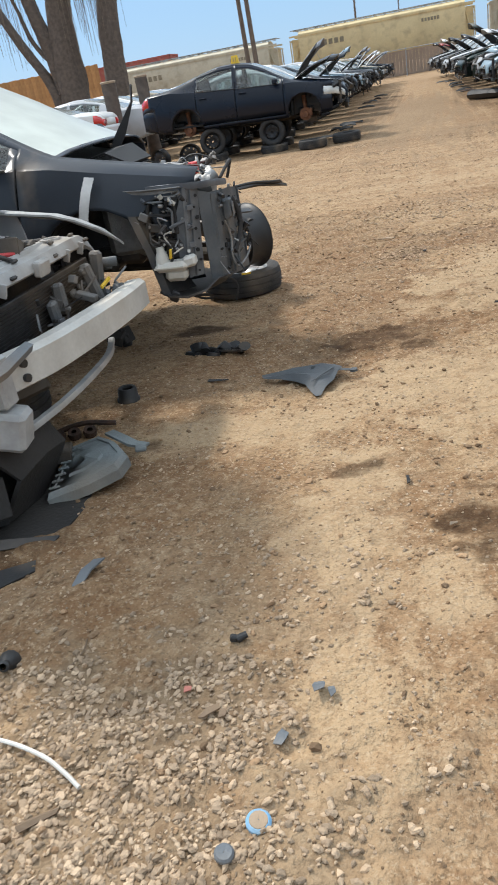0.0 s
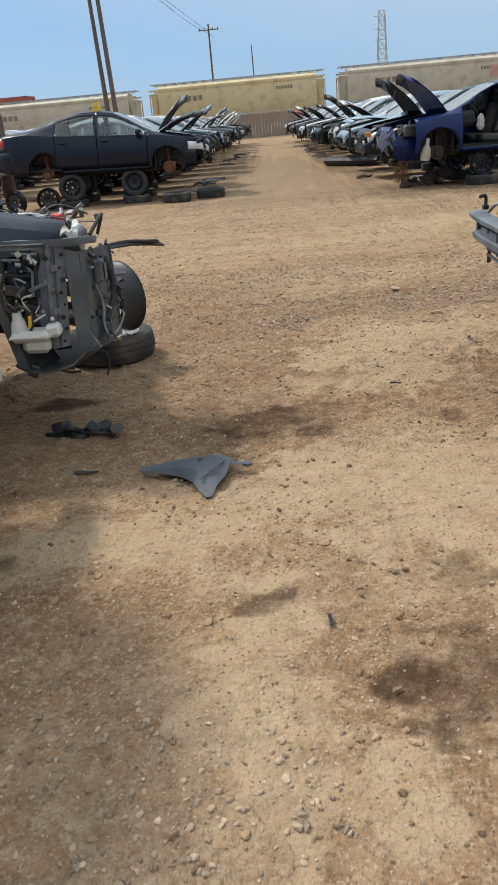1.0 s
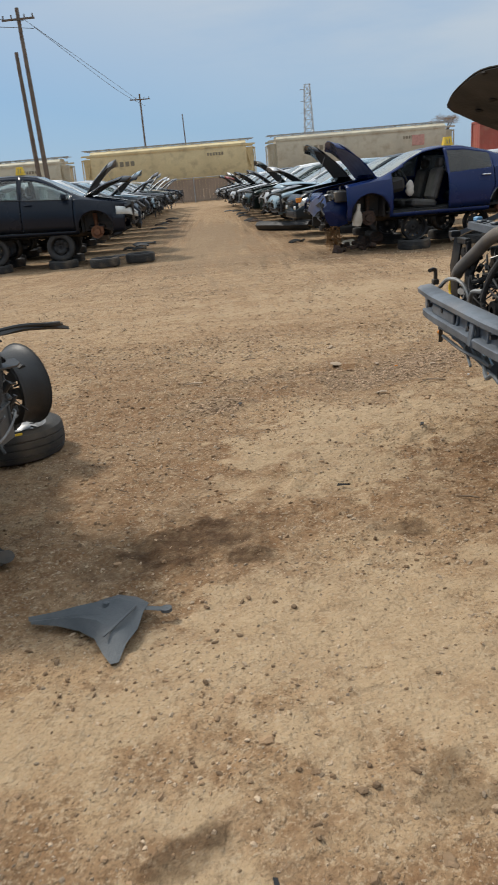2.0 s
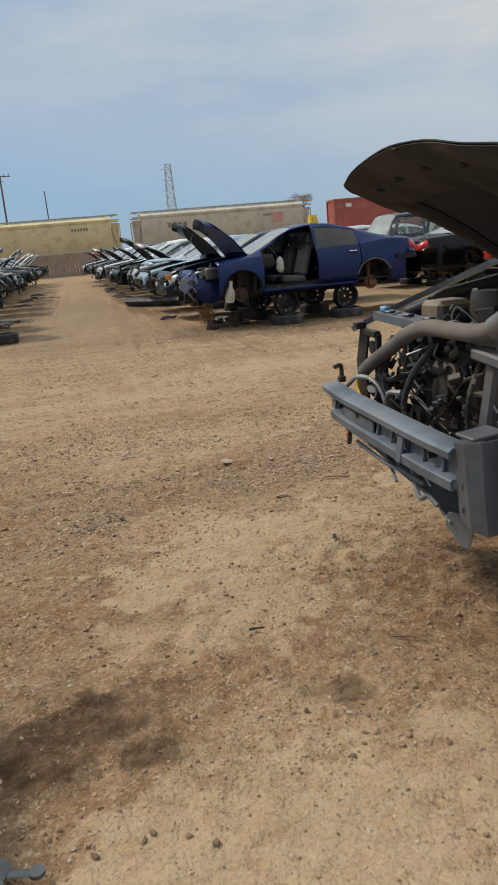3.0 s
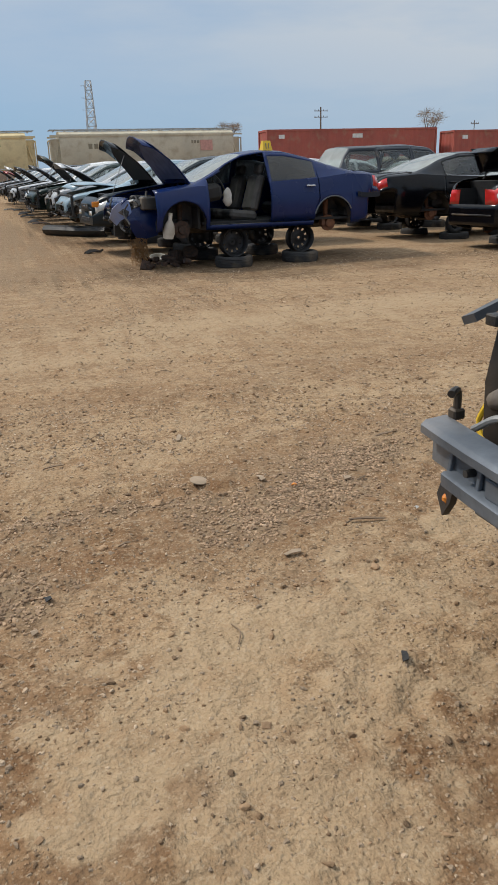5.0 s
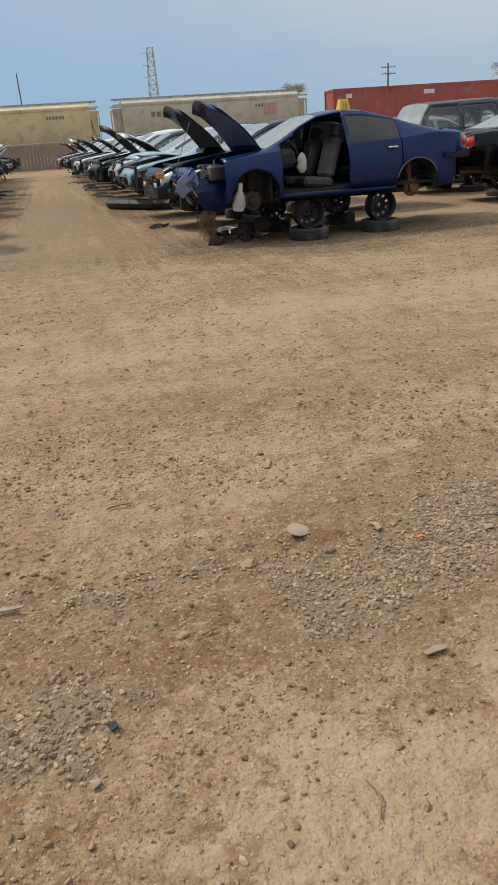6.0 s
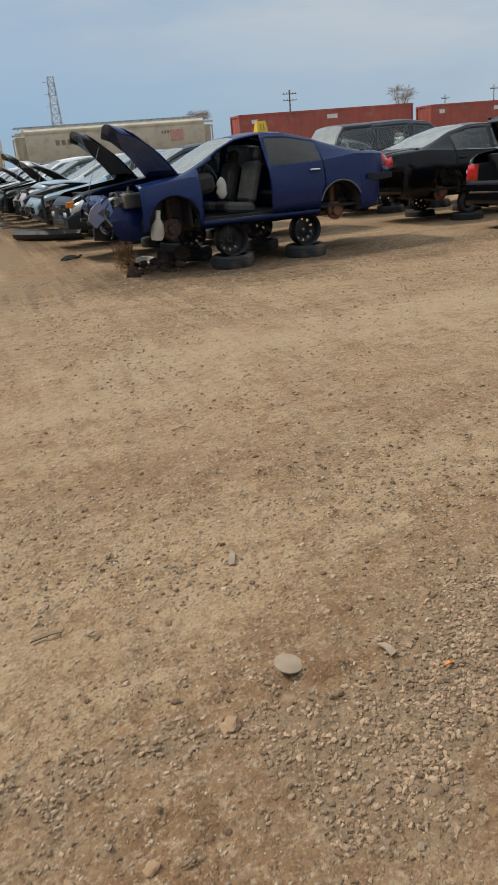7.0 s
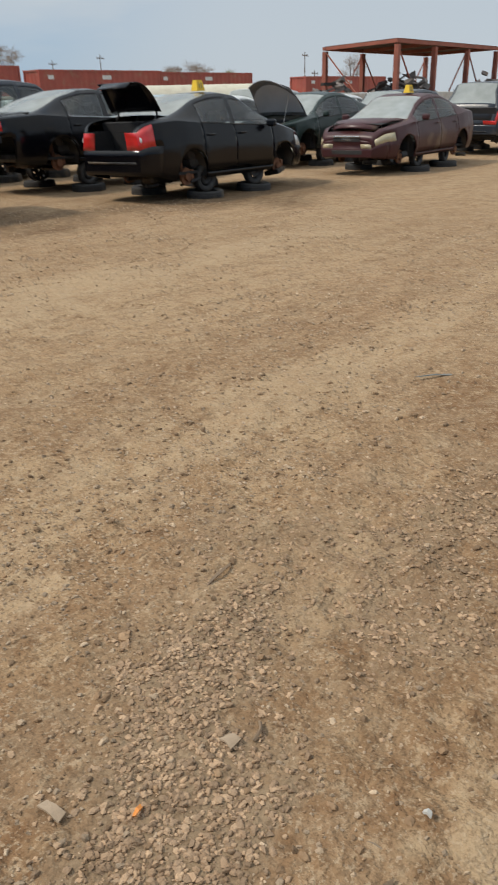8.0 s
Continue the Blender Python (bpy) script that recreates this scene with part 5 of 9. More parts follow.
def stretch(spec, sx, sz=1.0):
    """The same kind of body, longer or shorter, taller or lower."""
    o = dict(spec)
    for k in ("L", "wb", "fo", "cowl", "head", "rhead", "deck", "tail"):
        o[k] = round(spec[k] * sx, 3)
    o["doors"] = tuple(round(d * sx, 3) for d in spec["doors"])
    o["top"], o["belt"] = (spec["top"][0] * sx, spec["top"][1] * sz), (spec["belt"][0] * sx, spec["belt"][1] * sz)
    o["wid"] = (spec["wid"][0] * sx, spec["wid"][1])
    return o


def placed(name, x, y, rz, spec, colour, label, lift=.40, seed=1, nose=0.0, **kw):
    """A stripped car raised on wheel stands, its middle over (x, y), its front turned rz degrees from +x."""
    r = random.Random(seed * 7 + 1)
    c = build_car(name, pose(x, y, lift, r.uniform(-.8, .8), nose + r.uniform(-.6, .6), rz), spec, colour, label, seed, **kw)
    stands(x, y, rz, spec, lift, seed)
    return c


# ---- the block across the lane, right of the aisle: fronts towards -x ----
NOFRONT = ("front_bumper", "headlight_l", "headlight_r")
SK = 5.5                                   # the cars stand a little askew to the aisle
ION = stretch(SEDAN, .975, .985)
# the liner's blue is lightened to carry skylight on the bonnet's underside
blue = placed("blue_sedan", 5.68, 17.60, 180 + SK, ION, "blue", "royal blue stripped sedan, driver's door gone, bonnet up", .36, 3, bare=.50, liner=mat("blue underside with skylight in its colour", (0.050, 0.075, 0.17), .5, 0, (0.035, 0.05, 0.12), 6, 50),
       missing=NOFRONT + ("door_fl", "rear_bumper"), hood=57, pane="pane_dark", handle="chrome", group="stripped cars")
for o in list(blue.children):
    if o.name.startswith(("hood_prop", "radiator_frame")):
        bpy.data.objects.remove(o)
# front rotors get a darker rust, the wheel well's shade put in their colour
for o in blue.children:
    if o.name.startswith("brake_rotor") and sum(v.co.x for v in o.data.vertices) > 0:
        o.data.materials[0] = M["dark_rust"]
bm = B()
tube(bm, [(-1.282 + .372 * math.cos(t), .912, .315 + .372 * math.sin(t)) for t in np.linspace(.25, 2.7, 14)], .014, 6, smooth=False)
part("arch_lip", bm, "grey_steel", blue, "scuffed bare wheel arch lip")
bm = B()
sheet(bm, [[(x, .915 + .010 * math.sin(9 * x), z + .02 * math.sin(7 * x)) for x in np.linspace(-2.2, -1.75, 6)] for z in (.66, .70, .74)], .006)
part("dented_panel", bm, PAINT["navy"], blue, "dented dark blue quarter panel")
roof_number(6.04, 17.42, 1.79, 4, "a blue sedan")
placed("green_sedan", 5.75, 20.35, 180 + SK, LONG, "teal", "dark green sedan, black bonnet up, on wheel stands", .30, 4, hood=56, hood_colour="black", group="stripped cars")
placed("pale_sedan", 5.35, 22.9, 180 + SK, SEDAN, "ltblue", "pale blue sedan with dented bonnet on wheel stands", .30, 5, missing=NOFRONT, hood=14, group="stripped cars")
COLS = ("silver", "green", "white", "charcoal", "silver", "black", "tan", "grey", "white", "red", "silver", "navy")
HOODS = (40, 52, None, 46, None, 50, 44, None, 55, 40, None, 50)
for k in range(12):
    placed("stripped_car", 5.15 - .09 * k + (.15 if k % 3 == 0 else 0), 25.5 + 2.6 * k, 180 + SK + (k % 3 - 1), (SEDAN, LONG, WAGON)[k % 3], COLS[k], "%s stripped car %s on wheel stands" % (COLS[k], "with raised bonnet" if HOODS[k] else "without a bonnet"), .32, 20 + k,
           missing=NOFRONT + (() if HOODS[k] else ("hood",)), hood=HOODS[k], full_seats=False, group="stripped cars")
# tail to tail behind them
placed("black_sedan", 11.55, 19.98, SK, LONG, "black", "black sedan with red tail lamps on wheel stands", .27, 6, trim="chrome", missing=("rear_bumper", "hood"), group="stripped cars", engine=True)
placed("grey_suv", 11.6, 22.9, SK, SUV, "charcoal", "dark grey estate car with roof rails on wheel stands", .28, 7, full_seats=False, group="stripped cars")
for k in range(8):
    w = ("white", "silver", "charcoal", "tan", "grey", "green", "white", "navy")[k]
    placed("stripped_car", 11.4, 25.6 + 2.7 * k, SK, (SEDAN, WAGON, LONG)[k % 3], w, "%s stripped car in the second row" % w, .25, 40 + k, full_seats=False, engine=False, group="stripped cars")
compact = placed("black_compact", 12.0, 17.1, SK, COMPACT, "black", "black compact sedan with its boot lid open", .11, 8, missing=("hood",), trunk=62, group="stripped cars")
roof_number(11.75, 16.9, 1.64, 0, "a black compact")
for side in (-1, 1):
    part("reverse_lamp", lathe(B(), [(.001, .012), (.03, .010), (.042, .004), (.044, 0)], 14, pose(-2.165, side * .63, .83, 0, -90, 0)), "lens", compact, "round clear reversing lamp")
# the next aisle
maroon = placed("maroon_sedan", 17.9, 16.75, 180 + SK, stretch(SEDAN, 1.0, .99), "maroon", "dull maroon sedan with a buckled bonnet and chrome grille", .10, 9, hood=7, group="stripped cars")
aged_lens = mat("yellowed lamp lens", (0.46, 0.40, 0.26), 0.35, 0, (0.36, 0.31, 0.20), 7, 60)
for o in maroon.children:
    if o.name.startswith("headlight"):
        o.data.materials[0] = aged_lens
part("grille_surround", bx(B(), (2.435, 0, .665), (.03, .62, .035), (0, 0, 0), .008), "chrome", maroon, "scuffed chrome grille bar")
roof_number(17.85, 16.6, 1.555, 0, "a maroon sedan")
# silver liner: a paler underside with the skylight on it put into the colour
placed("dark_sedan", 18.3, 19.7, 180 + SK, SEDAN, "green", "dark green sedan with a grey bonnet up", .18, 10, missing=NOFRONT, hood=58, liner=PAINT["silver"], hood_colour="grey", group="stripped cars")
for k in range(7):
    w = ("white", "ltblue", "silver", "grey", "white", "tan", "silver")[k]
    placed("stripped_car", 17.9 + .2 * (k % 2), 22.6 + 2.7 * k, 180 + SK, (SEDAN, WAGON, SUV)[k % 3], w, "%s stripped car across the far aisle" % w.replace("ltblue", "pale blue"), .16, 60 + k, missing=NOFRONT, full_seats=False, engine=False, group="stripped cars")
placed("grey_pickup", 24.4, 17.6, SK, SUV, "charcoal", "dark grey pickup with pale trim in the far row", .12, 11, full_seats=False, group="stripped cars")
for k in range(6):
    w = ("charcoal", "white", "silver", "navy", "tan", "white")[k]
    placed("stripped_car", 24.2, 20.4 + 2.8 * k, SK, (WAGON, SEDAN, SUV)[k % 3], w, "%s stripped car in the far row" % w, .15, 70 + k, full_seats=False, engine=False, group="stripped cars")

# ---- the block left of the aisle: fronts towards +x ----
placed("navy_sedan", -2.52, 19.6, 2, stretch(SEDAN, .985, 1.01), "navy", "dusty dark navy sedan, bonnet up, on wheel stands", .47, 12, nose=1.2, missing=("front_bumper",), hood=34, hood_colour="black", group="stripped cars")
roof_number(-2.60, 19.4, 1.955, 0, "a navy sedan")
LC = ("silver", "white", "charcoal", "ltblue", "silver", "black", "grey", "white", "green", "silver", "tan", "white", "navy", "silver", "grey")
LH = (58, None, 44, 50, None, 40, 52, None, 60, 45, None, 50, 40, None, 48)
for k in range(15):
    placed("stripped_car", -2.95 - (.12 if k % 2 else 0), 22.3 + 2.5 * k, 2 + (k % 3 - 1) * 1.5, (SEDAN, LONG, WAGON)[(k + 1) % 3], LC[k], "%s stripped car %s beside the aisle" % (LC[k].replace("ltblue", "pale blue"), "with raised bonnet" if LH[k] else "without a bonnet"), .38, 90 + k,
           missing=NOFRONT + (() if LH[k] else ("hood",)), hood=LH[k], hood_colour="grey" if k % 4 == 0 else None, full_seats=False, group="stripped cars")
for k, (c, w) in enumerate((("white", "white"), ("silver", "silver"), ("white", "white"), ("tan", "beige"), ("silver", "silver"), ("white", "white"), ("grey", "grey"))):
    placed("stripped_car", -8.65 + .3 * (k % 2), 20.2 + 2.7 * k, 183, (SEDAN, LONG, COMPACT)[k % 3], c, "%s sedan with red tail lamps parked tail on" % w, .40, 110 + k, full_seats=False, engine=False, group="stripped cars")

# ---- fence, trains, containers, poles ----
def chain_fence():
    t = thing("fence", pose(0, 72, 0), "long brown slatted fence along the railway", "fence", kind="structure")
    bm = B()
    x = -60.0
    r = random.Random(5)
    while x < 75:
        bx(bm, (x + .14, 0, 1.0 + r.uniform(-.02, .02)), (.262, .02, 1.86), (0, r.uniform(-.5, .5), 0))
        x += .275
    p = part("slat_screen", bm, "fence", t, smooth=False)
    p["kind"] = "stuff"
    first = None
    for k in range(46):
        if first is None:
            bm = B()
            cyl(bm, (0, 0, 0), (0, 0, 2.12), .045, n=8)
            first = part("post", bm, "galv", t)
            first.location = (-60, -.06, 0)
        else:
            share("post", first, t, pose(-60 + 3 * k, -.06, 0))
    bm = B()
    cyl(bm, (-60, -.05, 2.04), (75, -.05, 2.04), .03, n=8)
    part("top_rail", bm, "galv", t)


def hopper(x0, x1, z0, z1, material, label, ribs=0):
    """A covered hopper wagon: bulging sides, end cage, roof hatches and running boards, bogies."""
    t = thing("hopper_wagon", pose((x0 + x1) / 2, 77.6, 0), label, "rail wagon", "rail wagons")
    hl = (x1 - x0) / 2
    bm = B()
    sec = [(-.9, z0 + .25), (-1.35, z0 + .75), (-1.58, z0 + 1.4), (-1.6, z1 - .7), (-1.45, z1 - .28), (-1.0, z1 - .06), (0, z1), (1.0, z1 - .06), (1.45, z1 - .28), (1.6, z1 - .7), (1.58, z0 + 1.4), (1.35, z0 + .75), (.9, z0 + .25)]
    xs = np.linspace(-hl + .9, hl - .9, 12)
    sheet(bm, [[(x, y, z) for y, z in sec] for x in xs])
    for x in (xs[0], xs[-1]):
        bm.faces.new([bm.verts.new((x, y, z)) for y, z in sec])
    part("body", bm, material, t)
    bm = B()
    bx(bm, (0, -1.60, z1 - .42), (2 * hl - .2, .06, .14))
    bx(bm, (0, 1.60, z1 - .42), (2 * hl - .2, .06, .14))
    bx(bm, (0, -1.5, z0 + .34), (2 * hl - .2, .16, .24))
    bx(bm, (0, 1.5, z0 + .34), (2 * hl - .2, .16, .24))
    part("sill", bm, material, t)
    bm = B()
    bx(bm, (0, -.75, z1 + .10), (2 * hl - .3, .5, .05))
    bx(bm, (0, .75, z1 + .10), (2 * hl - .3, .5, .05))
    for k in range(18):
        x = -hl + .6 + k * (2 * hl - 1.2) / 17
        bx(bm, (x, 0, z1 + .04), (.08, 2.0, .10))
    part("running_board", bm, "galv", t)
    for s in (-1, 1):
        bm = B()
        for y in (-1.35, 1.35):
            bx(bm, (s * (hl - .12), y, (z0 + z1) / 2 - .3), (.10, .10, z1 - z0 - .8))
            cyl(bm, (s * (hl - .12), y, z0 + .4), (s * (hl - 1.0), y * .8, z1 - .5), .05, n=6)
        bx(bm, (s * (hl - .12), 0, z1 - .75), (.10, 2.7, .10))
        bx(bm, (s * (hl - .55), 0, (z0 + z1) / 2 - .2), (.7, 2.2, z1 - z0 - .9))
        for q in range(5):
            bx(bm, (s * (hl - .08), -1.2, z0 + .5 + q * .5), (.04, .4, .04))
        part("end_cage", bm, material, t)
        bm = B()
        bx(bm, (s * (hl - 2.2), 0, .75), (2.2, 2.0, .5), bev=.1)
        for q in (-.85, .85):
            for y in (-.8, .8):
                cyl(bm, (s * (hl - 2.2) + q, y - .06, .46), (s * (hl - 2.2) + q, y + .06, .46), .46, n=16)
        part("bogie", bm, "dark_steel", t)
    bm = B()
    for k in range(3):
        x = -hl * .62 + k * hl * .62
        sheet(bm, [[(x - 1.6, -1.2, z0 + .4), (x + 1.6, -1.2, z0 + .4)], [(x - .4, -.5, .5), (x + .4, -.5, .5)]], .03)
    part("hopper_chute", bm, material, t)
    if ribs:
        bm = B()
        for k in range(ribs):
            bx(bm, (-hl + 1.2 + k * (2 * hl - 2.4) / (ribs - 1), -1.6, (z0 + z1) / 2 + .2), (.10, .08, z1 - z0 - 1.3))
        part("side_rib", bm, material, t)
    bm = B()
    for k in range(6):
        bx(bm, (hl * .45 + k * .26, -1.612, z1 - 1.05), (.18, .012, .26))
    part("lettering", bm, "mark", t)
    bm = B()
    for k in range(4):
        bx(bm, (-hl * .60 + .5 * k, -1.612, z1 - 1.3), (.34, .012, .42))
    part("lettering", bm, "mark", t)
    return t


chain_fence()
hopper(-10.2, 5.9, .9, 5.05, "train", "tan covered hopper wagon with faded lettering on the railway")
hopper(6.9, 24.4, .9, 5.1, "train_grey", "pale grey-tan covered hopper wagon with rust streaks on the railway")
hopper(-27.4, -11.2, .9, 4.75, "train_grey", "tan hopper wagon with a pale top band on the railway")
bm = B()
bx(bm, (20.9, 75.98, 3.75), (1.15, .02, .9))
solid("wagon_mark", bm, "mark_pink", "faded pink stencil panel on the wagon side", "marking")
bm = B()
for k in range(2):
    bx(bm, (-30, 77.6 + (k - .5) * 1.45, .06), (260, .08, .14))
solid("railway_rails", bm, "rust", "rusty railway rails on the far track", "rails", kind="structure", smooth=False)


def container(x, y, rz, length, label, z=0.0, h=2.75, material="container"):
    t = thing("container", pose(x, y, z, 0, 0, rz), label, "container", "red containers")
    bm = B()
    n = int(length / .14)
    for s in (-1, 1):
        pts = [(k * .14 - length / 2 + .06, s * (1.2 + (.03 if k % 4 in (1, 2) else 0))) for k in range(n)]
        sheet(bm, [[(a, b, .16) for a, b in pts], [(a, b, h - .12) for a, b in pts]])
        m = 17
        pts = [(s * (length / 2 - .02 + (.03 if k % 4 in (1, 2) else 0)), -1.18 + k * .1475) for k in range(m)]
        sheet(bm, [[(a, b, .16) for a, b in pts], [(a, b, h - .12) for a, b in pts]])
    part("wall", bm, material, t, smooth=False)
    bm = B()
    bx(bm, (0, 0, h - .05), (length - .1, 2.42, .05))
    part("roof", bm, material, t)
    bm = B()
    for s in (-1, 1):
        for z_ in (.08, h - .07):
            bx(bm, (0, s * 1.2, z_), (length, .10, .15))
            bx(bm, (s * length / 2, 0, z_), (.10, 2.44, .15))
        for q in (-1, 1):
            bx(bm, (s * length / 2, q * 1.18, h / 2), (.14, .14, h))
    part("frame", bm, material, t, smooth=False)
    bm = B()
    bx(bm, (length * .02, -1.245, h - .55), (.9, .012, .32))
    bx(bm, (-length * .42, -1.245, h - .55), (.5, .012, .3))
    part("lettering", bm, "white_mark", t)
    return t


for x, y, rz, n, h, label in ((30.9, 67.0, -3, 15.0, 4.5, "tall faded red corrugated container"), (45.5, 65.0, -3, 12.2, 4.2, "dull red container with a pale logo panel"), (59.0, 66.5, -3, 12.2, 4.2, "dark red corrugated container"),
                              (-28.4, 80.5, 0, 12.2, 5.4, "red container beside the railway"), (76, 62, -8, 12.2, 3.8, "brown-red container beyond the rows")):
    container(x, y, rz, n, label, 0, h)


def utility_pole(x, y, h, label, arms=1, lean=0.0, r=.15, arm=2.2):
    t = thing("utility_pole", pose(x, y, 0, 0, lean, 0), label, "utility pole", "utility poles")
    part("pole", cyl(B(), (0, 0, -.3), (0, 0, h), r, r * .65, 10), "pole", t)
    for k in range(arms):
        bm = B()
        bx(bm, (0, -.12, h - .7 - k * 1.1), (arm, .10, .12))
        for q in (-.45, -.2, .2, .45):
            cyl(bm, (q * arm, -.12, h - .64 - k * 1.1), (q * arm, -.12, h - .42 - k * 1.1), .05, n=6)
        part("crossarm", bm, "pole", t)
    return t


utility_pole(-10.1, 60, 13.6, "tall weathered wooden utility pole", 1, -1.5, .19)
utility_pole(-10.75, 60.4, 11.0, "plain wooden pole beside a taller one", 0, -1.5, .19)
utility_pole(-6.7, 110, 13.2, "wooden utility pole with a crossarm beyond the railway", 1, 0, .16, 2.6)
utility_pole(-1.6, 125, 11.6, "slim wooden utility pole beyond the railway", 0, -1, .12)
utility_pole(64, 150, 12.5, "utility pole with crossarm on the skyline", 2, 0, .2, 2.8)
for x, y, h in ((94.1, 143.6, 9.6), (101.5, 138.4, 10.5), (112.9, 128.9, 8.3), (130, 110.9, 10.2), (131.2, 109.4, 7.0)):
    utility_pole(x, y, h, "distant utility pole on the skyline", 1, 0, .11, 1.8)
bm = B()
for dz, dx in ((0, 0), (.5, .6)):
    tube(bm, [(-10.1 + dx, 60, 12.9 - dz), (-7, 85, 11.5 - dz), (-6.7 + dx, 110, 12.2 - dz)], .02, 4)
    tube(bm, [(-10.1 + dx, 60, 12.8 - dz), (-30, 45, 12.6 - dz), (-55, 30, 14.5 - dz)], .02, 4)
solid("overhead_wires", bm, "black", "sagging overhead wires between poles", "wires")


def lattice_tower(x, y, h, w):
    t = thing("lattice_tower", pose(x, y, 0), "grey steel lattice transmission tower far off", "tower")
    bm = B()
    lv = np.linspace(0, 1, 12)

    def c(k, f):
        q = w * (1 - .55 * f) / 2
        return Vector((q * (1, 1, -1, -1)[k], q * (1, -1, -1, 1)[k], h * f))
    for k in range(4):
        cyl(bm, c(k, 0), c(k, 1), .17, .12, 5)
        for a, b in zip(lv, lv[1:]):
            cyl(bm, c(k, a), c((k + 1) % 4, b), .07, n=4)
            cyl(bm, c((k + 1) % 4, a), c(k, b), .07, n=4)
            cyl(bm, c(k, b), c((k + 1) % 4, b), .07, n=4)
    part("lattice", bm, "galv", t)
    bm = B()
    for f in (.95, .83, .71):
        bx(bm, (-1.9, 0, h * f), (1.7, .2, .16))
    part("crossarm", bm, "galv", t)


lattice_tower(39.4, 300, 32.5, 4.4)


# ---- trees ----
def willow(x, y, stems, veil, seed, label):
    """A bare willow: knotted stems and limbs, thin branches above and long hanging twigs."""
    r = random.Random(seed)
    t = thing("tree", pose(x, y, 0), label, "tree", "bare trees")
    bt, bw = B(), B()

    def grow(p, d, length, rad, depth):
        q = p + d * length
        tube(bt if depth < 2 else bw, [p, (p + q) / 2 + Vector((r.uniform(-.1, .1), r.uniform(-.1, .1), 0)) * length, q], rad, 6 if depth < 2 else 4, rad * .6, 3)
        if depth < 4:
            for k in range(3):
                e = (d + Vector((r.uniform(-.8, .8), r.uniform(-.8, .8), r.uniform(-.2, .3)))).normalized()
                grow(p.lerp(q, r.uniform(.5, 1)), e, length * r.uniform(.55, .8), rad * r.uniform(.45, .6), depth + 1)

    for pts, r0, r1, crown in stems:
        pts = curve_pts([Vector(p) for p in pts], 6)
        n = len(pts)
        rings = []
        for i, p in enumerate(pts):
            f = i / (n - 1)
            rad = (r0 + (r1 - r0) * f) * (1 + .35 * max(0, 1 - p.z / .8))
            rings.append([bt.verts.new(p + Vector((math.cos(a), math.sin(a), 0)) * rad * (1 + .10 * math.sin(5 * a + 1.7 * p.z) + r.uniform(-.05, .05))) for a in np.linspace(0, 2 * math.pi, 15)[:-1]])
        for u, v in zip(rings, rings[1:]):
            for k in range(14):
                bt.faces.new((u[k], u[(k + 1) % 14], v[(k + 1) % 14], v[k]))
        bt.faces.new(rings[-1])
        if crown:
            grow(Vector(pts[-1]), (Vector(pts[-1]) - Vector(pts[-4])).normalized(), 3.0, r1, 0)
    for x0, x1, n in veil:
        for k in range(n):
            p = Vector((r.uniform(x0, x1), r.uniform(-1.5, 1.5), r.uniform(8.5, 11)))
            low, sway = r.uniform(4.0, 6.8), r.uniform(-.35, .35)
            tube(bw, [p, (p.x + sway, p.y, (p.z + low) / 2 + .8), (p.x + sway * 1.3, p.y, low)], .016, 3, .007, 3)
    part("trunk", bt, "bark", t)
    part("crown", bw, "twig", t)
    return t


willow(-16.2, 41, [([(0, 0, -.2), (.05, 0, 2.5), (.15, 0, 4.6), (.35, 0, 7.2), (.9, 0, 11)], .88, .5, True), ([(-.35, -.1, 2.6), (-.55, -.1, 4.4), (-1.15, -.1, 6.8), (-2.0, 0, 10)], .48, .26, True),
                   ([(-.45, -.2, 3.9), (-1.0, -.2, 4.5), (-1.5, -.2, 5.4), (-1.8, -.2, 6.6)], .16, .09, True), ([(-.5, -.3, 1.2), (-1.0, -.3, 3.2), (-2.0, -.3, 5.1), (-3.2, -.2, 7.4), (-4.4, 0, 9.6)], .30, .20, True)],
       ((-3.4, -1.3, 70), (.9, 2.3, 70)), 2, "large bare willow with thick forked limbs and hanging twigs")
willow(-13.7, 41.3, [([(-.2, 0, -.2), (-.1, 0, 3), (.2, 0, 6), (.9, 0, 11)], .64, .44, True)], ((-.9, .6, 25),), 5, "bare willow with one straight thick trunk")


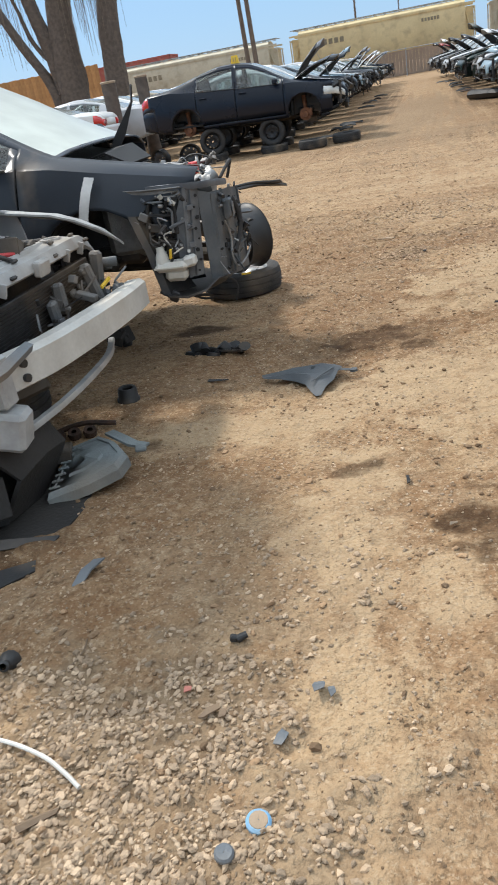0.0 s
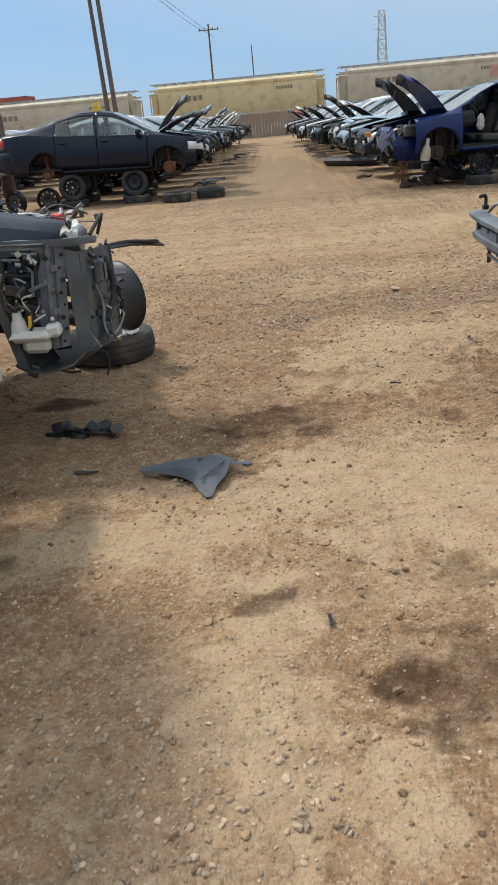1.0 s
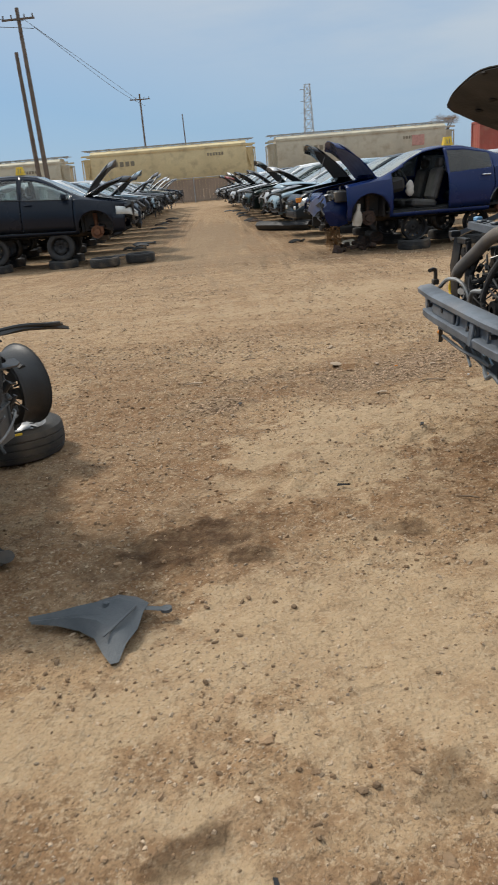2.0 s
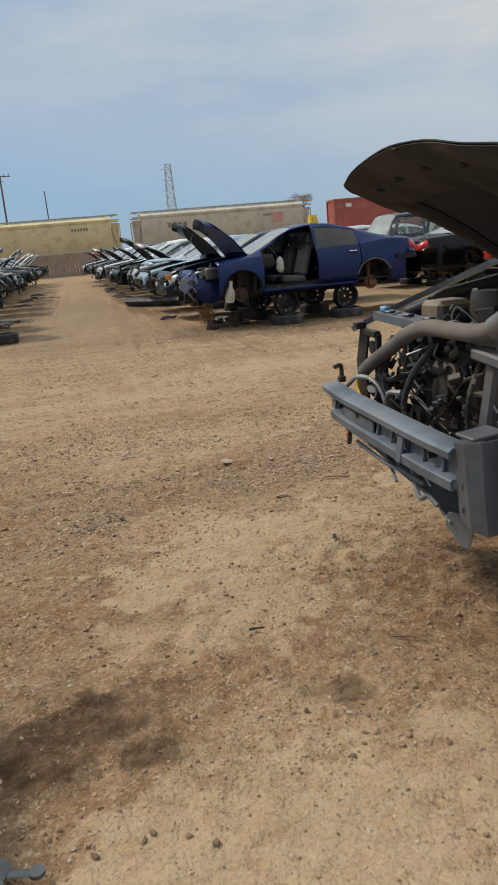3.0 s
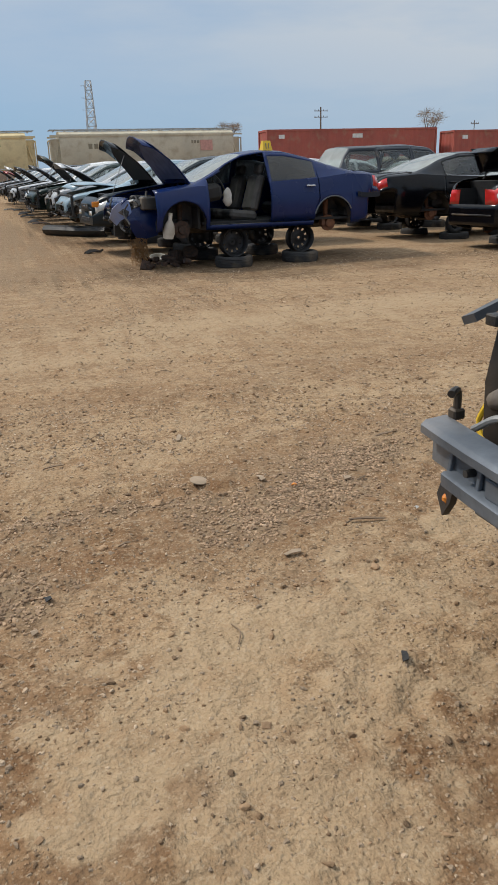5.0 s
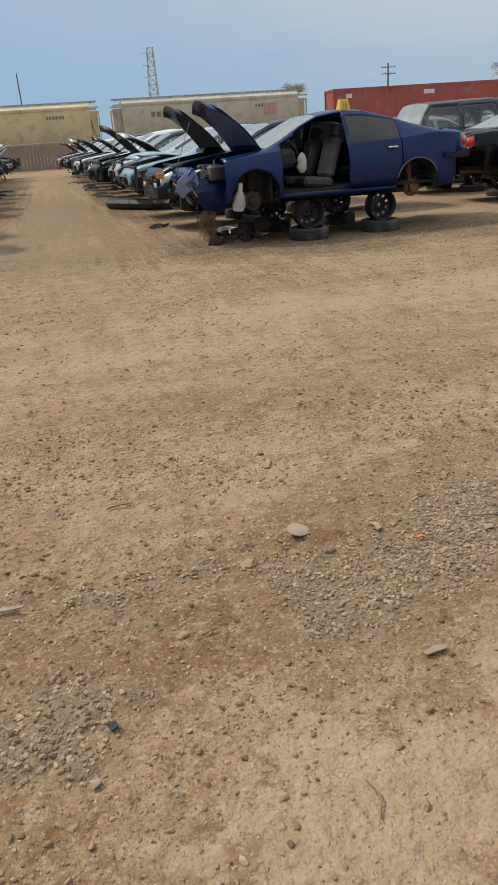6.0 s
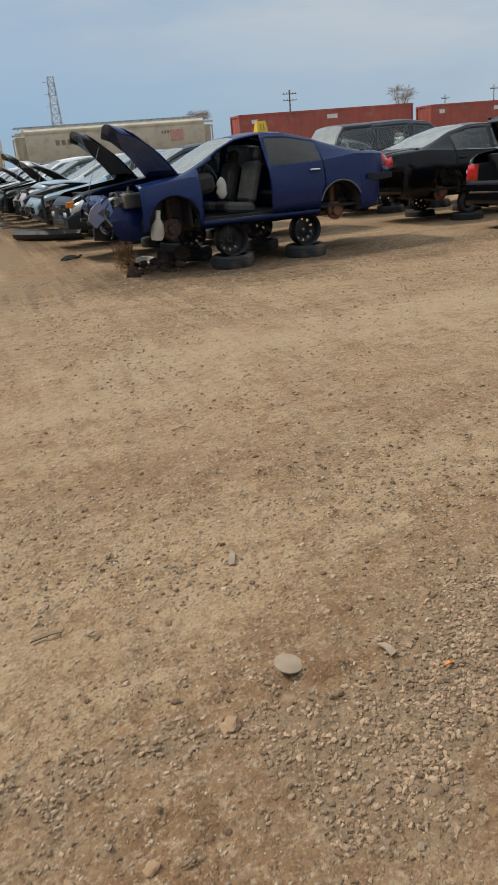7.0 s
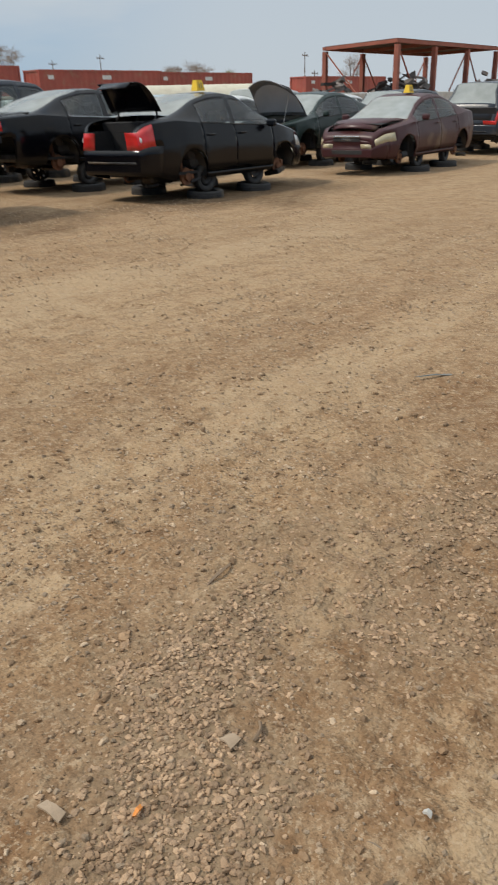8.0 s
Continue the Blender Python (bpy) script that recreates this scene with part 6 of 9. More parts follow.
def crown_tree(x, y, low, high, w, seed, material="twig", label="distant leafless tree with a round hazy crown"):
    """A far tree: a forked trunk and a rounded crown of fine twigs that thin out towards an uneven edge."""
    r = random.Random(seed)
    t = thing("tree", pose(x, y, 0), label, "tree", "skyline trees")
    bt, verts, faces = B(), [], []
    heads = [Vector((r.uniform(-.3, .3) * w, r.uniform(-.2, .2) * w, low + (high - low) * r.uniform(.35, .75))) for _ in range(7)]
    fork = Vector((0, 0, low * .8))
    tube(bt, [(0, 0, -.1), (.1, 0, low * .4), fork], .26, 7, .20, 3)
    for c in heads:
        tube(bt, [fork, fork.lerp(c, .5) + Vector((r.uniform(-.2, .2), 0, .1)), c], .13, 5, .04, 3)
        reach = Vector((w * r.uniform(.20, .30), w * .25, (high - low) * r.uniform(.26, .40)))
        for _ in range(120):
            d = Vector((r.gauss(0, 1), r.gauss(0, 1), r.gauss(.15, 1))).normalized()
            a = c + Vector((d.x * reach.x, d.y * reach.y, d.z * reach.z)) * r.uniform(.0, .6)
            b = a + Vector((d.x * reach.x, d.y * reach.y, d.z * reach.z)) * r.uniform(.25, .6) + Vector((r.gauss(0, .12), 0, r.gauss(.05, .12)))
            o = Vector((-(b - a).z, 0, (b - a).x)).normalized() * r.uniform(.012, .026)
            n = len(verts)
            verts += [a + o, a - o, a + Vector((0, o.length, 0)), b]
            faces += [(n, n + 1, n + 3), (n + 1, n + 2, n + 3), (n + 2, n, n + 3)]
    part("trunk", bt, "bark", t)
    data = bpy.data.meshes.new("crown")
    data.from_pydata([tuple(v) for v in verts], [], faces)
    data.materials.append(M[material])
    ob = new("crown", data)
    ob.parent = t
    return t


for k, (x, y, low, high, w, mm) in enumerate(((73.5, 126, 6.6, 10.7, 8.0, "far_twig"), (90.8, 115, 4.3, 7.1, 6.2, "bud"), (95.5, 111, 4.3, 7.5, 5.2, "far_twig"), (98.2, 108.5, 4.0, 7.9, 7.4, "far_twig"), (102.5, 104.2, 4.0, 6.7, 4.6, "bud"), (115.4, 88.9, 3.5, 8.8, 6.4, "far_twig"), (41.5, 137.7, 7.0, 9.4, 5.6, "far_twig"))):
    crown_tree(x, y, low, high, w, 30 + k, mm, "distant leafless tree with a round hazy crown" if mm == "far_twig" else "distant tree with a crown of yellow-green buds")

# ---- board fence and roofs behind the trees ----
t = thing("board_fence", pose(-30.2, 58, .3), "tall orange-brown board fence behind the trees", "fence", kind="structure")
first = None
for k in range(60):
    if first is None:
        first = part("board", bx(B(), (0, 0, 2.15), (.29, .05, 4.3)), "ply", t, smooth=False)
        first.location = (-9, 0, 0)
    else:
        share("board", first, t, pose(-9 + .3 * k, 0, (k * 7 % 5) * .012 - .02))
# ---- steel canopy, scrap heap and long pale tanks at the far right ----
def canopy():
    t = thing("steel_canopy", pose(49.8, 37.7, 0), "red oxide steel canopy frame over scrap", "canopy")
    ax, ay = Vector((1.0, .05, 0)).normalized(), Vector((.29, .957, 0)).normalized()
    ra, rb2 = math.degrees(math.atan2(ax.y, ax.x)), math.degrees(math.atan2(ay.y, ay.x))
    h, na, la, lb = 4.75, 4, 5.2, 8.2
    cols = {(i, j): ax * (i * la) + ay * (j * lb) for i in range(na) for j in range(2)}
    for p in cols.values():
        part("column", bx(B(), (p.x, p.y, h / 2), (.32, .32, h), (0, 0, ra)), "canopy", t)
    for j in range(2):
        c = (cols[(0, j)] + cols[(na - 1, j)]) / 2
        part("beam", bx(B(), (c.x, c.y, h + .2), (la * (na - 1) + .4, .22, .24), (0, 0, ra)), "canopy", t)
    for i in range(na):
        c = (cols[(i, 0)] + cols[(i, 1)]) / 2
        part("beam", bx(B(), (c.x, c.y, h + .2), (lb - .3, .20, .22), (0, 0, rb2)), "canopy", t)
    for i in range(na - 1):
        for j in range(2):
            a, b = cols[(i, j)], cols[(i + 1, j)]
            s = a if (i + j) % 2 == 0 else b
            e = s + (b - a) * (.5 if s is a else -.5)
            part("brace", cyl(B(), (s.x, s.y, h), (e.x, e.y, h - 2.9), .055, n=6), "canopy", t)
    a, b = cols[(0, 0)], cols[(0, 1)]
    part("brace", cyl(B(), (b.x, b.y, h), tuple(b + (a - b) * .5 + Vector((0, 0, h - 3.0))), .055, n=6), "canopy", t)
    c = (cols[(0, 0)] + cols[(na - 1, 1)]) / 2
    bm = B()
    q = [cols[(0, 0)], cols[(na - 1, 0)], cols[(na - 1, 1)], cols[(0, 1)]]
    sheet(bm, [[tuple(q[0] + Vector((0, 0, h + .36))), tuple(q[1] + Vector((0, 0, h + .36)))], [tuple(q[3] + Vector((0, 0, h + .36))), tuple(q[2] + Vector((0, 0, h + .36)))]], .06)
    part("deck", bm, "dark_rust", t, "dark corrugated roof deck")


canopy()


def scrap_heap(x, y, w, h, seed, label):
    r = random.Random(seed)
    bm = B()
    for k in range(220):
        a, q = r.uniform(0, 2 * math.pi), r.random() ** .6
        px, py = w * q * math.cos(a), w * .45 * q * math.sin(a)
        pz = h * (1 - q) * r.uniform(.5, 1.05)
        bx(bm, (px, py, pz), (r.uniform(.3, 1.3), r.uniform(.2, .8), r.uniform(.03, .25)), (r.uniform(-35, 35), r.uniform(-35, 35), r.uniform(0, 180)))
    ob = solid("scrap_heap", bm, mat("mixed scrap metal", (0.20, 0.17, 0.15), .7, .3, (0.10, 0.08, 0.07), 3, 30, rand=.8, island=True), label, "scrap heap", kind="stuff", m=pose(x, y, 0), smooth=False)
    return ob


scrap_heap(57, 42, 8, 3.6, 3, "heap of crushed car panels under the canopy")
scrap_heap(61, 37.5, 7, 3.3, 4, "heap of mixed rusty scrap beyond the cars")
scrap_heap(52, 37.8, 6, 3.0, 6, "heap of flattened car panels and doors")
scrap_heap(44, 38.5, 5, 2.9, 5, "low heap of scrap and doors")
scrap_heap(69, 37, 7, 3.3, 7, "long heap of rusty scrap metal")
t = thing("flatbed_trailer", pose(51, 35.4, 0, 0, 0, 1), "long low white trailer beyond the cars", "trailer")
part("body", bx(B(), (0, 0, 1.32), (30, 2.4, 1.0), bev=.05), "white_part", t)
part("chassis", bx(B(), (0, 0, .55), (28, 1.4, .25)), "dark_steel", t)
t = thing("storage_tank", pose(44, 50, 0, 0, 0, -35), "long cream tank with rounded top", "tank")
part("body", cyl(B(), (-5, 0, 1.4), (5, 0, 1.4), 1.3, n=28), "cream", t)
part("saddle", bx(B(), (0, 0, .1), (9, 1.6, .4)), "dark_steel", t)


# ---- the three wrecks beside the path ----
def wpart(name, bm, material, parent, label="", **kw):
    """A part given in world coordinates."""
    bmesh.ops.transform(bm, matrix=parent.matrix_basis.inverted(), verts=bm.verts)
    return part(name, bm, material, parent, label, **kw)


def sweep(bm, pts, sec, per=4):
    """A closed section of (x, z) offsets carried along a path that runs mostly along y."""
    ps = curve_pts(pts, per)
    rings = [[bm.verts.new((p.x + a, p.y, p.z + b)) for a, b in sec] for p in ps]
    n = len(sec)
    for a, b in zip(rings, rings[1:]):
        for k in range(n):
            bm.faces.new((a[k], a[(k + 1) % n], b[(k + 1) % n], b[k]))
    bm.faces.new(rings[0][::-1])
    bm.faces.new(rings[-1])
    return bm


def wires(bm, rnd, n, lo, hi, r=(.004, .012), sag=.1):
    for k in range(n):
        a = Vector([rnd.uniform(l, h) for l, h in zip(lo, hi)])
        b = Vector([rnd.uniform(l, h) for l, h in zip(lo, hi)])
        c = (a + b) / 2 + Vector((rnd.uniform(-sag, sag), rnd.uniform(-sag, sag), rnd.uniform(-sag, sag)))
        tube(bm, [a, (a + c) / 2 + Vector((0, 0, rnd.uniform(0, sag))), c, b], rnd.uniform(*r), 6, per=4)
    return bm


def lumps(bm, rnd, n, lo, hi, s=(.03, .12)):
    for k in range(n):
        c = [rnd.uniform(l, h) for l, h in zip(lo, hi)]
        if rnd.random() < .6:
            bx(bm, c, [rnd.uniform(*s) for _ in range(3)], [rnd.uniform(-25, 25) for _ in range(3)], .006)
        else:
            q = Vector(c)
            cyl(bm, q, q + Vector((rnd.uniform(-.1, .1), rnd.uniform(-.1, .1), rnd.uniform(-.05, .08))), rnd.uniform(.02, .05), n=12)
    return bm


GONE = ("front_bumper", "headlight_l", "headlight_r", "hood")
# --- charcoal car, nose towards +x ---
carB = build_car("charcoal_sedan", pose(-1.80, 5.66, .40, 0, 4.0, 2.0), SEDAN, "charcoal", "charcoal stripped sedan with exposed engine bay", 2, windscreen="pane_milky", bare=1.15, missing=GONE, cut=.42, engine=False, group="stripped cars", rotor=False)
rb = random.Random(21)


def bits(parent, rnd, lo, hi, n, size=(.012, .045), materials=("black", "dark_steel", "alu", "steel")):
    """Small brackets, connectors and bolts that fill an engine bay, one mesh a material."""
    for name, material in zip(("connector", "bracket", "fitting", "bolt"), materials):
        bm = B()
        for k in range(n):
            c = Vector([rnd.uniform(a, b) for a, b in zip(lo, hi)])
            if rnd.random() < .55:
                bx(bm, c, [rnd.uniform(*size) for _ in range(3)], [rnd.uniform(-40, 40) for _ in range(3)], .003)
            elif rnd.random() < .6:
                cyl(bm, c, c + Vector([rnd.uniform(-.05, .05) for _ in range(3)]), rnd.uniform(.006, .018), n=8)
            else:
                tube(bm, [c, c + Vector([rnd.uniform(-.06, .06) for _ in range(3)]), c + Vector([rnd.uniform(-.09, .09) for _ in range(3)])], rnd.uniform(.003, .006), 5, per=4)
        wpart(name, bm, material, parent)["kind"] = "stuff"


def pressed_post(p, q, z0, z1, lean=0.0, w=.02):
    """A pressed steel upright between two plan points, with rolled edges and punched holes."""
    bm = B()
    p, q = Vector((*p, 0)), Vector((*q, 0))
    out = (q - p).normalized().cross(Vector((0, 0, 1)))
    cols = ((0, -w), (.04, 0), (.22, .004), (.28, -.008), (.42, -.008), (.48, .004), (.80, .004), (.96, 0), (1, -w))
    rows = []
    for k in range(9):
        z = z0 + (z1 - z0) * k / 8
        sh = Vector((lean * (k / 8 - 1), 0, 0))
        rows.append([p.lerp(q, a) + out * d + sh + Vector((0, 0, z)) for a, d in cols])
    return sheet(bm, rows, .004), p, q, out


bm, p, q, out = pressed_post((.275, 4.775), (.350, 4.845), .54, 1.03, .05)
for k in range(4):
    bx(bm, p.lerp(q, .3) + Vector((-.04 + .012 * k, 0, .62 + .10 * k)) + out * .003, (.04, .012, .03), (0, 0, 44), .003)
wpart("support_post", bm, "post_steel", carB, "grey punched radiator post")
# holes are solid dark discs, the shade inside them given as colour
bm = B()
for k in range(8):
    c = p.lerp(q, .62 + .14 * (k % 2)) + Vector((-.045 + .006 * k, 0, .57 + .058 * k)) + out * .004
    cyl(bm, c - out * .004, c + out * .004, .006 + .003 * (k % 3), n=8)
wpart("punched_hole", bm, "dark", carB)
bm = B()
sheet(bm, [[(.24, 4.79, .60), (.25, 4.785, .78), (.262, 4.78, .93), (.27, 4.775, 1.02)], [(.18, 4.80, .64), (.19, 4.80, .78), (.215, 4.79, .90), (.262, 4.785, 1.0)]], .006)
bx(bm, (.215, 4.775, .845), (.10, .012, .018), (0, -18, 8), .003)
wpart("gusset", bm, "post_steel", carB)
# radiator side: upright ribbed shroud
bm = B()
sheet(bm, [[(.335, 4.85, z) for z in (.50, .62, .76, .90, 1.0)], [(.395, 4.88, z) for z in (.49, .62, .76, .90, .975)], [(.445, 5.15, z) for z in (.47, .62, .76, .90, .955)], [(.435, 5.17, z) for z in (.47, .62, .76, .90, .955)], [(.44, 5.36, z) for z in (.45, .60, .76, .88, .93)], [(.40, 5.47, z) for z in (.45, .60, .76, .86, .915)], [(.34, 5.50, z) for z in (.45, .60, .76, .86, .91)]], .008)
for k in range(5):
    bx(bm, (.445, 5.25, .62 + .052 * k), (.014, .17, .007), (0, 0, -2))
    bx(bm, (.438, 5.03, .56 + .085 * k), (.016, .10, .012), (8 * (k % 2), 0, 6), .003)
for y in (5.00, 5.11, 5.33):
    bx(bm, (.444, y, .72), (.012, .009, .44), (-2, 0, 0), .002)
bx(bm, (.45, 5.02, .86), (.05, .07, .11), (0, 0, 0), .01)
wpart("radiator_shroud", bm, "slate_plastic", carB)
bm, p, q, out = pressed_post((.415, 4.885), (.462, 5.14), .49, .965, .02, .015)
wpart("support_post", bm, "slate_plastic", carB)
# dark discs again in place of shaded holes
bm = B()
for k in range(7):
    c = p.lerp(q, .3 + .4 * (k % 2)) + Vector((-.012, 0, .54 + .062 * k)) + out * .004
    cyl(bm, c - out * .004, c + out * .004, .007 + .004 * (k % 3), n=8)
wpart("punched_hole", bm, "dark", carB)
bm = B()
sheet(bm, [[(.40, 5.20, .80), (.46, 5.22, .795)], [(.41, 5.42, .775), (.49, 5.42, .765)], [(.40, 5.56, .755), (.46, 5.58, .745)], [(.38, 5.66, .75), (.41, 5.69, .745)]], .008)
wpart("fin", bm, "black", carB)
wpart("data_plate", bx(B(), (.482, 5.02, .855), (.004, .05, .07), (0, 0, 4), .001), "grey_plastic", carB)
bm = B()
sweep(bm, [(.10, 4.80, 1.045), (.24, 4.79, 1.04), (.34, 4.84, 1.03), (.385, 5.0, 1.015), (.37, 5.25, .985), (.32, 5.48, .96)], [(-.04, 0), (-.035, .014), (.025, .014), (.03, 0), (.025, -.022), (.019, -.004), (-.03, -.004)])
wpart("radiator_tie_bar", bm, "grey_steel", carB)
bm = B()
sheet(bm, [[(-.06, 4.775, 1.058), (.05, 4.765, 1.05), (.16, 4.765, 1.045), (.27, 4.775, 1.04)], [(-.05, 4.80, 1.052), (.05, 4.80, 1.038), (.16, 4.80, 1.03), (.27, 4.81, 1.025)], [(-.02, 4.80, 1.03), (.05, 4.80, 1.018), (.16, 4.80, 1.012), (.26, 4.81, 1.01)]], .005)
wpart("lamp_rail", bm, "alu", carB)
# headlamp housing: an open black box behind the missing lamp
bm = B()
sheet(bm, [[(.03, 4.79, .98), (.11, 4.785, 1.0), (.20, 4.785, .99)], [(.04, 4.90, .97), (.11, 4.92, .99), (.20, 4.92, .98)], [(.05, 4.93, .80), (.11, 4.95, .80), (.20, 4.95, .80)], [(.06, 4.83, .76), (.12, 4.83, .75), (.19, 4.84, .75)]], .01)
bx(bm, (.035, 4.82, .87), (.02, .05, .20), (0, 12, 0), .005)
bx(bm, (.205, 4.81, .89), (.022, .05, .20), (0, 4, 0), .005)
bx(bm, (.12, 4.80, .90), (.16, .016, .016), (0, 6, 0), .003)
bx(bm, (.09, 4.80, .83), (.10, .02, .05), (0, 10, 4), .006)
bx(bm, (.16, 4.84, .70), (.12, .06, .10), (0, 14, 0), .012)
lathe(bm, [(.02, 0), (.045, .006), (.05, .03), (.03, .035)], 14, pose(.12, 4.90, .88, 90, 0, 0))
wpart("headlamp_bracket", bm, "black", carB)
bm = B()
bx(bm, (.03, 4.765, .905), (.05, .012, .045), (0, 30, 0), .004)
bx(bm, (-.02, 4.765, .875), (.035, .012, .03), (0, 30, 0), .004)
bx(bm, (.11, 4.775, .975), (.09, .012, .012), (0, 4, 0), .003)
bx(bm, (.19, 4.775, .86), (.012, .012, .12), (0, 8, 0), .003)
wpart("bracket", bm, "grey_plastic", carB)["kind"] = "stuff"
bm = B()
bx(bm, (.145, 4.755, .625), (.19, .12, .055), (0, 2, 6), .022)
bx(bm, (.16, 4.775, .575), (.13, .11, .075), (0, 4, 6), .022)
lathe(bm, [(.001, .10), (.022, .10), (.024, .07), (.034, .05), (.042, 0)], 14, pose(.095, 4.745, .64))
bx(bm, (.25, 4.765, .64), (.075, .08, .06), (0, -6, 6), .014)
bx(bm, (.13, 4.695, .625), (.15, .008, .012), (0, 2, 6), .002)
wpart("washer_bottle", bm, "white_plastic", carB, "white plastic washer bottle")
bm = B()
tube(bm, [(.095, 4.74, .74), (.13, 4.72, .77), (.165, 4.72, .74), (.17, 4.72, .68), (.15, 4.73, .65)], .007, 6)
tube(bm, [(.10, 4.74, .73), (.06, 4.73, .76), (.05, 4.76, .82)], .005, 6)
wpart("filler_hose", bm, "black", carB)
wpart("clip", bx(B(), (.165, 4.705, .70), (.012, .022, .055), (10, 12, 0), .003), "yellow", carB, "yellow wire clip")
bm = B()
sheet(bm, [[(-.06, 4.765, .92), (-.03, 4.75, .83), (.01, 4.735, .72), (.045, 4.72, .58), (.07, 4.71, .48)], [(-.02, 4.77, .915), (.01, 4.76, .83), (.05, 4.745, .71), (.085, 4.73, .57), (.11, 4.72, .47)], [(.02, 4.95, .88), (.06, 4.95, .78), (.10, 4.95, .66), (.15, 4.94, .53), (.20, 4.93, .45)]], .006)
wpart("arch_lip", bm, "black", carB)
bm = B()
sheet(bm, [[(.05, 4.72, .495), (.12, 4.68, .47), (.22, 4.69, .455), (.32, 4.73, .475), (.38, 4.80, .52)], [(.05, 5.0, .48), (.14, 5.0, .45), (.25, 5.0, .435), (.36, 5.0, .455), (.42, 5.0, .50)], [(.05, 5.45, .47), (.15, 5.45, .43), (.27, 5.45, .42), (.37, 5.42, .44), (.41, 5.38, .48)]], .010)
bx(bm, (.13, 4.74, .455), (.05, .05, .06), (0, 30, 10), .006)
wpart("splash_tray", bm, "black", carB)
bm = B()
tube(bm, [(.435, 4.97, .80), (.452, 4.985, .70), (.445, 4.97, .60), (.46, 5.0, .53), (.475, 5.16, .535), (.47, 5.32, .565), (.45, 5.38, .57)], .006, 7)
wpart("coolant_pipe", bm, "alu", carB)
bm = B()
tube(bm, [(.452, 5.13, .90), (.475, 5.16, .80), (.47, 5.14, .70), (.44, 5.06, .60)], .016, 9)
tube(bm, [(.36, 5.30, 1.0), (.40, 5.42, 1.075), (.38, 5.52, 1.06), (.34, 5.55, .97)], .010, 8)
tube(bm, [(.33, 4.9, .47), (.40, 5.0, .46), (.425, 5.04, .40), (.40, 5.05, .31)], .006, 6)
tube(bm, [(.12, 4.90, .44), (.20, 5.0, .36), (.26, 5.05, .34)], .008, 6)
tube(bm, [(.0, 4.90, .46), (.12, 4.96, .40), (.24, 5.02, .37)], .010, 6)
wires(bm, rb, 10, (.0, 4.80, .60), (.25, 4.92, .98), (.003, .007), .05)
wpart("hose", bm, "rubber", carB)["kind"] = "stuff"
bits(carB, rb, (.02, 4.79, .62), (.26, 4.90, .99), 9, (.01, .035), ("black", "grey_steel", "alu", "dark_steel"))
bits(carB, rb, (.03, 4.77, .62), (.26, 4.80, 1.0), 10, (.006, .020), ("alu", "steel", "black", "white_plastic"))
bits(carB, rb, (.38, 4.84, .52), (.455, 5.4, .98), 9, (.006, .022), ("alu", "black", "steel", "dark"))
bits(carB, rb, (.40, 4.95, .55), (.455, 5.45, .95), 8, (.01, .03), ("black", "dark_steel", "grey_plastic", "black"))
bm = B()
sheet(bm, [[(.40, 5.50, .905), (.40, 5.55, .895)], [(.47, 5.68, .895), (.48, 5.72, .88)], [(.55, 5.84, .87), (.56, 5.89, .85)], [(.62, 5.93, .845), (.635, 5.97, .83)]], .016)
tube(bm, [(.36, 5.46, .91), (.47, 5.68, .90), (.58, 5.87, .865), (.61, 5.93, .85)], .009, 6)
bx(bm, (.575, 5.86, .868), (.10, .03, .018), (0, 6, 52), .004)
wpart("loose_trim", bm, "black", carB)
bm = B()
bx(bm, (-.18, 5.50, .80), (.42, .80, .35), (0, 0, 3), .05)
for k in range(4):
    tube(bm, [(-.27, 5.22 + .15 * k, 1.00), (-.14, 5.22 + .15 * k, 1.075), (.02, 5.25 + .14 * k, 1.06), (.09, 5.25 + .14 * k, .96)], .024, 10)
    cyl(bm, (-.20, 5.22 + .15 * k, 1.04), (-.20, 5.22 + .15 * k, 1.085), .022, .018, 10)
cyl(bm, (.13, 5.50, .95), (.26, 5.50, .95), .07, n=16)
bx(bm, (.10, 5.30, 1.01), (.16, .22, .05), (6, 4, 12), .015)
lumps(bm, rb, 16, (-.35, 5.05, .95), (.22, 5.8, 1.06), (.04, .10))
wpart("engine", bm, "alu", carB, "grimy cast aluminium engine")
bits(carB, rb, (-.55, 4.95, 1.0), (.28, 5.9, 1.10), 26, (.012, .05), ("black", "dark_steel", "alu", "steel"))
bm = B()
bx(bm, (-.62, 5.6, 1.14), (.22, 1.25, .07), (0, 8, 0), .02)
sheet(bm, [[(-.85, 5.05, 1.19), (-.78, 5.30, 1.20), (-.72, 5.55, 1.20)], [(-.66, 5.02, 1.20), (-.58, 5.28, 1.225), (-.54, 5.5, 1.215)], [(-.48, 5.10, 1.14), (-.42, 5.3, 1.17), (-.40, 5.5, 1.16)]], .012)
sheet(bm, [[(-.60, 5.55, 1.20), (-.50, 5.9, 1.24)], [(-.44, 5.55, 1.23), (-.36, 5.88, 1.25)], [(-.30, 5.6, 1.14), (-.24, 5.86, 1.15)]], .012)
sheet(bm, [[(-.56, 5.90, 1.20), (-.49, 5.91, 1.20)], [(-.47, 5.90, 1.32), (-.40, 5.91, 1.31)], [(-.37, 5.90, 1.44), (-.34, 5.91, 1.43)], [(-.32, 5.90, 1.50), (-.31, 5.91, 1.50)], [(-.30, 5.90, 1.60), (-.295, 5.91, 1.60)]], .012)
wpart("cowl_panel", bm, "black", carB)
bm = B()
tube(bm, [(-.95, 4.95, 1.20), (-.70, 4.92, 1.19), (-.45, 5.0, 1.165), (-.25, 5.15, 1.13)], .012, 6)
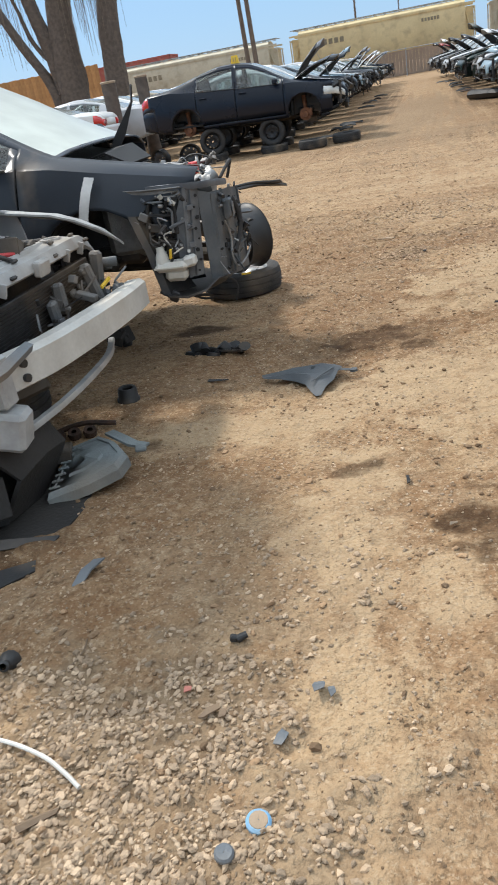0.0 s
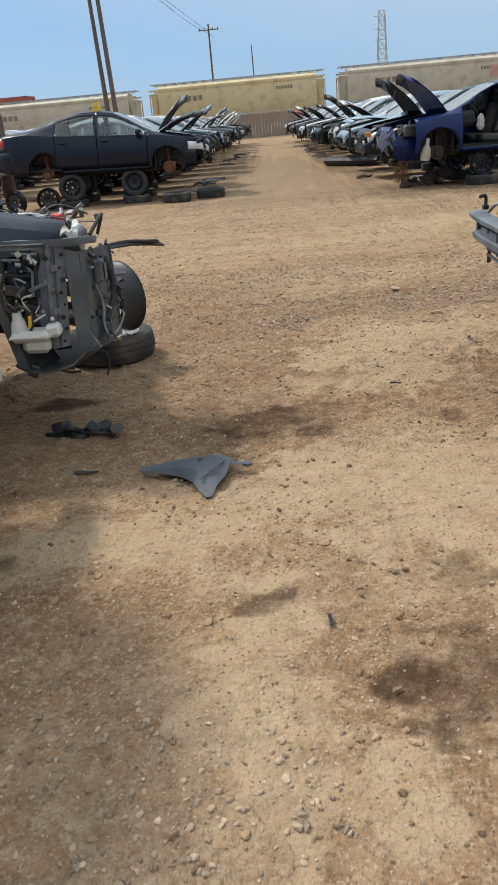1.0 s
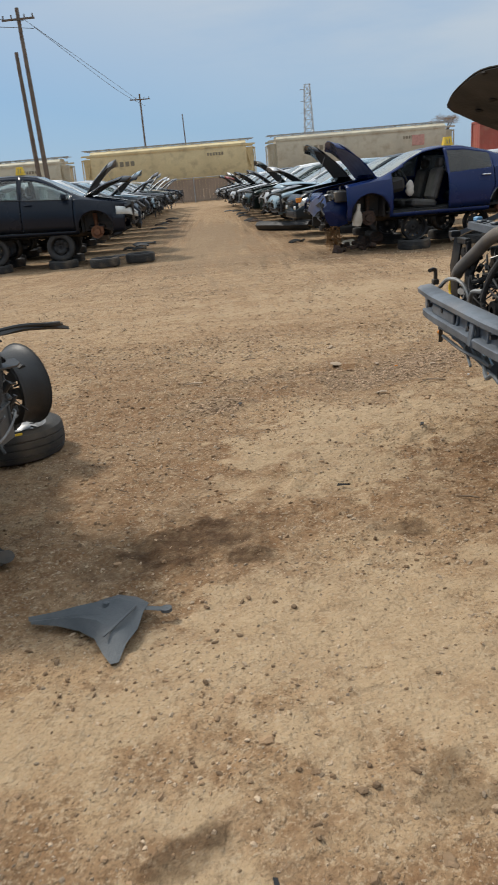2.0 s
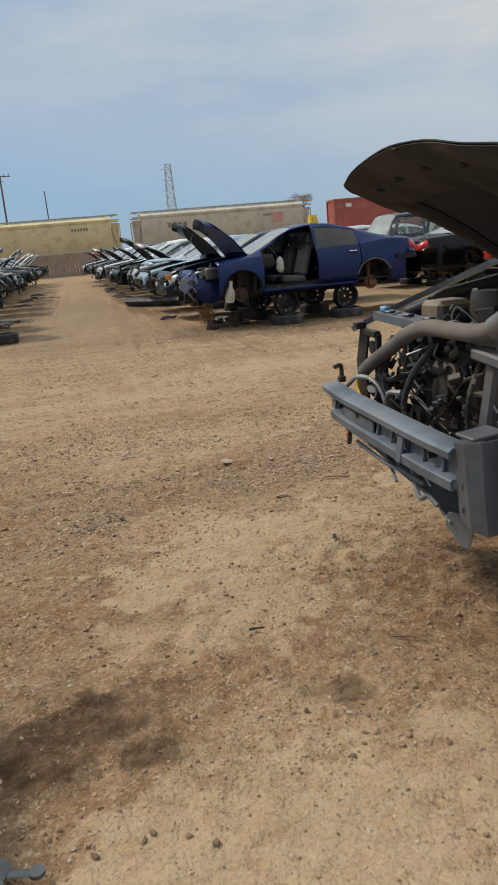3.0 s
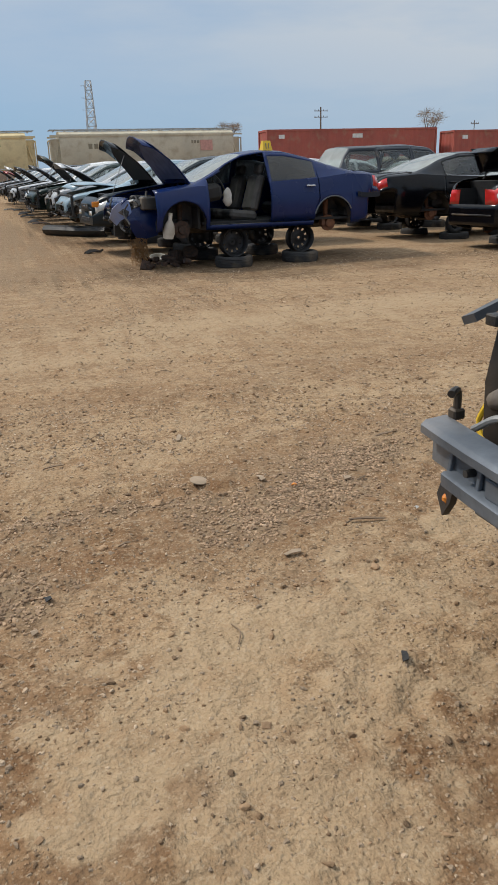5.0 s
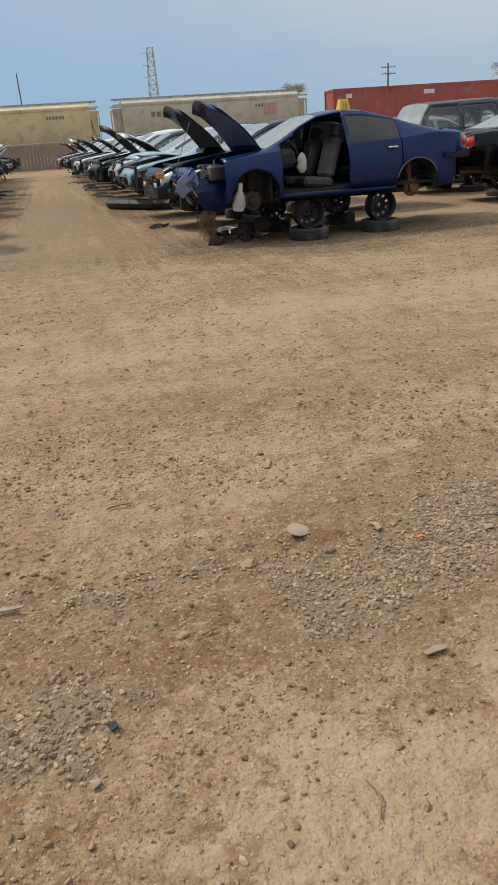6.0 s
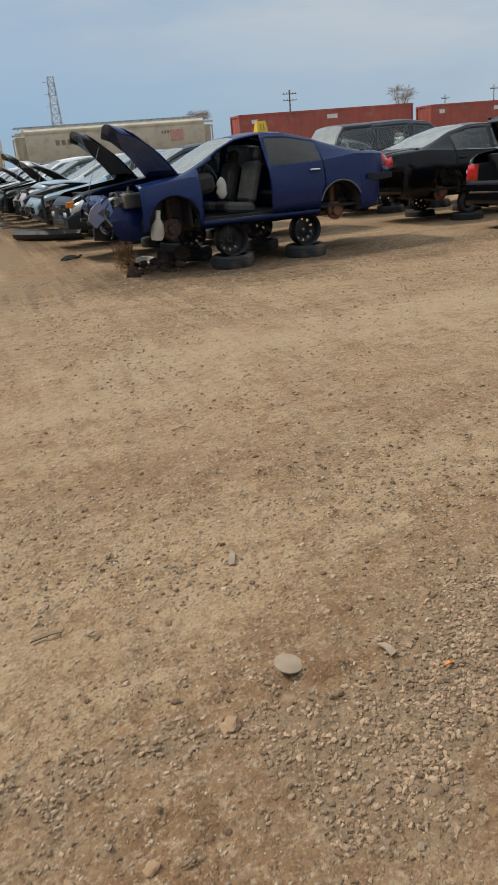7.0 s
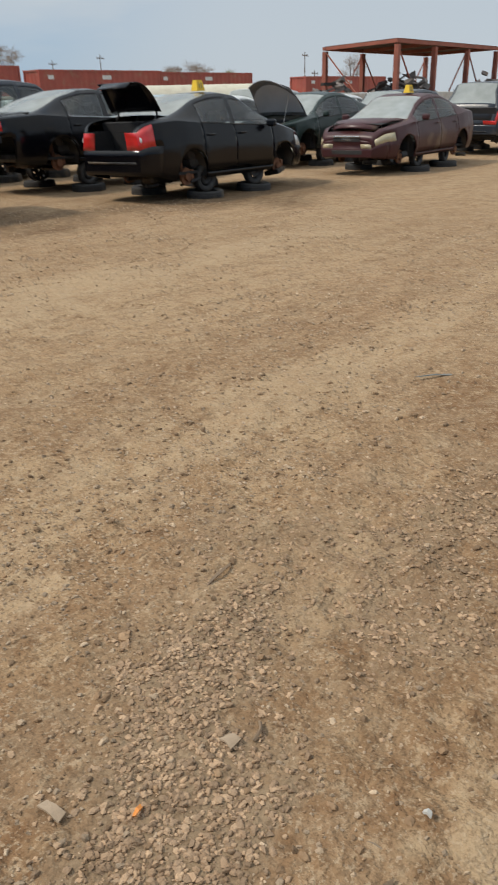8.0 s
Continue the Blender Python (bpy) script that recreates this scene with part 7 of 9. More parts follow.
sheet(bm, [[(-1.0, 4.88, 1.19), (-.98, 4.93, 1.20)], [(-.72, 4.86, 1.18), (-.71, 4.93, 1.185)], [(-.45, 4.90, 1.135), (-.44, 4.98, 1.14)], [(-.28, 4.93, 1.10), (-.27, 4.98, 1.10)]], .006)
wpart("wiper_arm", bm, "grey_plastic", carB)
bm = B()
wires(bm, rb, 30, (-.6, 4.95, 1.01), (.25, 5.9, 1.09), (.003, .008), .06)
wpart("wiring_loom", bm, "black", carB)["kind"] = "stuff"
bm = B()
cyl(bm, (.11, 5.62, 1.02), (.112, 5.615, 1.085), .036, .03, 12)
bx(bm, (.12, 5.60, 1.075), (.03, .07, .02), (0, 0, 30), .005)
wpart("red_cap", bm, "red", carB, "faded red filler cap")
bm = B()
for k in range(3):
    tube(bm, [(-.55, 5.10 + .08 * k, 1.15), (-.38, 5.08 + .08 * k, 1.15), (-.2, 5.15 + .08 * k, 1.10)], .005, 5)
wpart("orange_wire", bm, "amber", carB)


def fender_y(xx):
    """The outer face of the charcoal car's near fender, just proud of the paint."""
    return 4.742 + .035 * (xx + .4)


bm = B()
rows = []
for k, dx in ((0, 0), (1, .055)):
    rows.append([(x0 + dx, fender_y(x0 + dx) + dy, z - .01 * k) for x0, dy, z in ((-.345, -.003, .94), (-.315, -.012, 1.02), (-.29, -.004, 1.09), (-.265, .03, 1.16))])
sheet(bm, rows, .003)
wpart("tape_strip", bm, "white_mark", carB, "white tape strip on the fender")
stand = thing("wheel_stand", pose(.15, 6.42, .425, 90, 0, -38), "black steel wheel with round holes stood upright", "wheel stand", "rim car stands")
part("rim", rim_mesh(B(), .235, .20, 30, pose(0, 0, 0, 0, 0, 0)), M["black"], stand)
part("valve", cyl(B(), (.16, .05, .06), (.17, .05, .10), .006, n=6), "rubber", stand)
tyre_thing(.08, 6.50, .098, (0, 2, 20), "bald black tyre lying flat under a steel wheel")
bm = B()
bx(bm, (.20, 6.18, .205), (.07, .012, .012), (0, 0, 20))
solid("chalk_mark", bm, "yellow", "yellow tyre label stuck on the sidewall", "label")

# --- pale silver car, nose towards +x ---
carA = build_car("silver_sedan", pose(-2.18, 3.62, .22, 0, 1.0, 1.0), SEDAN, "silver", "pale silver stripped sedan, bare bumper beam in front", 5, missing=GONE + ("windshield",), cut=.80, engine=False, group="stripped cars", rotor=False)
ra = random.Random(31)
bm = B()
sweep(bm, [(-.02, 3.10, .625), (.06, 3.35, .62), (.10, 3.75, .61), (.10, 4.12, .595), (.055, 4.45, .57)], [(-.07, .07), (.0, .075), (.028, .055), (.028, -.062), (0, -.075), (-.07, -.07)])
wpart("bumper_beam", bm, "white_part", carA, "dusty white bumper beam")
# black cylinders painted as the shaded inside of holes
bm = B()
for z in (.595, .655):
    cyl(bm, (.028, 3.16, z), (.045, 3.156, z), .017, n=12)
for k in range(2):
    cyl(bm, (-.045, 3.06, .72 + .2 * k), (-.03, 3.06, .72 + .2 * k), .016, n=10)
wpart("bolt_hole", bm, "black", carA)
bm = B()
sweep(bm, [(-.06, 3.12, .36), (-.02, 3.45, .36), (-.01, 3.75, .365), (-.03, 4.05, .37), (-.09, 4.25, .385)], [(-.022, .010), (.010, .012), (.014, .0), (.010, -.016), (.004, -.002), (-.022, -.002)])
wpart("lower_rail", bm, "apron", carA, "pale grey lower rail")
bm = B()
rows = []
for y, dx, dz in ((2.95, -.05, -.01), (3.15, -.03, 0), (3.35, -.015, 0), (3.55, 0, 0), (3.75, .005, 0), (3.95, .005, 0), (4.12, 0, .0), (4.26, -.015, -.01), (4.36, -.03, -.05), (4.43, -.04, -.11)):
    dent = .018 if 3.5 < y < 4.0 else 0.0
    rows.append([(x + dx, y, z + dz) for x, z in ((-.31, .925), (-.305, .95), (-.25, .955), (-.242, .955 - dent), (-.18, .945 - dent), (-.172, .95), (-.12, .945), (-.108, .925), (-.10, .895), (-.112, .885))])
sheet(bm, rows, .006)
bx(bm, (-.085, 3.72, .90), (.04, .10, .07), (0, 8, 0), .008)
for y in (3.1, 3.4, 4.02, 4.18):
    bx(bm, (-.105, y, .885), (.03, .012, .06), (0, 20, 0), .002)
for y in (3.3, 4.12):
    lathe(bm, [(.03, .0), (.034, .008), (.05, .008), (.054, .0)], 16, pose(-.22, y, .952))
wpart("radiator_tie_bar", bm, "apron", carA, "chalky pale radiator tie bar with punched holes", angle=20)
# proud black blocks imitate the shade in the tie bar's slots
bm = B()
for y, z, x in ((3.2, .953, -.30), (3.45, .956, -.31), (3.62, .952, -.15), (3.98, .952, -.15), (4.05, .956, -.31), (4.22, .940, -.16), (4.28, .90, -.115), (3.9, .905, -.103), (3.5, .905, -.103)):
    bx(bm, (x, y, z), (.022, .042, .016), (0, 0, 12 * (y - 3.7)), .006)
bmesh.ops.translate(bm, vec=(0, 0, .008), verts=bm.verts)
wpart("punched_hole", bm, "black", carA)["kind"] = "stuff"
bm = B()
sheet(bm, [[(-.08, 2.78, .96), (-.06, 2.95, .94), (-.05, 3.10, .90)], [(-.02, 2.78, .82), (-.01, 2.95, .81), (-.02, 3.13, .80)], [(-.03, 2.78, .66), (-.02, 2.95, .65), (-.03, 3.12, .66)], [(-.05, 2.78, .50), (-.04, 2.95, .49), (-.05, 3.08, .50)]], .008)
bx(bm, (-.10, 3.06, .62), (.22, .10, .20), (0, 0, 0), .012)
bx(bm, (-.06, 3.05, .44), (.20, .14, .16), (0, 14, 10), .02)
wpart("frame_horn", bm, "apron", carA, "white front apron and frame horn")
bm = B()
sheet(bm, [[(.00, 2.70, .70), (.06, 2.95, .72), (.06, 3.18, .735)], [(.05, 2.70, .68), (.10, 2.95, .70), (.09, 3.18, .72)]], .03)
wpart("bumper_bracket", bm, "grey_plastic", carA)
bm = B()
rows = 22
bx(bm, (-.13, 3.72, .66), (.03, 1.04, .34), (0, 0, 0), .004)
wpart("radiator", bm, "dark_steel", carA, "black mesh radiator")
bm = B()
for k in range(rows):
    bx(bm, (-.112, 3.72, .50 + .32 * k / rows), (.006, 1.02, .005))
wpart("cooling_fin", bm, "dark_steel", carA)["kind"] = "stuff"
bm = B()
bx(bm, (-.06, 4.20, .74), (.06, .05, .24), (0, 8, 0), .012)
bx(bm, (-.03, 4.08, .68), (.05, .05, .30), (6, -10, 0), .012)
bx(bm, (-.08, 3.80, .74), (.05, .05, .13), (0, 0, 12), .01)
bx(bm, (-.08, 3.72, .64), (.04, .06, .22), (8, 0, 0), .012)
bx(bm, (-.02, 3.94, .70), (.10, .05, .03), (0, 20, 0), .004)
cyl(bm, (-.02, 4.28, .62), (.02, 4.28, .62), .05, n=14)
lumps(bm, ra, 22, (-.14, 3.4, .55), (-.05, 4.4, .80), (.015, .05))
wpart("horn_bracket", bm, "slate_plastic", carA)["kind"] = "stuff"
wpart("yellow_clip", bx(B(), (-.01, 4.16, .705), (.015, .12, .02), (8, 0, 0), .004), "yellow", carA, "yellow plastic clip")
bm = B()
sheet(bm, [[(-.05, 4.595, .82), (-.05, 4.60, .815), (-.05, 4.605, .81)], [(-.13, 4.50, .92), (-.12, 4.545, .91), (-.13, 4.58, .875)], [(-.22, 4.44, .985), (-.21, 4.49, .98), (-.22, 4.55, .935)], [(-.32, 4.38, 1.035), (-.31, 4.45, 1.03), (-.32, 4.54, .985)], [(-.6, 4.34, 1.09), (-.6, 4.42, 1.09), (-.6, 4.52, 1.05)], [(-1.4, 4.36, 1.16), (-1.4, 4.42, 1.16), (-1.4, 4.5, 1.12)]], .010)
wpart("fender_edge", bm, "apron", carA, "bent pale fender edge")
bm = B()
rows = []
for f in np.linspace(0, 1, 9):                       # bonnet stood open on its hinge, bulged and rounded at the corners
    row = []
    for v in np.linspace(-1, 1, 13):
        trim = .16 * max(0, abs(v) - .55) ** 2 / .2
        g = f * (1 - trim)
        row.append((-.985 + .52 * g + .05 * (1 - v * v), 3.66 + .74 * v * (1 - .05 * f), 1.19 + .93 * g + .02 * math.sin(math.pi * f)))
    rows.append(row)
sheet(bm, rows, .012)
wpart("hood", bm, PAINT["silver"], carA, "raised silver bonnet")
bm = B()
bx(bm, (-.75, 3.6, .72), (.75, 1.3, .32), (0, 0, 0), .05)
lumps(bm, ra, 24, (-.9, 3.0, .85), (-.25, 4.2, .98), (.04, .15))
wpart("engine", bm, "dark_steel", carA)
bm = B()
wires(bm, ra, 16, (-.7, 3.0, .88), (-.2, 4.3, .99), (.006, .02), .08)
wpart("wiring_loom", bm, "black", carA)["kind"] = "stuff"
bits(carA, ra, (-.13, 3.5, .55), (-.03, 4.4, .80), 9, (.012, .04), ("black", "grey_plastic", "grey_steel", "dark_steel"))
bits(carA, ra, (-.9, 3.1, .9), (-.3, 4.3, 1.0), 14, (.015, .05))
bm = B()
tube(bm, [(-.6, 3.4, .98), (-.45, 3.6, 1.0), (-.3, 3.75, .97), (-.25, 3.9, .94)], .012, 6)
wpart("red_hose", bm, "red", carA)
# black shapes added under the nose stand in for the shade of the cavity
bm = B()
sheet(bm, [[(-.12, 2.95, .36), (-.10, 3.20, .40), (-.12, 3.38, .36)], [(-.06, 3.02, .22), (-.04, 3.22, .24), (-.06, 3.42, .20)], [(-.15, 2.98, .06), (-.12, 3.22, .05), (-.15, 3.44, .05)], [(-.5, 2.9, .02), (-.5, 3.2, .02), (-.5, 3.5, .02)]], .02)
wpart("arch_liner_scrap", bm, "sheet_and_cavity_black", carA)
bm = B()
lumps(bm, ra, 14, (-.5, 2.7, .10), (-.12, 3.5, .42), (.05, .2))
wpart("bracket_scrap", bm, "sheet_and_cavity_black", carA)["kind"] = "stuff"
wpart("subframe", bx(B(), (-.45, 3.2, .28), (.5, .7, .42), (0, 6, 10), .05), "sheet_and_cavity_black", carA)
for x, y in ((-.85, 4.15), (-1.3, 3.0)):
    copy_thing(FLAT, pose(x, y, .09, 0, 0, 30))
    copy_thing(STAND, pose(x, y, .17, 0, 0, 10))

# --- dark grey car, nose towards -x, bonnet up ---
carC = build_car("grey_sedan", pose(4.92, 5.47, .36, 0, 0, 180), SEDAN, "grey", "grey stripped sedan with bonnet raised over the engine", 7, missing=GONE, cut=.62, engine=False, group="stripped cars", rotor=False)
rc = random.Random(41)


def beamc(y):
    return 2.515 + .10 * max(0, abs(y - 5.45) - .35) ** 1.5


bm = B()
up = [(beamc(y), y, .835) for y in np.linspace(4.86, 6.17, 12)]
sweep(bm, up, [(-.02, .012), (-.012, .018), (.05, .024), (.055, .016), (.0, .010), (-.008, .006), (-.018, -.016), (-.026, -.016), (-.027, .006)], 1)
sweep(bm, [(x + .035, y, z - .055) for x, y, z in up], [(-.02, .045), (.0, .045), (.0, -.045), (-.02, -.045)], 1)
sweep(bm, [(x + .006, y, z - .098) for x, y, z in up[:11]], [(-.028, .006), (-.02, .012), (.05, .018), (.05, .010), (-.012, .0), (-.016, -.026), (-.026, -.026)], 1)
for y in np.linspace(4.95, 6.05, 9):
    bx(bm, (beamc(y) + .008, y, .772), (.012, .014, .05), (0, 8, 0), .002)
bx(bm, (2.515, 5.70, .775), (.012, .34, .05), (0, 0, 0), .004)
bx(bm, (2.50, 5.24, .76), (.012, .05, .10), (0, 10, 0), .003)
wpart("bumper_beam", bm, "beam", carC, "blue-grey steel bumper beam")
# black pegs for the beam's holes, shade by colour only
bm = B()
for y, z in ((5.02, .79), (5.30, .775), (5.70, .79), (5.95, .78)):
    cyl(bm, (beamc(y) - .012, y, z), (beamc(y) + .03, y, z), .011, n=8)
wpart("bolt_hole", bm, "black", carC)
bm = B()
tube(bm, [(2.60, 6.14, .86), (2.60, 6.14, .925), (2.585, 6.13, .938), (2.56, 6.11, .935)], .011, 8)
bx(bm, (2.60, 6.14, .87), (.035, .035, .03), (0, 0, 0), .005)
wpart("tow_hook", bm, "dark_steel", carC)
bm = B()
sheet(bm, [[(2.70, 6.14, .72), (2.69, 6.14, .95), (2.71, 6.13, 1.10)], [(2.72, 6.08, .72), (2.71, 6.08, .95), (2.73, 6.07, 1.10)]], .012)
bx(bm, (2.715, 6.02, 1.085), (.03, .14, .03), (0, 0, 0), .004)
bx(bm, (2.72, 5.97, .90), (.025, .03, .38), (4, 0, 0), .004)
bx(bm, (2.70, 6.13, 1.115), (.05, .05, .03), (0, 0, 0), .004)
cyl(bm, (2.71, 6.02, 1.02), (2.72, 6.02, 1.02), .032, n=12)
wpart("support_post", bm, "dark_steel", carC)
bm = B()
sweep(bm, [(2.92, 6.30, 1.13), (2.82, 6.14, 1.155), (2.80, 5.9, 1.155), (2.79, 5.5, 1.15), (2.79, 5.1, 1.15), (2.84, 4.72, 1.14)], [(-.045, .014), (.05, .016), (.055, -.02), (.045, .0), (-.035, .0), (-.05, -.02)])
for k in range(5):
    bx(bm, (2.80, 6.0 - .2 * k, 1.176), (.04, .04, .012), (0, 0, 20), .004)
wpart("radiator_tie_bar", bm, "grey_steel", carC, "grey radiator tie bar")
wpart("latch_cap", bx(B(), (2.80, 6.06, 1.185), (.035, .045, .025), (0, 0, 12), .007), "blue_plastic", carC, "light blue plastic cap")
bm = B()
tube(bm, [(2.71, 6.12, .90), (2.68, 5.95, .96), (2.68, 5.72, 1.055), (2.68, 5.54, 1.13), (2.685, 5.38, 1.17), (2.69, 5.18, 1.175), (2.70, 4.98, 1.19), (2.73, 4.84, 1.26), (2.78, 4.74, 1.40), (2.80, 4.69, 1.55), (2.90, 4.67, 1.72)], .031, 12)
wpart("intake_pipe", bm, mat("dusty grey rubber duct", (0.13, 0.118, 0.108), .8, 0, (0.09, 0.082, 0.075), 6, 60, .2, dirt=.4), carC, "thick dusty grey hose")
bm = B()
cyl(bm, (2.71, 4.94, 1.20), (2.722, 4.88, 1.235), .041, n=14)
wpart("hose_clamp", bm, "steel", carC)
bm = B()
tube(bm, [(2.60, 6.06, .85), (2.62, 5.98, .90), (2.64, 5.86, .905), (2.66, 5.80, .86), (2.67, 5.76, .78)], .010, 8)
tube(bm, [(2.68, 5.62, .88), (2.66, 5.72, .86), (2.67, 5.76, .76), (2.70, 5.72, .66)], .012, 8)
wpart("coolant_pipe", bm, "alu", carC)
bm = B()
tube(bm, [(2.70, 6.11, .94), (2.69, 6.14, .88), (2.685, 6.16, .82), (2.69, 6.12, .77)], .008, 7)
wpart("wire_sleeve", bm, "yellow", carC, "yellow ribbed wire sleeve")
bm = B()
tube(bm, [(2.74, 5.42, 1.10), (2.68, 5.50, .98), (2.66, 5.56, .84), (2.68, 5.50, .74), (2.72, 5.40, .70)], .014, 8)
tube(bm, [(2.76, 5.85, 1.08), (2.70, 5.88, .92), (2.74, 5.80, .74)], .024, 9)
tube(bm, [(2.78, 5.16, 1.06), (2.70, 5.10, .94), (2.72, 5.14, .80)], .010, 7)
wires(bm, rc, 12, (2.74, 4.9, .62), (3.0, 6.0, 1.08), (.006, .016), .10)
wpart("hose", bm, "rubber", carC)["kind"] = "stuff"
bm = B()
bx(bm, (3.05, 5.35, .82), (.45, .75, .42), (0, 0, 4), .05)
bx(bm, (2.98, 5.42, .82), (.06, 1.35, .60), (0, 6, 0), .02)
lumps(bm, rc, 34, (2.78, 4.95, .60), (3.0, 6.1, 1.05), (.03, .09))
lumps(bm, rc, 18, (2.9, 4.9, 1.0), (3.5, 6.2, 1.16), (.04, .12))
wpart("engine", bm, "dark_steel", carC)["kind"] = "stuff"
bm = B()
lathe(bm, [(.012, .0), (.042, .0), (.050, .010), (.050, .024), (.042, .028), (.040, .014), (.02, .011), (.012, .016)], 20, pose(2.76, 5.30, .99, 0, -90, 0))
lathe(bm, [(.015, .0), (.04, .0), (.048, .01), (.048, .03), (.02, .032)], 18, pose(2.72, 5.52, .80, 0, -90, 0))
cyl(bm, (2.75, 5.42, .90), (2.86, 5.42, .90), .07, .075, 16)
lumps(bm, rc, 10, (2.80, 5.0, .9), (2.95, 5.9, 1.08), (.03, .07))
wpart("alternator", bm, "dark_steel", carC, "grimy alternator and pulley")
bm = B()
bx(bm, (2.74, 5.02, .92), (.05, .07, .34), (14, 0, 0), .012)
bx(bm, (2.74, 4.88, .93), (.05, .07, .36), (18, 0, 0), .012)
bx(bm, (2.72, 4.94, 1.10), (.06, .26, .04), (4, 0, 0), .008)
bx(bm, (2.66, 4.95, .79), (.10, .30, .05), (-4, 0, 0), .012)
wpart("support_strut", bm, "grey_steel", carC)
bm = B()
sheet(bm, [[(2.53, 4.87, .87), (2.53, 4.86, .76), (2.54, 4.85, .62)], [(2.525, 4.80, .88), (2.53, 4.79, .76), (2.54, 4.78, .60)], [(2.56, 4.76, .89), (2.56, 4.75, .76), (2.57, 4.74, .59)], [(2.72, 4.76, .90), (2.72, 4.75, .76), (2.72, 4.74, .60)]], .006)
bx(bm, (2.60, 4.84, .895), (.12, .10, .012), (0, -4, 6), .003)
for z in (.66, .74, .82):
    cyl(bm, (2.522, 4.825, z), (2.535, 4.825, z), .012, n=8)
wpart("frame_horn", bm, "grey_steel", carC)
bm = B()
sheet(bm, [[(2.60, 4.74, .915), (2.62, 4.60, .925), (2.66, 4.46, .91)], [(2.66, 4.74, .94), (2.68, 4.60, .945), (2.72, 4.46, .93)], [(2.82, 4.74, .95), (2.86, 4.60, .955), (2.9, 4.48, .95)]], .005)
wpart("lamp_shelf", bm, "grey_steel", carC)
bm = B()
sheet(bm, [[(2.60, 4.72, .88), (2.64, 4.58, .89), (2.70, 4.45, .88)], [(2.80, 4.70, .86), (2.82, 4.58, .86), (2.84, 4.46, .86)], [(2.82, 4.70, .62), (2.84, 4.58, .62), (2.86, 4.46, .62)], [(2.62, 4.72, .58), (2.66, 4.58, .57), (2.72, 4.46, .57)], [(2.60, 4.72, .50), (2.64, 4.58, .48), (2.70, 4.47, .50)], [(2.66, 4.70, .42), (2.70, 4.58, .40), (2.74, 4.48, .42)]], .008)
for k in range(3):
    bx(bm, (2.66, 4.58, .64 + .07 * k), (.012, .20, .012), (0, 0, -24), .002)
for k in range(4):
    bx(bm, (2.63 + .025 * k, 4.69 - .06 * k, .73), (.014, .012, .28), (4 * (-1) ** k, 0, 0), .003)
lathe(bm, [(.02, 0), (.05, .01), (.055, .04), (.03, .045)], 16, pose(2.70, 4.60, .76, 0, -90, 0))
wpart("headlamp_box", bm, "black", carC)
bits(carC, rc, (2.60, 4.48, .55), (2.75, 4.78, .88), 9, (.012, .04), ("black", "dark_steel", "black", "grey_steel"))
bits(carC, rc, (2.70, 4.9, .60), (2.85, 6.0, 1.0), 22, (.010, .04), ("black", "black", "dark_steel", "black"))
bm = B()
wires(bm, rc, 16, (2.70, 4.9, .62), (2.9, 6.0, 1.08), (.003, .006), .08)
wpart("wiring_loom", bm, "black", carC)["kind"] = "stuff"
bits(carC, rc, (2.72, 4.9, .66), (2.95, 6.05, 1.10), 34, (.012, .05), ("black", "dark_steel", "alu", "black"))
bits(carC, rc, (2.85, 4.9, 1.08), (3.6, 6.2, 1.19), 22, (.015, .06), ("black", "grey_plastic", "alu", "dark_steel"))
bm = B()
sheet(bm, [[(2.56, 6.06, .70), (2.58, 5.8, .66), (2.60, 5.5, .60), (2.62, 5.2, .555), (2.60, 5.05, .53)], [(2.66, 6.1, .62), (2.68, 5.8, .58), (2.70, 5.5, .53), (2.70, 5.2, .50), (2.66, 5.05, .50)], [(2.8, 6.1, .60), (2.82, 5.8, .56), (2.85, 5.5, .52), (2.85, 5.2, .48), (2.8, 5.0, .48)]], .01)
sheet(bm, [[(2.60, 5.06, .56), (2.62, 4.90, .60)], [(2.61, 5.10, .50), (2.64, 4.96, .50)], [(2.63, 5.02, .44), (2.64, 4.99, .44)]], .006)
wires(bm, rc, 8, (2.56, 5.1, .56), (2.68, 6.0, .68), (.006, .012), .05)
wpart("air_dam_scrap", bm, "grey_plastic", carC)
bm = B()
tube(bm, [(2.53, 5.20, .70), (2.54, 5.14, .69), (2.54, 5.08, .66)], .005, 6)
bx(bm, (2.53, 5.16, .695), (.015, .045, .018), (10, 0, 0), .004)
wpart("blue_connector", bm, "blue_plastic", carC)
bm = B()
sheet(bm, [[(2.66, 6.18, .64), (2.68, 6.27, .63)], [(2.66, 6.20, .57), (2.68, 6.30, .56)], [(2.67, 6.25, .51), (2.69, 6.29, .51)]], .02)
bx(bm, (2.70, 6.16, .66), (.08, .16, .12), (0, 0, 0), .02)
wpart("fog_lamp_bracket", bm, "black", carC)
wpart("lamp_bulb", bx(B(), (2.65, 6.24, .57), (.02, .03, .03), (0, 0, 0), .01), "amber", carC, "small amber bulb")
bm = B()
sheet(bm, [[(2.74, 6.30, 1.10), (2.74, 6.36, 1.08)], [(3.0, 6.31, 1.19), (3.0, 6.38, 1.17)], [(3.3, 6.33, 1.285), (3.3, 6.39, 1.26)], [(3.6, 6.30, 1.39), (3.6, 6.37, 1.36)], [(4.0, 6.22, 1.55), (4.0, 6.30, 1.52)]], .025)
sheet(bm, [[(3.02, 6.26, 1.02), (3.10, 6.26, 1.02)], [(3.05, 6.28, 1.18), (3.12, 6.28, 1.20)]], .03)
wpart("fender_rail", bm, "grey_steel", carC)
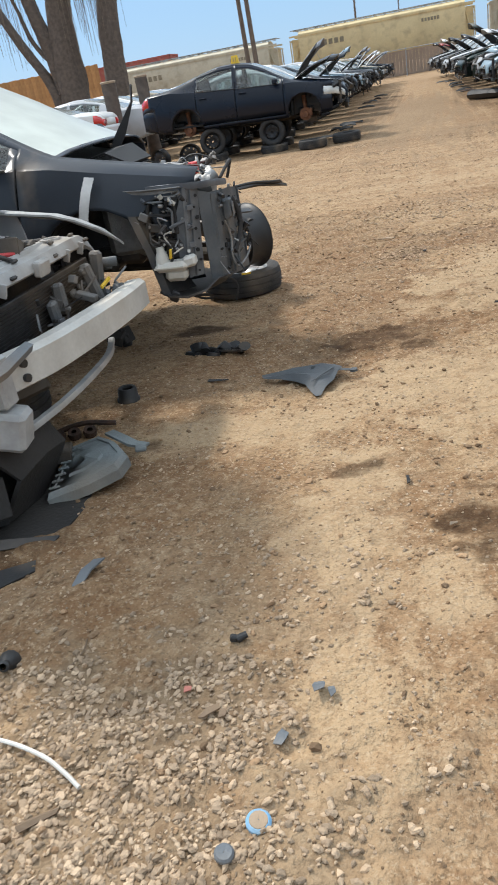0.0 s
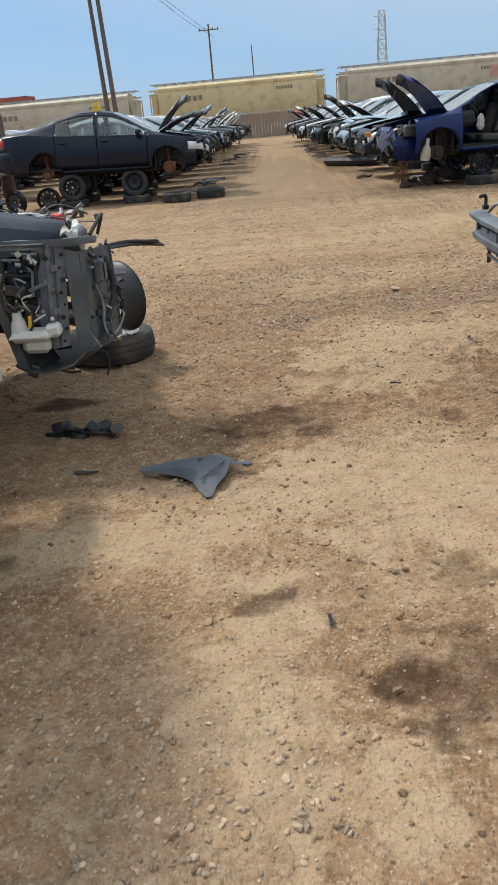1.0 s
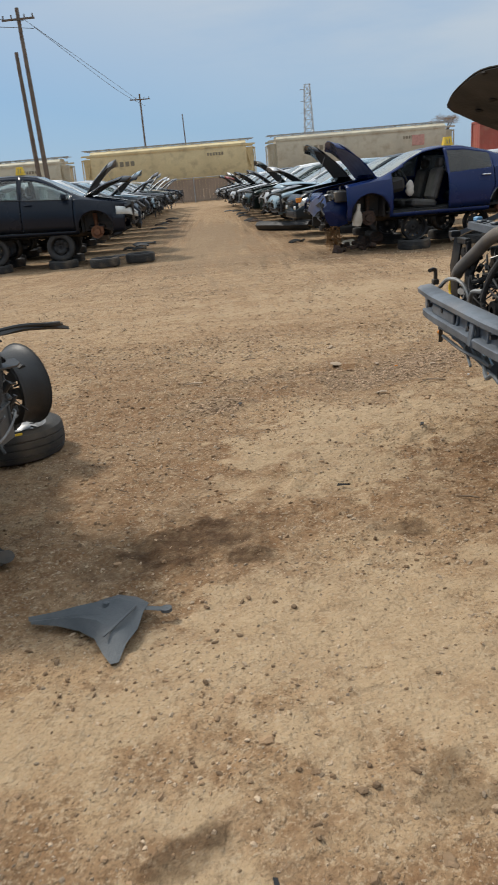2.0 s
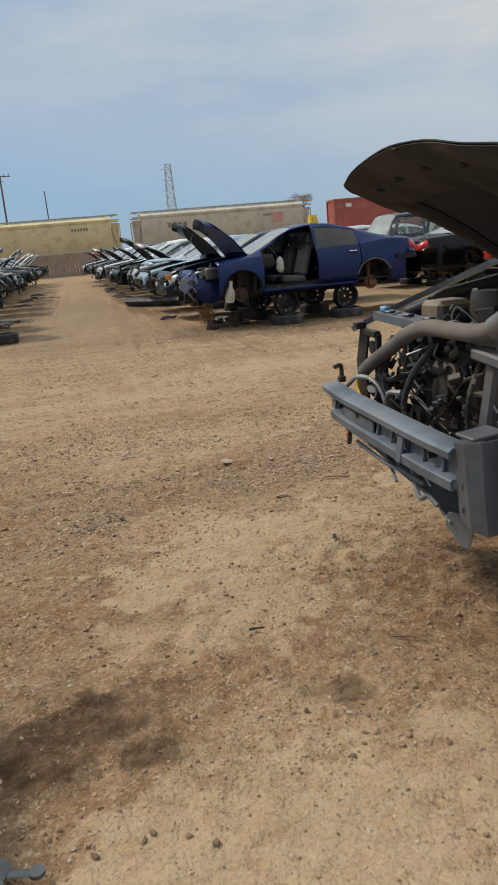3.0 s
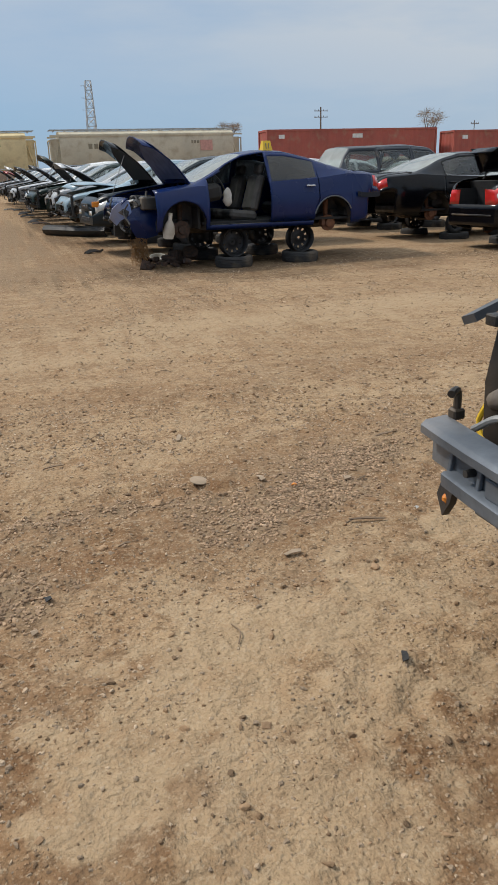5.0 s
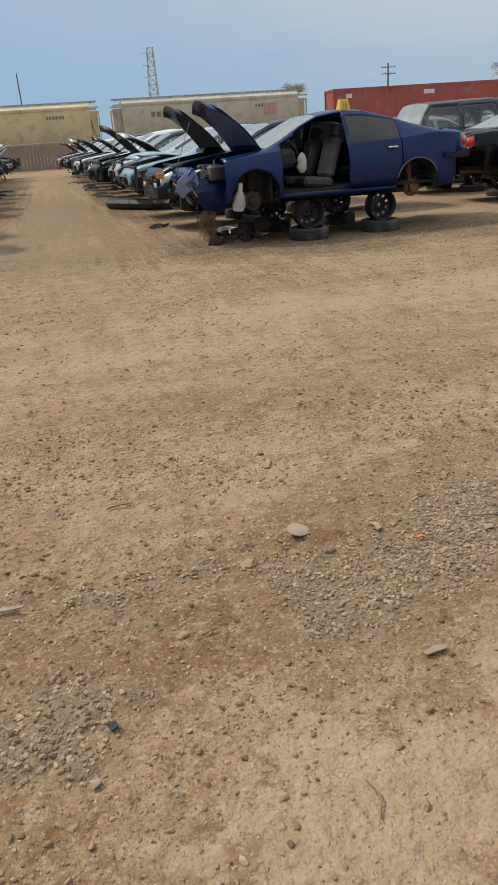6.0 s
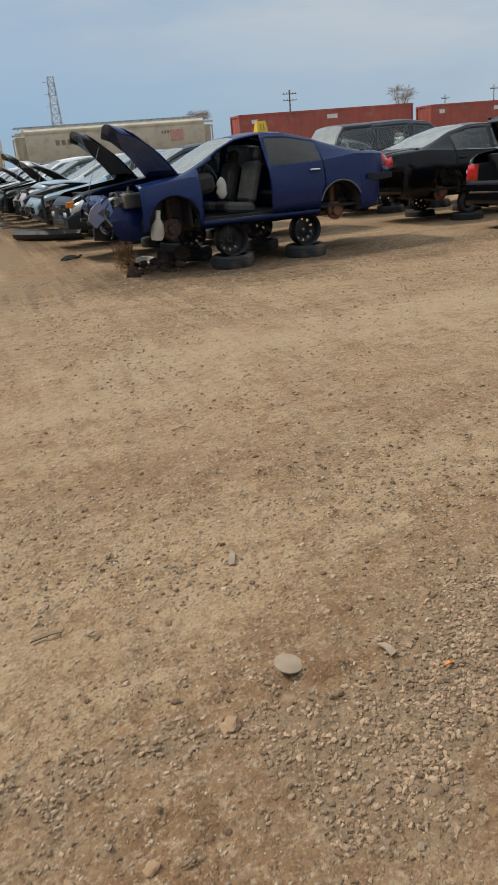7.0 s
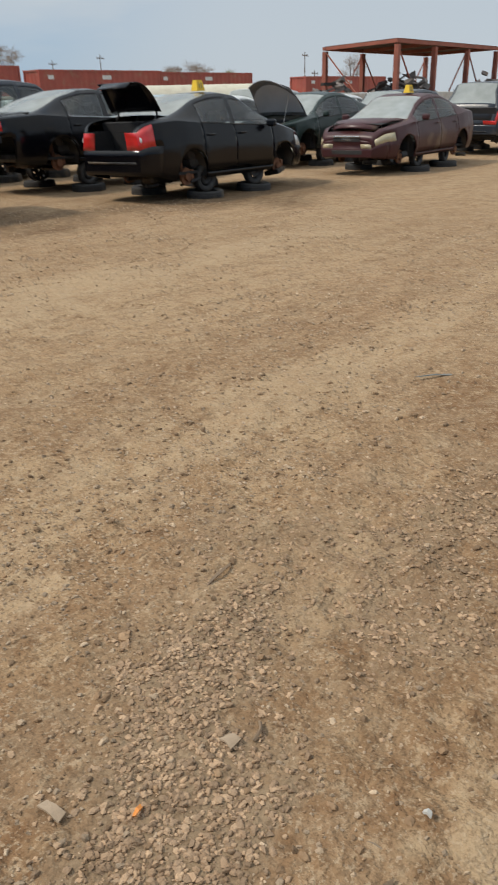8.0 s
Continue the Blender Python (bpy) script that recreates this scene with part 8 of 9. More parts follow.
# the raised bonnet: outer skin, inner frame, dark liner
FE = [(2.65, 6.12, 1.745), (2.635, 5.98, 1.785), (2.62, 5.75, 1.815), (2.59, 5.45, 1.825), (2.585, 5.15, 1.805), (2.58, 4.92, 1.765), (2.58, 4.70, 1.735), (2.60, 4.52, 1.71)]
RE = [(3.78, y, z) for y, z in ((6.16, 1.17), (6.02, 1.16), (5.75, 1.12), (5.45, 1.13), (5.15, 1.12), (4.92, 1.10), (4.75, 1.09), (4.60, 1.06))]
LIFT = np.interp(np.arange(22) / 3, range(8), (.75, .85, 1, 1, 1, 1, .6, .3))
FE, RE = curve_pts(FE, 3), curve_pts(RE, 3)


def hood_at(k, f, dz=0.0):
    """A point of the raised bonnet: column k across it, f from its front edge to the hinge."""
    return FE[k].lerp(RE[k], f) + Vector((0, 0, float(LIFT[k]) * .10 * math.sin(math.pi * min(1, f * 1.1)) * (1 - .4 * f) + dz))


bm = B()
sheet(bm, [[hood_at(k, f) for k in range(22)] for f in np.linspace(0, 1, 11)], .004)
under = mat("grimy bonnet underside", (0.040, 0.032, 0.025), .8, 0, (0.018, 0.015, 0.012), 4, 50, .3, 60, dirt=.15)
wpart("hood", bm, under, carC, "raised bonnet with a grimy underside")
bm = B()
sheet(bm, [[hood_at(k, f, dz) for k in range(22)] for f, dz in ((.004, -.006), (.03, -.022), (.06, -.026), (.16, -.045), (.24, -.048), (.29, -.02))], .005)
for a, b in ((0, 3), (18, 21), (9, 12)):
    strip = []
    for f in np.linspace(.2, .95, 6):
        p, q = hood_at(a, f, -.03), hood_at(b, f, -.03)
        strip.append([p, p.lerp(q, .3) - Vector((0, 0, .016)), p.lerp(q, .7) - Vector((0, 0, .016)), q])
    sheet(bm, strip, .005)
for k in range(4):
    lathe(bm, [(.022, 0), (.028, .008), (.018, .012)], 10, Matrix.Translation(hood_at(3 + 3 * k, .12, -.05)))
wpart("hood_frame", bm, under, carC)
bm = B()
sheet(bm, [[hood_at(k, f, -.024) for k in range(3, 19)] for f in np.linspace(.26, .97, 7)], .005)
wpart("hood_liner", bm, "dark", carC)
bm = B()
lathe(bm, [(.03, 0), (.04, .006), (.03, .012)], 12, pose(2.62, 5.42, 1.80, 0, 0, 0))
wpart("hood_latch", bm, under, carC)
bm = B()
bx(bm, (3.55, 5.45, 1.06), (.35, 1.4, .16), (0, 6, 0), .03)
wpart("cowl_panel", bm, "black", carC)
bm = B()
cyl(bm, (3.2, 5.85, 1.10), (3.2, 5.85, 1.24), .09, .07, 14)
bx(bm, (3.05, 5.95, 1.16), (.18, .16, .10), (0, 0, 8), .02)
wpart("fluid_reservoir", bm, "brown_plastic", carC, "yellowed fluid reservoir")
copy_thing(FLAT, pose(3.1, 4.75, .09, 0, 0, 10))
copy_thing(STAND, pose(3.1, 4.85, .17, 0, 0, 80))
copy_thing(FLAT, pose(3.72, 6.2, .09, 0, 0, 50))
copy_thing(TOP, pose(3.72, 6.15, .17, 0, 0, 5))
copy_thing(FLAT, pose(4.6, 4.75, .09, 0, 0, 50))

# ---- litter on the dirt ----
def gh(x, y):
    return float(ground_height(np.array([x]), np.array([y]))[0])


bm = B()
sheet(bm, [[(.640, 4.590, .02), (.643, 4.578, .03), (.647, 4.565, .018), (.655, 4.555, .02), (.660, 4.545, .012)],
           [(.74, 4.580, .030), (.745, 4.565, .062), (.75, 4.548, .035), (.755, 4.53, .05), (.76, 4.51, .02)],
           [(.83, 4.60, .035), (.835, 4.57, .085), (.84, 4.54, .05), (.845, 4.50, .075), (.85, 4.46, .02)],
           [(.90, 4.655, .03), (.91, 4.60, .075), (.92, 4.53, .045), (.915, 4.46, .085), (.91, 4.40, .025)],
           [(.97, 4.66, .05), (.985, 4.58, .10), (.99, 4.50, .055), (.975, 4.40, .075), (.955, 4.30, .02)],
           [(1.04, 4.63, .05), (1.035, 4.56, .085), (1.03, 4.47, .045), (1.005, 4.36, .06), (.985, 4.25, .015)],
           [(1.09, 4.57, .06), (1.075, 4.51, .065), (1.06, 4.43, .035), (1.03, 4.34, .04), (1.01, 4.26, .012)]], .006)
bx(bm, (1.12, 4.535, .05), (.10, .028, .010), (0, 8, -8), .004)
cyl(bm, (1.155, 4.53, .035), (1.155, 4.53, .055), .021, n=12)
bx(bm, (1.0, 4.44, .085), (.20, .010, .012), (0, 0, 62), .003)
cyl(bm, (.93, 4.57, .06), (.935, 4.575, .085), .012, n=8)
bmesh.ops.transform(bm, matrix=Matrix.Translation((-.02, -.09, .004)) @ Matrix.Diagonal((1, 1, .6, 1)), verts=bm.verts)
solid("splash_shield", bm, "slate_plastic", "torn grey plastic splash shield lying on dirt", "car part")
bm = B()
lathe(bm, [(.036, .085), (.040, .10), (.058, .102), (.064, .094), (.070, .03), (.078, .02), (.080, .006), (.074, 0), (.03, 0), (.030, .07)], 26)
bmesh.ops.scale(bm, vec=(.82, .82, .78), verts=bm.verts)
solid("rubber_bush", bm, "black", "black rubber bush with a pale dusty top", "car part", m=pose(-.13, 4.35, gh(-.13, 4.35), 0, 4, 0))
t = thing("undertray", pose(.06, 3.42, gh(.06, 3.42) + .03, 4, -6, 0), "dusty grey moulded plastic undertray on the dirt", "car part")
bm = B()
# a shallow moulded box with a raised rim and two hollows
rows = []
out = ((-.10, -.27), (.06, -.20), (.19, -.13), (.20, -.03), (.10, .10), (-.02, .19), (-.17, .15))
for f, z in ((1.0, .0), (1.0, .045), (.92, .070), (.80, .074), (.78, .066), (.45, .068), (.42, .080), (.0, .082)):
    ring = [(-.0 + (x - 0) * f, (y + .03) * f - .03, z + .012 * math.sin(9 * x + 5 * y)) for x, y in out]
    rows.append([*ring, ring[0]])
sheet(bm, rows, .004)
bmesh.ops.remove_doubles(bm, verts=bm.verts, dist=1e-4)
part("tray", bm, "tray_plastic", t, angle=25)
for k in range(7):
    q = Vector((-.10, -.25, .062)).lerp(Vector((-.165, .12, .062)), (k + .5) / 7)
    part("rib", bx(B(), q + Vector((.030, 0, .004)), (.05, .012, .010), (0, 0, 12), .003), "tray_plastic", t)
part("seam", tube(B(), [(-.14, .12, .07), (-.02, .05, .075), (.10, -.02, .07), (.17, -.08, .068)], .005, 5), "tray_plastic", t)
bm = B()
sheet(bm, [[(.02, .17, .09), (.05, .21, .08)], [(.12, .09, .085), (.15, .13, .075)], [(.17, .06, .07), (.20, .10, .06)], [(.24, .05, .05), (.26, .09, .045)]], .012)
bx(bm, (.235, .04, .05), (.05, .05, .02), (0, 10, 20), .006)
part("bracket", bm, "tray_plastic", t)
bm = B()
for k in range(3):
    lathe(bm, [(.018, .0), (.045, .0), (.05, .025), (.045, .05), (.02, .05)], 10, pose(-.31 + .075 * k, 3.83 + .02 * k, .015, 20, 10 * k, 0) @ Matrix.Scale(.72, 4))
tube(bm, [(-.38, 3.84, .03), (-.22, 3.93, .05), (-.06, 3.98, .02)], .014, 6)
solid("manifold", bm, "dark_rust", "rusty row of exhaust flanges on the dirt", "car part")
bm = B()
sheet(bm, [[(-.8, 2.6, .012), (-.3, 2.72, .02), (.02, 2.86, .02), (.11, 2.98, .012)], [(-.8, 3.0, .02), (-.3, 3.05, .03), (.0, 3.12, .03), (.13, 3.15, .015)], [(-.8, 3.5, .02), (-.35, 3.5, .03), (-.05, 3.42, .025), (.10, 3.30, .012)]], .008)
solid("floor_mat", bm, "sheet_and_cavity_black", "flat black sheet on the dirt under the silver nose", "mat")
bm = B()
sheet(bm, [[(-.35, 2.72, .03), (-.1, 2.80, .035), (.11, 2.885, .02)], [(-.35, 2.76, .06), (-.1, 2.84, .06), (.12, 2.91, .03)], [(-.35, 2.82, .03), (-.1, 2.88, .03), (.11, 2.93, .015)]], .006)
solid("trim_strip", bm, "black", "long black plastic trim strip", "car part")
bm = B()
sheet(bm, [[(-.1, 2.50, .015), (.02, 2.58, .02), (.115, 2.70, .015)], [(-.1, 2.62, .03), (.0, 2.68, .035), (.09, 2.76, .02)]], .008)
solid("trim_panel_piece", bm, "black", "piece of black plastic panel", "car part")
bm = B()
sheet(bm, [[(.335, 2.745, .03), (.375, 2.755, .03)], [(.325, 2.66, .045), (.365, 2.66, .045)], [(.31, 2.585, .02), (.345, 2.585, .02)], [(.285, 2.545, .01), (.29, 2.54, .01)]], .006)
solid("plastic_wedge", bm, "grey_plastic", "narrow grey plastic trim wedge", "car part")
bm = B()
lathe(bm, [(.01, .08), (.018, .075), (.016, .05), (.032, .03), (.036, .0), (.01, .0)], 12, pose(.265, 2.235, .012, 60, 0, 20))
solid("knob", bm, "black", "small black plastic knob", "car part")
bm = B()
tube(bm, [(.20, 1.945, .012), (.40, 1.925, .03), (.54, 1.89, .025), (.62, 1.85, .022), (.685, 1.81, .012)], .006, 7)
solid("hose", bm, "hose_white", "thin white plastic hose", "hose")


def shard(x, y, w, l, rz, material, label, z=.012, name="plastic_shard"):
    r = random.Random(int(x * 1000 + y * 77))
    bm = B()
    sheet(bm, [[(-w / 2, -l / 2, 0), (w / 2 * r.uniform(.6, 1), -l / 2 * r.uniform(.7, 1), .004)], [(-w / 2 * r.uniform(.8, 1.1), 0, .010), (w / 2, r.uniform(-.1, .1) * l, .006)], [(-w / 2 * r.uniform(.5, 1), l / 2, .003), (w / 2 * r.uniform(.6, 1), l / 2 * r.uniform(.7, 1), 0)]], .005)
    return solid(name, bm, material, label, "litter", m=pose(x, y, gh(x, y) + z, r.uniform(-6, 6), r.uniform(-6, 6), rz))


shard(1.235, 2.15, 0.034, 0.028, 20, "grey_plastic", "broken grey plastic clip")
shard(1.16, 1.985, 0.025, 0.046, -20, "grey_plastic", "broken grey plastic tab")
shard(.87, 2.14, .022, .022, 10, "faded_red", "small chip of red plastic")
shard(.955, 2.06, 0.019, 0.068, -40, "wood", "curved sliver of brown wood")
shard(.99, 2.06, 0.022, 0.031, 10, "wood", "flat chip of tan wood")
shard(.36, 4.51, .12, .02, 5, "black", "thin black plastic sliver")
shard(2.37, 8.63, .025, .10, -20, "tan_stone", "pale wood chip on gravel")
shard(1.96, 5.515, .07, .012, 5, "black", "short dark stick on dirt")
shard(2.613, 7.842, .026, .075, 5, "tan_stone", "pale wedge of stone", name="stone_chip")
shard(3.02, 7.69, .04, .045, 0, "tan_stone", "pale chalky stone chip", name="stone_chip")
shard(1.60, 2.95, .035, .012, 30, "tan_stone", "pale splinter of wood")
shard(1.92, 3.05, .045, .012, -30, "tan_stone", "pale splinter of wood")
shard(.62, 1.72, .10, .025, 35, "wood", "stick of pale wood")
shard(2.74, 7.70, .010, .035, -70, "amber", "small orange plastic chip")
shard(1.77, 8.37, 0.018, 0.035, -60, "tan_stone", "pale chip of splintered wood")
shard(1.50, 7.02, 0.026, 0.034, 20, "black", "crumpled black plastic scrap")
shard(1.84, 7.37, 0.008, 0.06, -70, "wood", "short dark stick on the soil", name="stick")
shard(2.49, 7.07, 0.022, 0.08, -80, "tan_stone", "flat pale sliver of stone", name="stone_chip")
shard(1.63, 8.43, 0.012, 0.12, -85, "wood", "dry brown stick on the dirt", name="stick")
shard(5.695, 8.70, 0.016, 0.22, 50, "tray_plastic", "pale strip of plastic trim on the lane")
shard(3.50, 8.215, 0.010, 0.17, -80, "wood", "bent pale stick on the dirt", name="stick")
shard(3.15, 7.22, 0.016, 0.022, 10, "white_part", "small white scrap on the dirt")
shard(1.44, 6.86, 0.025, 0.03, 15, "tan_stone", "flat pale stone chip", name="stone_chip")
shard(2.56, 6.27, 0.022, 0.05, -20, "rubber", "torn curl of black rubber")
shard(2.90, 7.215, 0.012, 0.17, -106, "wood", "gnarled brown stick on the dirt", name="stick")
shard(2.50, 5.24, 0.006, 0.11, -116, "wood", "dark twig on the dirt", name="stick")
shard(1.16, 7.72, 0.016, 0.16, -85, "tan_stone", "pale splintered stick on dirt", name="stick")
shard(1.44, 3.28, 0.012, 0.06, 5, "dark_steel", "short rusty bolt on the dirt", name="bolt")
shard(1.27, 2.14, 0.02, 0.03, 30, "grey_plastic", "small crumb of grey plastic")
for x, y, r_, material, label in ((1.15, 1.745, .029, "blue_plastic", "round blue plastic bottle lid"), (1.09, 1.665, .022, "grey_plastic", "round grey plastic lid"), (2.301, 7.899, .045, "tan_stone", "flat round pale stone disc")):
    bm = B()
    lathe(bm, [(.001, .012), (r_ * .8, .013), (r_, .008), (r_, 0), (r_ * .7, -.004)], 20)
    if material == "tan_stone":
        bmesh.ops.scale(bm, vec=(1, 1, .45), verts=bm.verts)
    solid("round_lid" if material != "tan_stone" else "stone_disc", bm, material, label, "litter", m=pose(x, y, gh(x, y) + .008, 6, 8, 0))
    if material == "blue_plastic":
        bm = B()
        lathe(bm, [(.001, .0145), (r_ * .72, .0145), (r_ * .74, .012)], 20)
        part("liner", bm, "tan_stone", bpy.data.objects["round_lid"], "worn tan inside of the lid")
bm = B()
cyl(bm, (0, 0, 0), (.04, .02, .01), .018, .014, 10)
bx(bm, (-.015, .0, .005), (.03, .03, .03), (0, 20, 20), .006)
solid("connector", bm, "black", "small black electrical connector", "car part", m=pose(.97, 2.33, gh(.97, 2.33) + .012) @ Matrix.Scale(.7, 4))
bm = B()
lumps(bm, random.Random(5), 22, (.08, 4.98, .0), (.40, 5.07, .02), (.015, .045))
tube(bm, [(.08, 5.08, .012), (.20, 5.02, .022), (.34, 4.97, .02), (.41, 4.93, .04)], .012, 7)
bmesh.ops.scale(bm, vec=(1, 1, .7), verts=bm.verts)
solid("iron_scrap", bm, "dark_steel", "dark greasy iron scraps on the dirt", "scrap", kind="stuff")
bm = B()
lumps(bm, random.Random(6), 4, (-.62, 5.25, .02), (-.48, 5.38, .08), (.06, .12))
solid("rubber_scrap", bm, "rubber", "scrap of black rubber under the car", "car part")
bm = B()
tube(bm, [(2.80, 7.235, .008), (2.86, 7.26, .010), (2.93, 7.235, .010), (2.99, 7.225, .008), (3.025, 7.25, .012), (3.02, 7.29, .010), (2.99, 7.305, .008)], .003, 6)
solid("wire_loop", bm, "dust_cable", "bent loop of dusty cable", "wire")
for k in range(14):
    r = random.Random(300 + k)
    x, y = r.uniform(.2, 4.6), r.uniform(2.2, 10.5)
    a = r.uniform(0, 6.28)
    bm = B()
    n = r.uniform(.05, .14)
    tube(bm, [(0, 0, 0), (n * .5 * math.cos(a), n * .5 * math.sin(a), .008), (n * math.cos(a + .3), n * math.sin(a + .3), 0)], r.uniform(.002, .005), 5)
    solid("twig", bm, "wood", "small dry twig on the dirt", "twig", "twigs", m=pose(x, y, gh(x, y) + .006))

# ---- litter by the rows ----
for x, y, rz, big in ((-3.75, 18.45, 8, 1.0), (-4.55, 18.65, -25, .95)):
    t = copy_thing(STAND, pose(x, y, .0, 0, 0, rz))
    t.scale = (big, big, big)
bm = B()
sheet(bm, [[(2.78 + dx, 26.05 + dy, dz), (3.10 + dx, 25.45 + dy, .01 + dz), (3.6 + dx, 24.78 + dy, dz), (4.15 + dx, 24.12 + dy, .015 + dz)] for dx, dy, dz in ((0, 0, .0), (-.07, -.06, .07), (-.09, -.08, .15), (-.05, -.04, .23), (.05, .04, .26), (.12, .09, .2))], .03)
solid("bumper_cover", bm, "black", "long black bumper cover lying at the aisle edge", "car part")
bm = B()
lathe(bm, [(.02, .0), (.09, .0), (.11, .08), (.09, .22), (.04, .30), (.035, .42), (.01, .42)], 14, pose(4.12, 16.74, .50, 12, 6, 0) @ Matrix.Diagonal((.9, .6, .95, 1)))
solid("washer_bottle", bm, "white_plastic", "white plastic bottle hanging from the blue sedan", "car part")
bm = B()
lumps(bm, random.Random(8), 18, (3.75, 16.9, .02), (4.5, 17.9, .12), (.05, .16))
solid("scrap_pile", bm, "dark_rust", "low pile of rusty brake and trim scrap", "scrap", kind="stuff")
bm = B()
wires(bm, random.Random(9), 90, (3.66, 17.5, .0), (3.95, 17.9, .46), (.003, .006), .08)
solid("dry_weeds", bm, mat("dry straw weeds", (0.34, 0.19, 0.08), .9), "clump of dry straw-coloured weeds", "weeds", kind="stuff")
tyre_thing(-.9, 18.25, .10, (0, 0, 30), "tyre lying by the navy sedan's nose", None)
tyre_thing(-.2, 18.7, .10, (0, 0, 70), "tyre lying beside the aisle", None)
for k in range(22):
    r = random.Random(500 + k)
    side = k % 2
    y = r.uniform(19.8, 44)
    x = r.uniform(-.85, -.5) if side else 3.35 + r.uniform(-.2, .2) - .036 * (y - 20)
    n, w = r.uniform(.12, .34), r.uniform(.04, .08)
    bm = B()
    sheet(bm, [[(-n, -w, .01), (-n * .4, -w * 1.1, .035), (n * .3, -w, .04), (n, -w * .7, .012)], [(-n * 1.02, 0, .05), (-n * .4, .01, .085), (n * .3, .015, .08), (n * .97, .01, .04)], [(-n * .95, w, .012), (-n * .35, w * 1.15, .04), (n * .35, w * .9, .03), (n * .9, w * .8, .01)]], .015)
    if k % 3 == 0:
        cyl(bm, (n * .4, -w * 2.2, .04), (n * .9, -w * 1.6, .06), .022, n=8)
    solid("panel_scrap", bm, ("black", "dark_steel", "rubber", "black", "dark_rust")[k % 5], "broken trim and brackets dropped beside the aisle", "scrap", "aisle scraps", m=pose(x, y, .0, 0, 0, r.uniform(-35, 35)))
for src in (STAND, FLAT, TOP):
    for o in (*src.children_recursive, src):
        bpy.data.objects.remove(o)

# ---- torn pieces round the blue sedan's nose ----
bm = B()
sheet(bm, [[(3.24, 16.98, .84), (3.28, 16.90, .98), (3.38, 16.90, 1.06), (3.55, 16.95, 1.10)], [(3.30, 17.05, .78), (3.34, 16.93, .90), (3.44, 16.92, .97), (3.58, 16.96, 1.0)], [(3.36, 17.05, .72), (3.42, 16.96, .80), (3.50, 16.95, .84), (3.60, 16.98, .88)]], .012)
solid("bumper_corner", bm, mat("faded light blue bumper paint", (0.16, 0.24, 0.50), .5, 0, (0.24, 0.30, 0.48), 5, 60, dirt=.15), "torn light blue bumper corner hanging off the sedan", "car part")
bm = B()
sheet(bm, [[(3.50, 17.0, .92), (3.72, 16.98, .98), (3.98, 17.0, 1.0)], [(3.52, 16.92, .78), (3.74, 16.90, .80), (4.0, 16.95, .82)], [(3.58, 16.95, .62), (3.78, 16.94, .60), (4.0, 16.98, .64)], [(3.66, 17.02, .52), (3.82, 17.0, .50), (4.0, 17.02, .54)]], .012)
solid("torn_fascia", bm, PAINT["blue"], "crumpled dark blue front fascia of the sedan", "car part")
bm = B()
lumps(bm, random.Random(77), 26, (3.42, 16.95, .50), (4.4, 18.2, 1.06), (.05, .2))
wires(bm, random.Random(78), 14, (3.4, 16.95, .5), (4.2, 18.2, 1.0), (.008, .02), .15)
for k in range(9):
    r = random.Random(810 + k)
    x, y, z = 3.55 + .085 * k, r.uniform(16.98, 17.5), 1.00 + .012 * k + r.uniform(-.03, .03)
    piece = B()
    sheet(piece, [[(-.10, -.06, 0), (0, -.07, .03), (.10, -.05, .0)], [(-.11, .0, .03), (0, .01, .07), (.09, .0, .04)], [(-.09, .06, .0), (.01, .07, .04), (.11, .05, -.01)]], .012)
    solid("torn_bracket", piece, ("grey_plastic", "alu", "black", "grey_plastic")[k % 4], "torn grey bracket over the open engine bay", "car part", "torn brackets", m=pose(x, y, z, r.uniform(-30, 30), r.uniform(-35, 25), r.uniform(0, 180)))
solid("bumper_core", bm, "black", "tangled black brackets and wires at the nose", "scrap", kind="stuff")
bm = B()
lathe(bm, [(.02, .02), (.11, .02), (.155, .085), (.165, .088), (.118, .006), (.02, .004)], 22)
solid("plastic_bowl", bm, "white_plastic", "shallow pale plastic bowl lying on dirt", "bowl", m=pose(4.22, 18.15, .0, 14, 0, 0))
bm = B()
bx(bm, (4.45, 17.55, .13), (.30, .26, .20), (0, 10, 20), .03)
cyl(bm, (4.62, 17.4, .16), (4.62, 17.34, .22), .13, n=18)
bx(bm, (4.30, 17.5, .10), (.16, .30, .08), (10, 0, 50), .02)
solid("brake_scrap", bm, "dark_rust", "rusty brake drum and hub by the stand", "scrap")

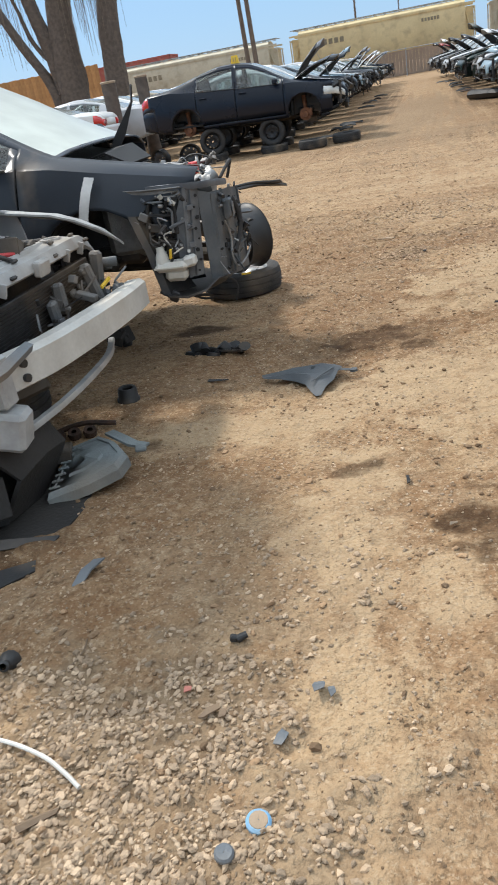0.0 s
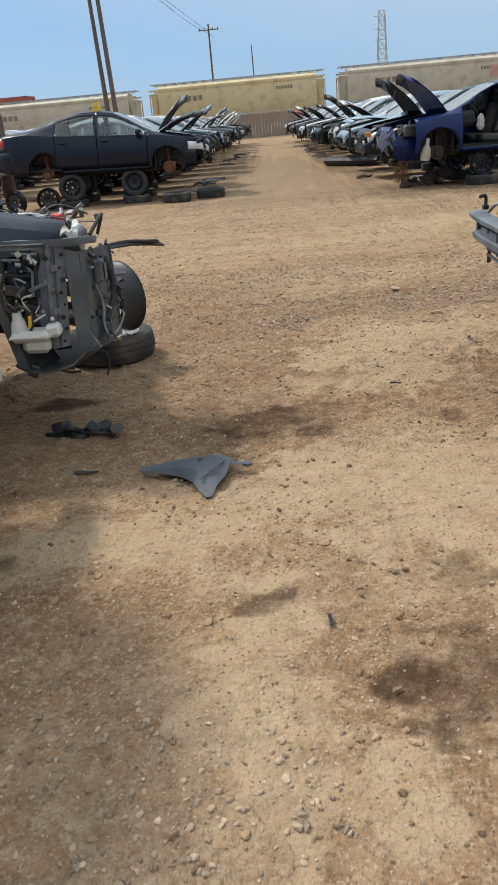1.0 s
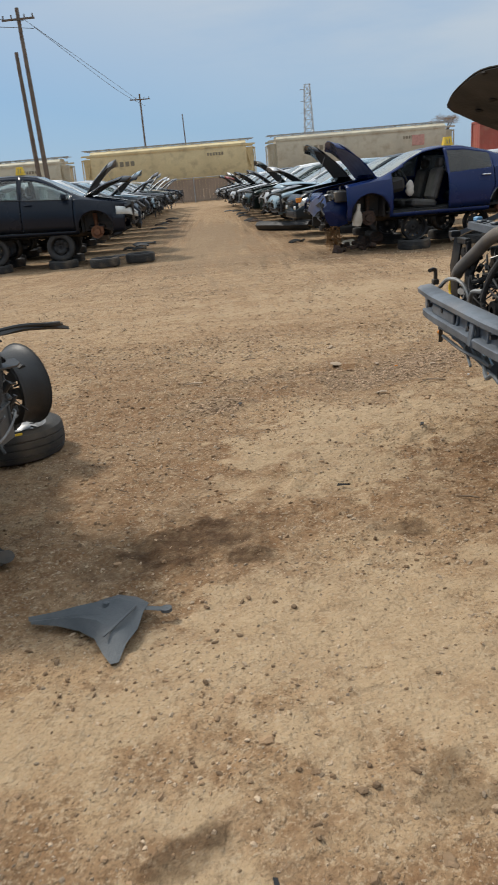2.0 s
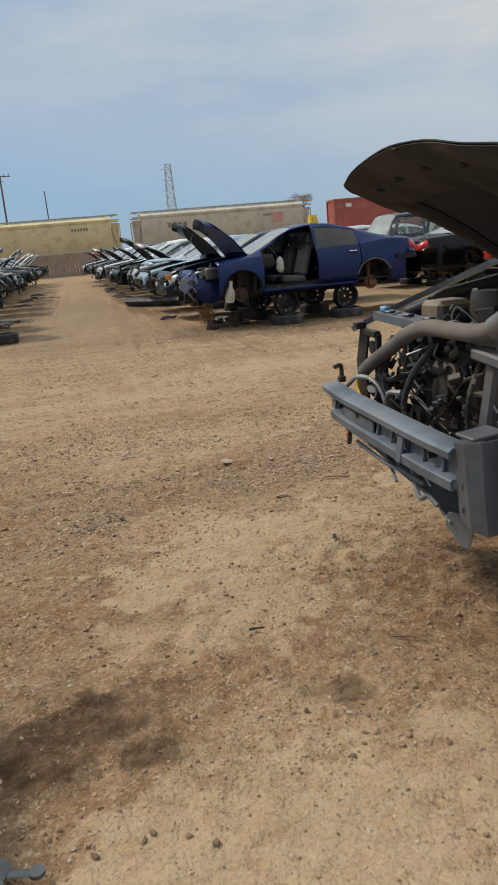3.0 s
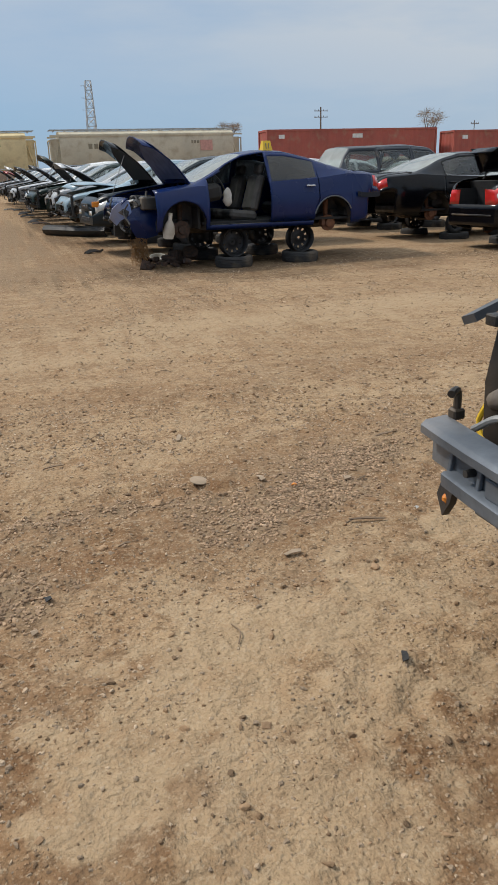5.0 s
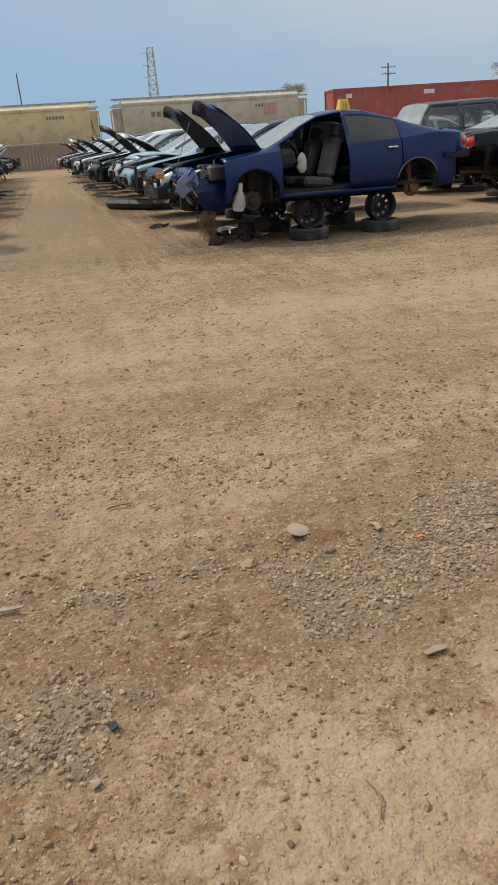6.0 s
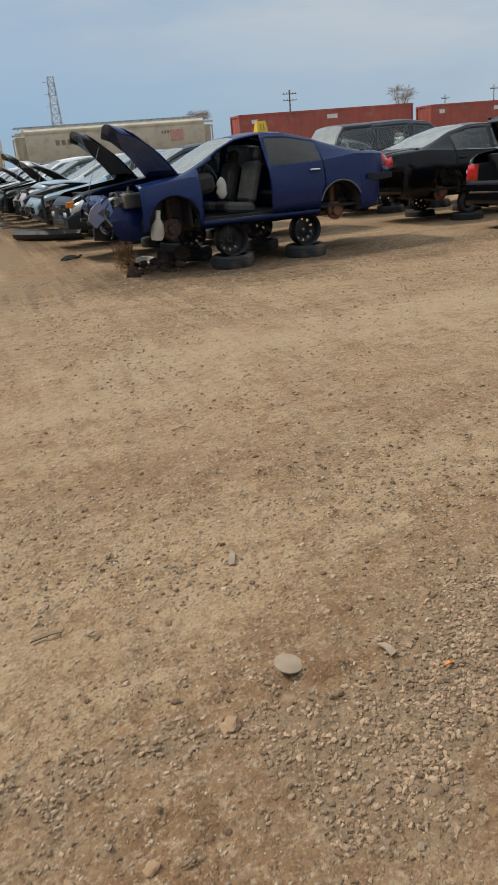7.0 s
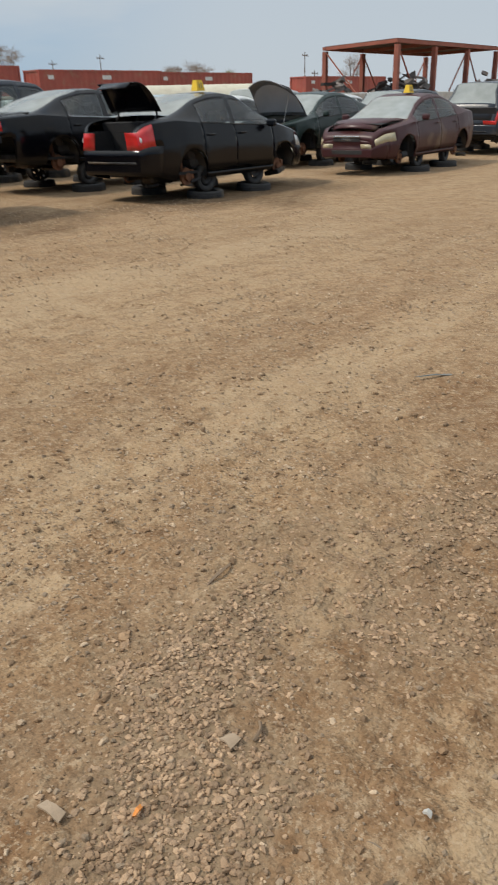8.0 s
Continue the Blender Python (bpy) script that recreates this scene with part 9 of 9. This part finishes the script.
# ---- loose things seen between the rows ----
def clod(x, y, s, seed):
    r = random.Random(seed)
    bm = B()
    bmesh.ops.create_icosphere(bm, subdivisions=2, radius=1)
    for v in bm.verts:
        v.co = Vector((v.co.x * s * 1.2, v.co.y * s * .9, v.co.z * s * .5)) * r.uniform(.72, 1.15)
    solid("dirt_clod", bm, clod_mat, "broken clod of dried mud on the dirt", "clod", "mud clods", m=pose(x, y, gh(x, y) + s * .15, 0, 0, r.uniform(0, 90)), smooth=False)


for k, (x, y, s) in enumerate(((2.06, 7.75, .045), (2.75, 6.85, .03), (1.75, 7.4, .03), (1.45, 3.75, .03), (1.05, 3.3, .025), (.62, 3.6, .022), (1.9, 5.9, .022), (2.5, 6.6, .02), (1.2, 2.5, .018), (3.1, 8.2, .03), (1.35, 3.95, .028), (.9, 4.9, .025))):
    clod(x, y, s * .7, 700 + k)
bm = B()
bmesh.ops.create_icosphere(bm, subdivisions=3, radius=1)
for v in bm.verts:
    crease = 1 + .16 * math.sin(7 * v.co.z + 4 * v.co.x) + .10 * math.sin(11 * v.co.x - 5 * v.co.z)
    v.co = Vector((5.195 + v.co.x * .075 * crease, 16.95 + v.co.y * .045, 1.09 + v.co.z * .15 - .05 * v.co.x ** 2))
solid("airbag", bm, "white_part", "deflated white airbag hanging in the blue sedan", "airbag")
for x, y, z, rr in ((-6.58, 21.55, 2.16, .19), (-6.59, 24.25, 2.25, .18)):
    t = thing("tree_stump", pose(x, y, 0), "grey cut tree stump with a pale top", "tree stump", "tree stumps")
    part("trunk", lathe(B(), [(rr * 1.25, -.1), (rr * 1.05, .5), (rr, z * .6), (rr * 1.02, z - .05), (rr * 1.12, z - .02)], 16), "bark", t)
    part("cut_face", lathe(B(), [(.001, z + .01), (rr * 1.0, z + .01), (rr * 1.12, z - .02), (rr, z - .06)], 16), "tan_stone", t)
green = bpy.data.objects["green_sedan"]
wpart("indicator_lamp", bx(B(), (3.36, 19.46, .965), (.16, .05, .10), (0, 0, 8), .012), "amber", green, "amber corner lamp")
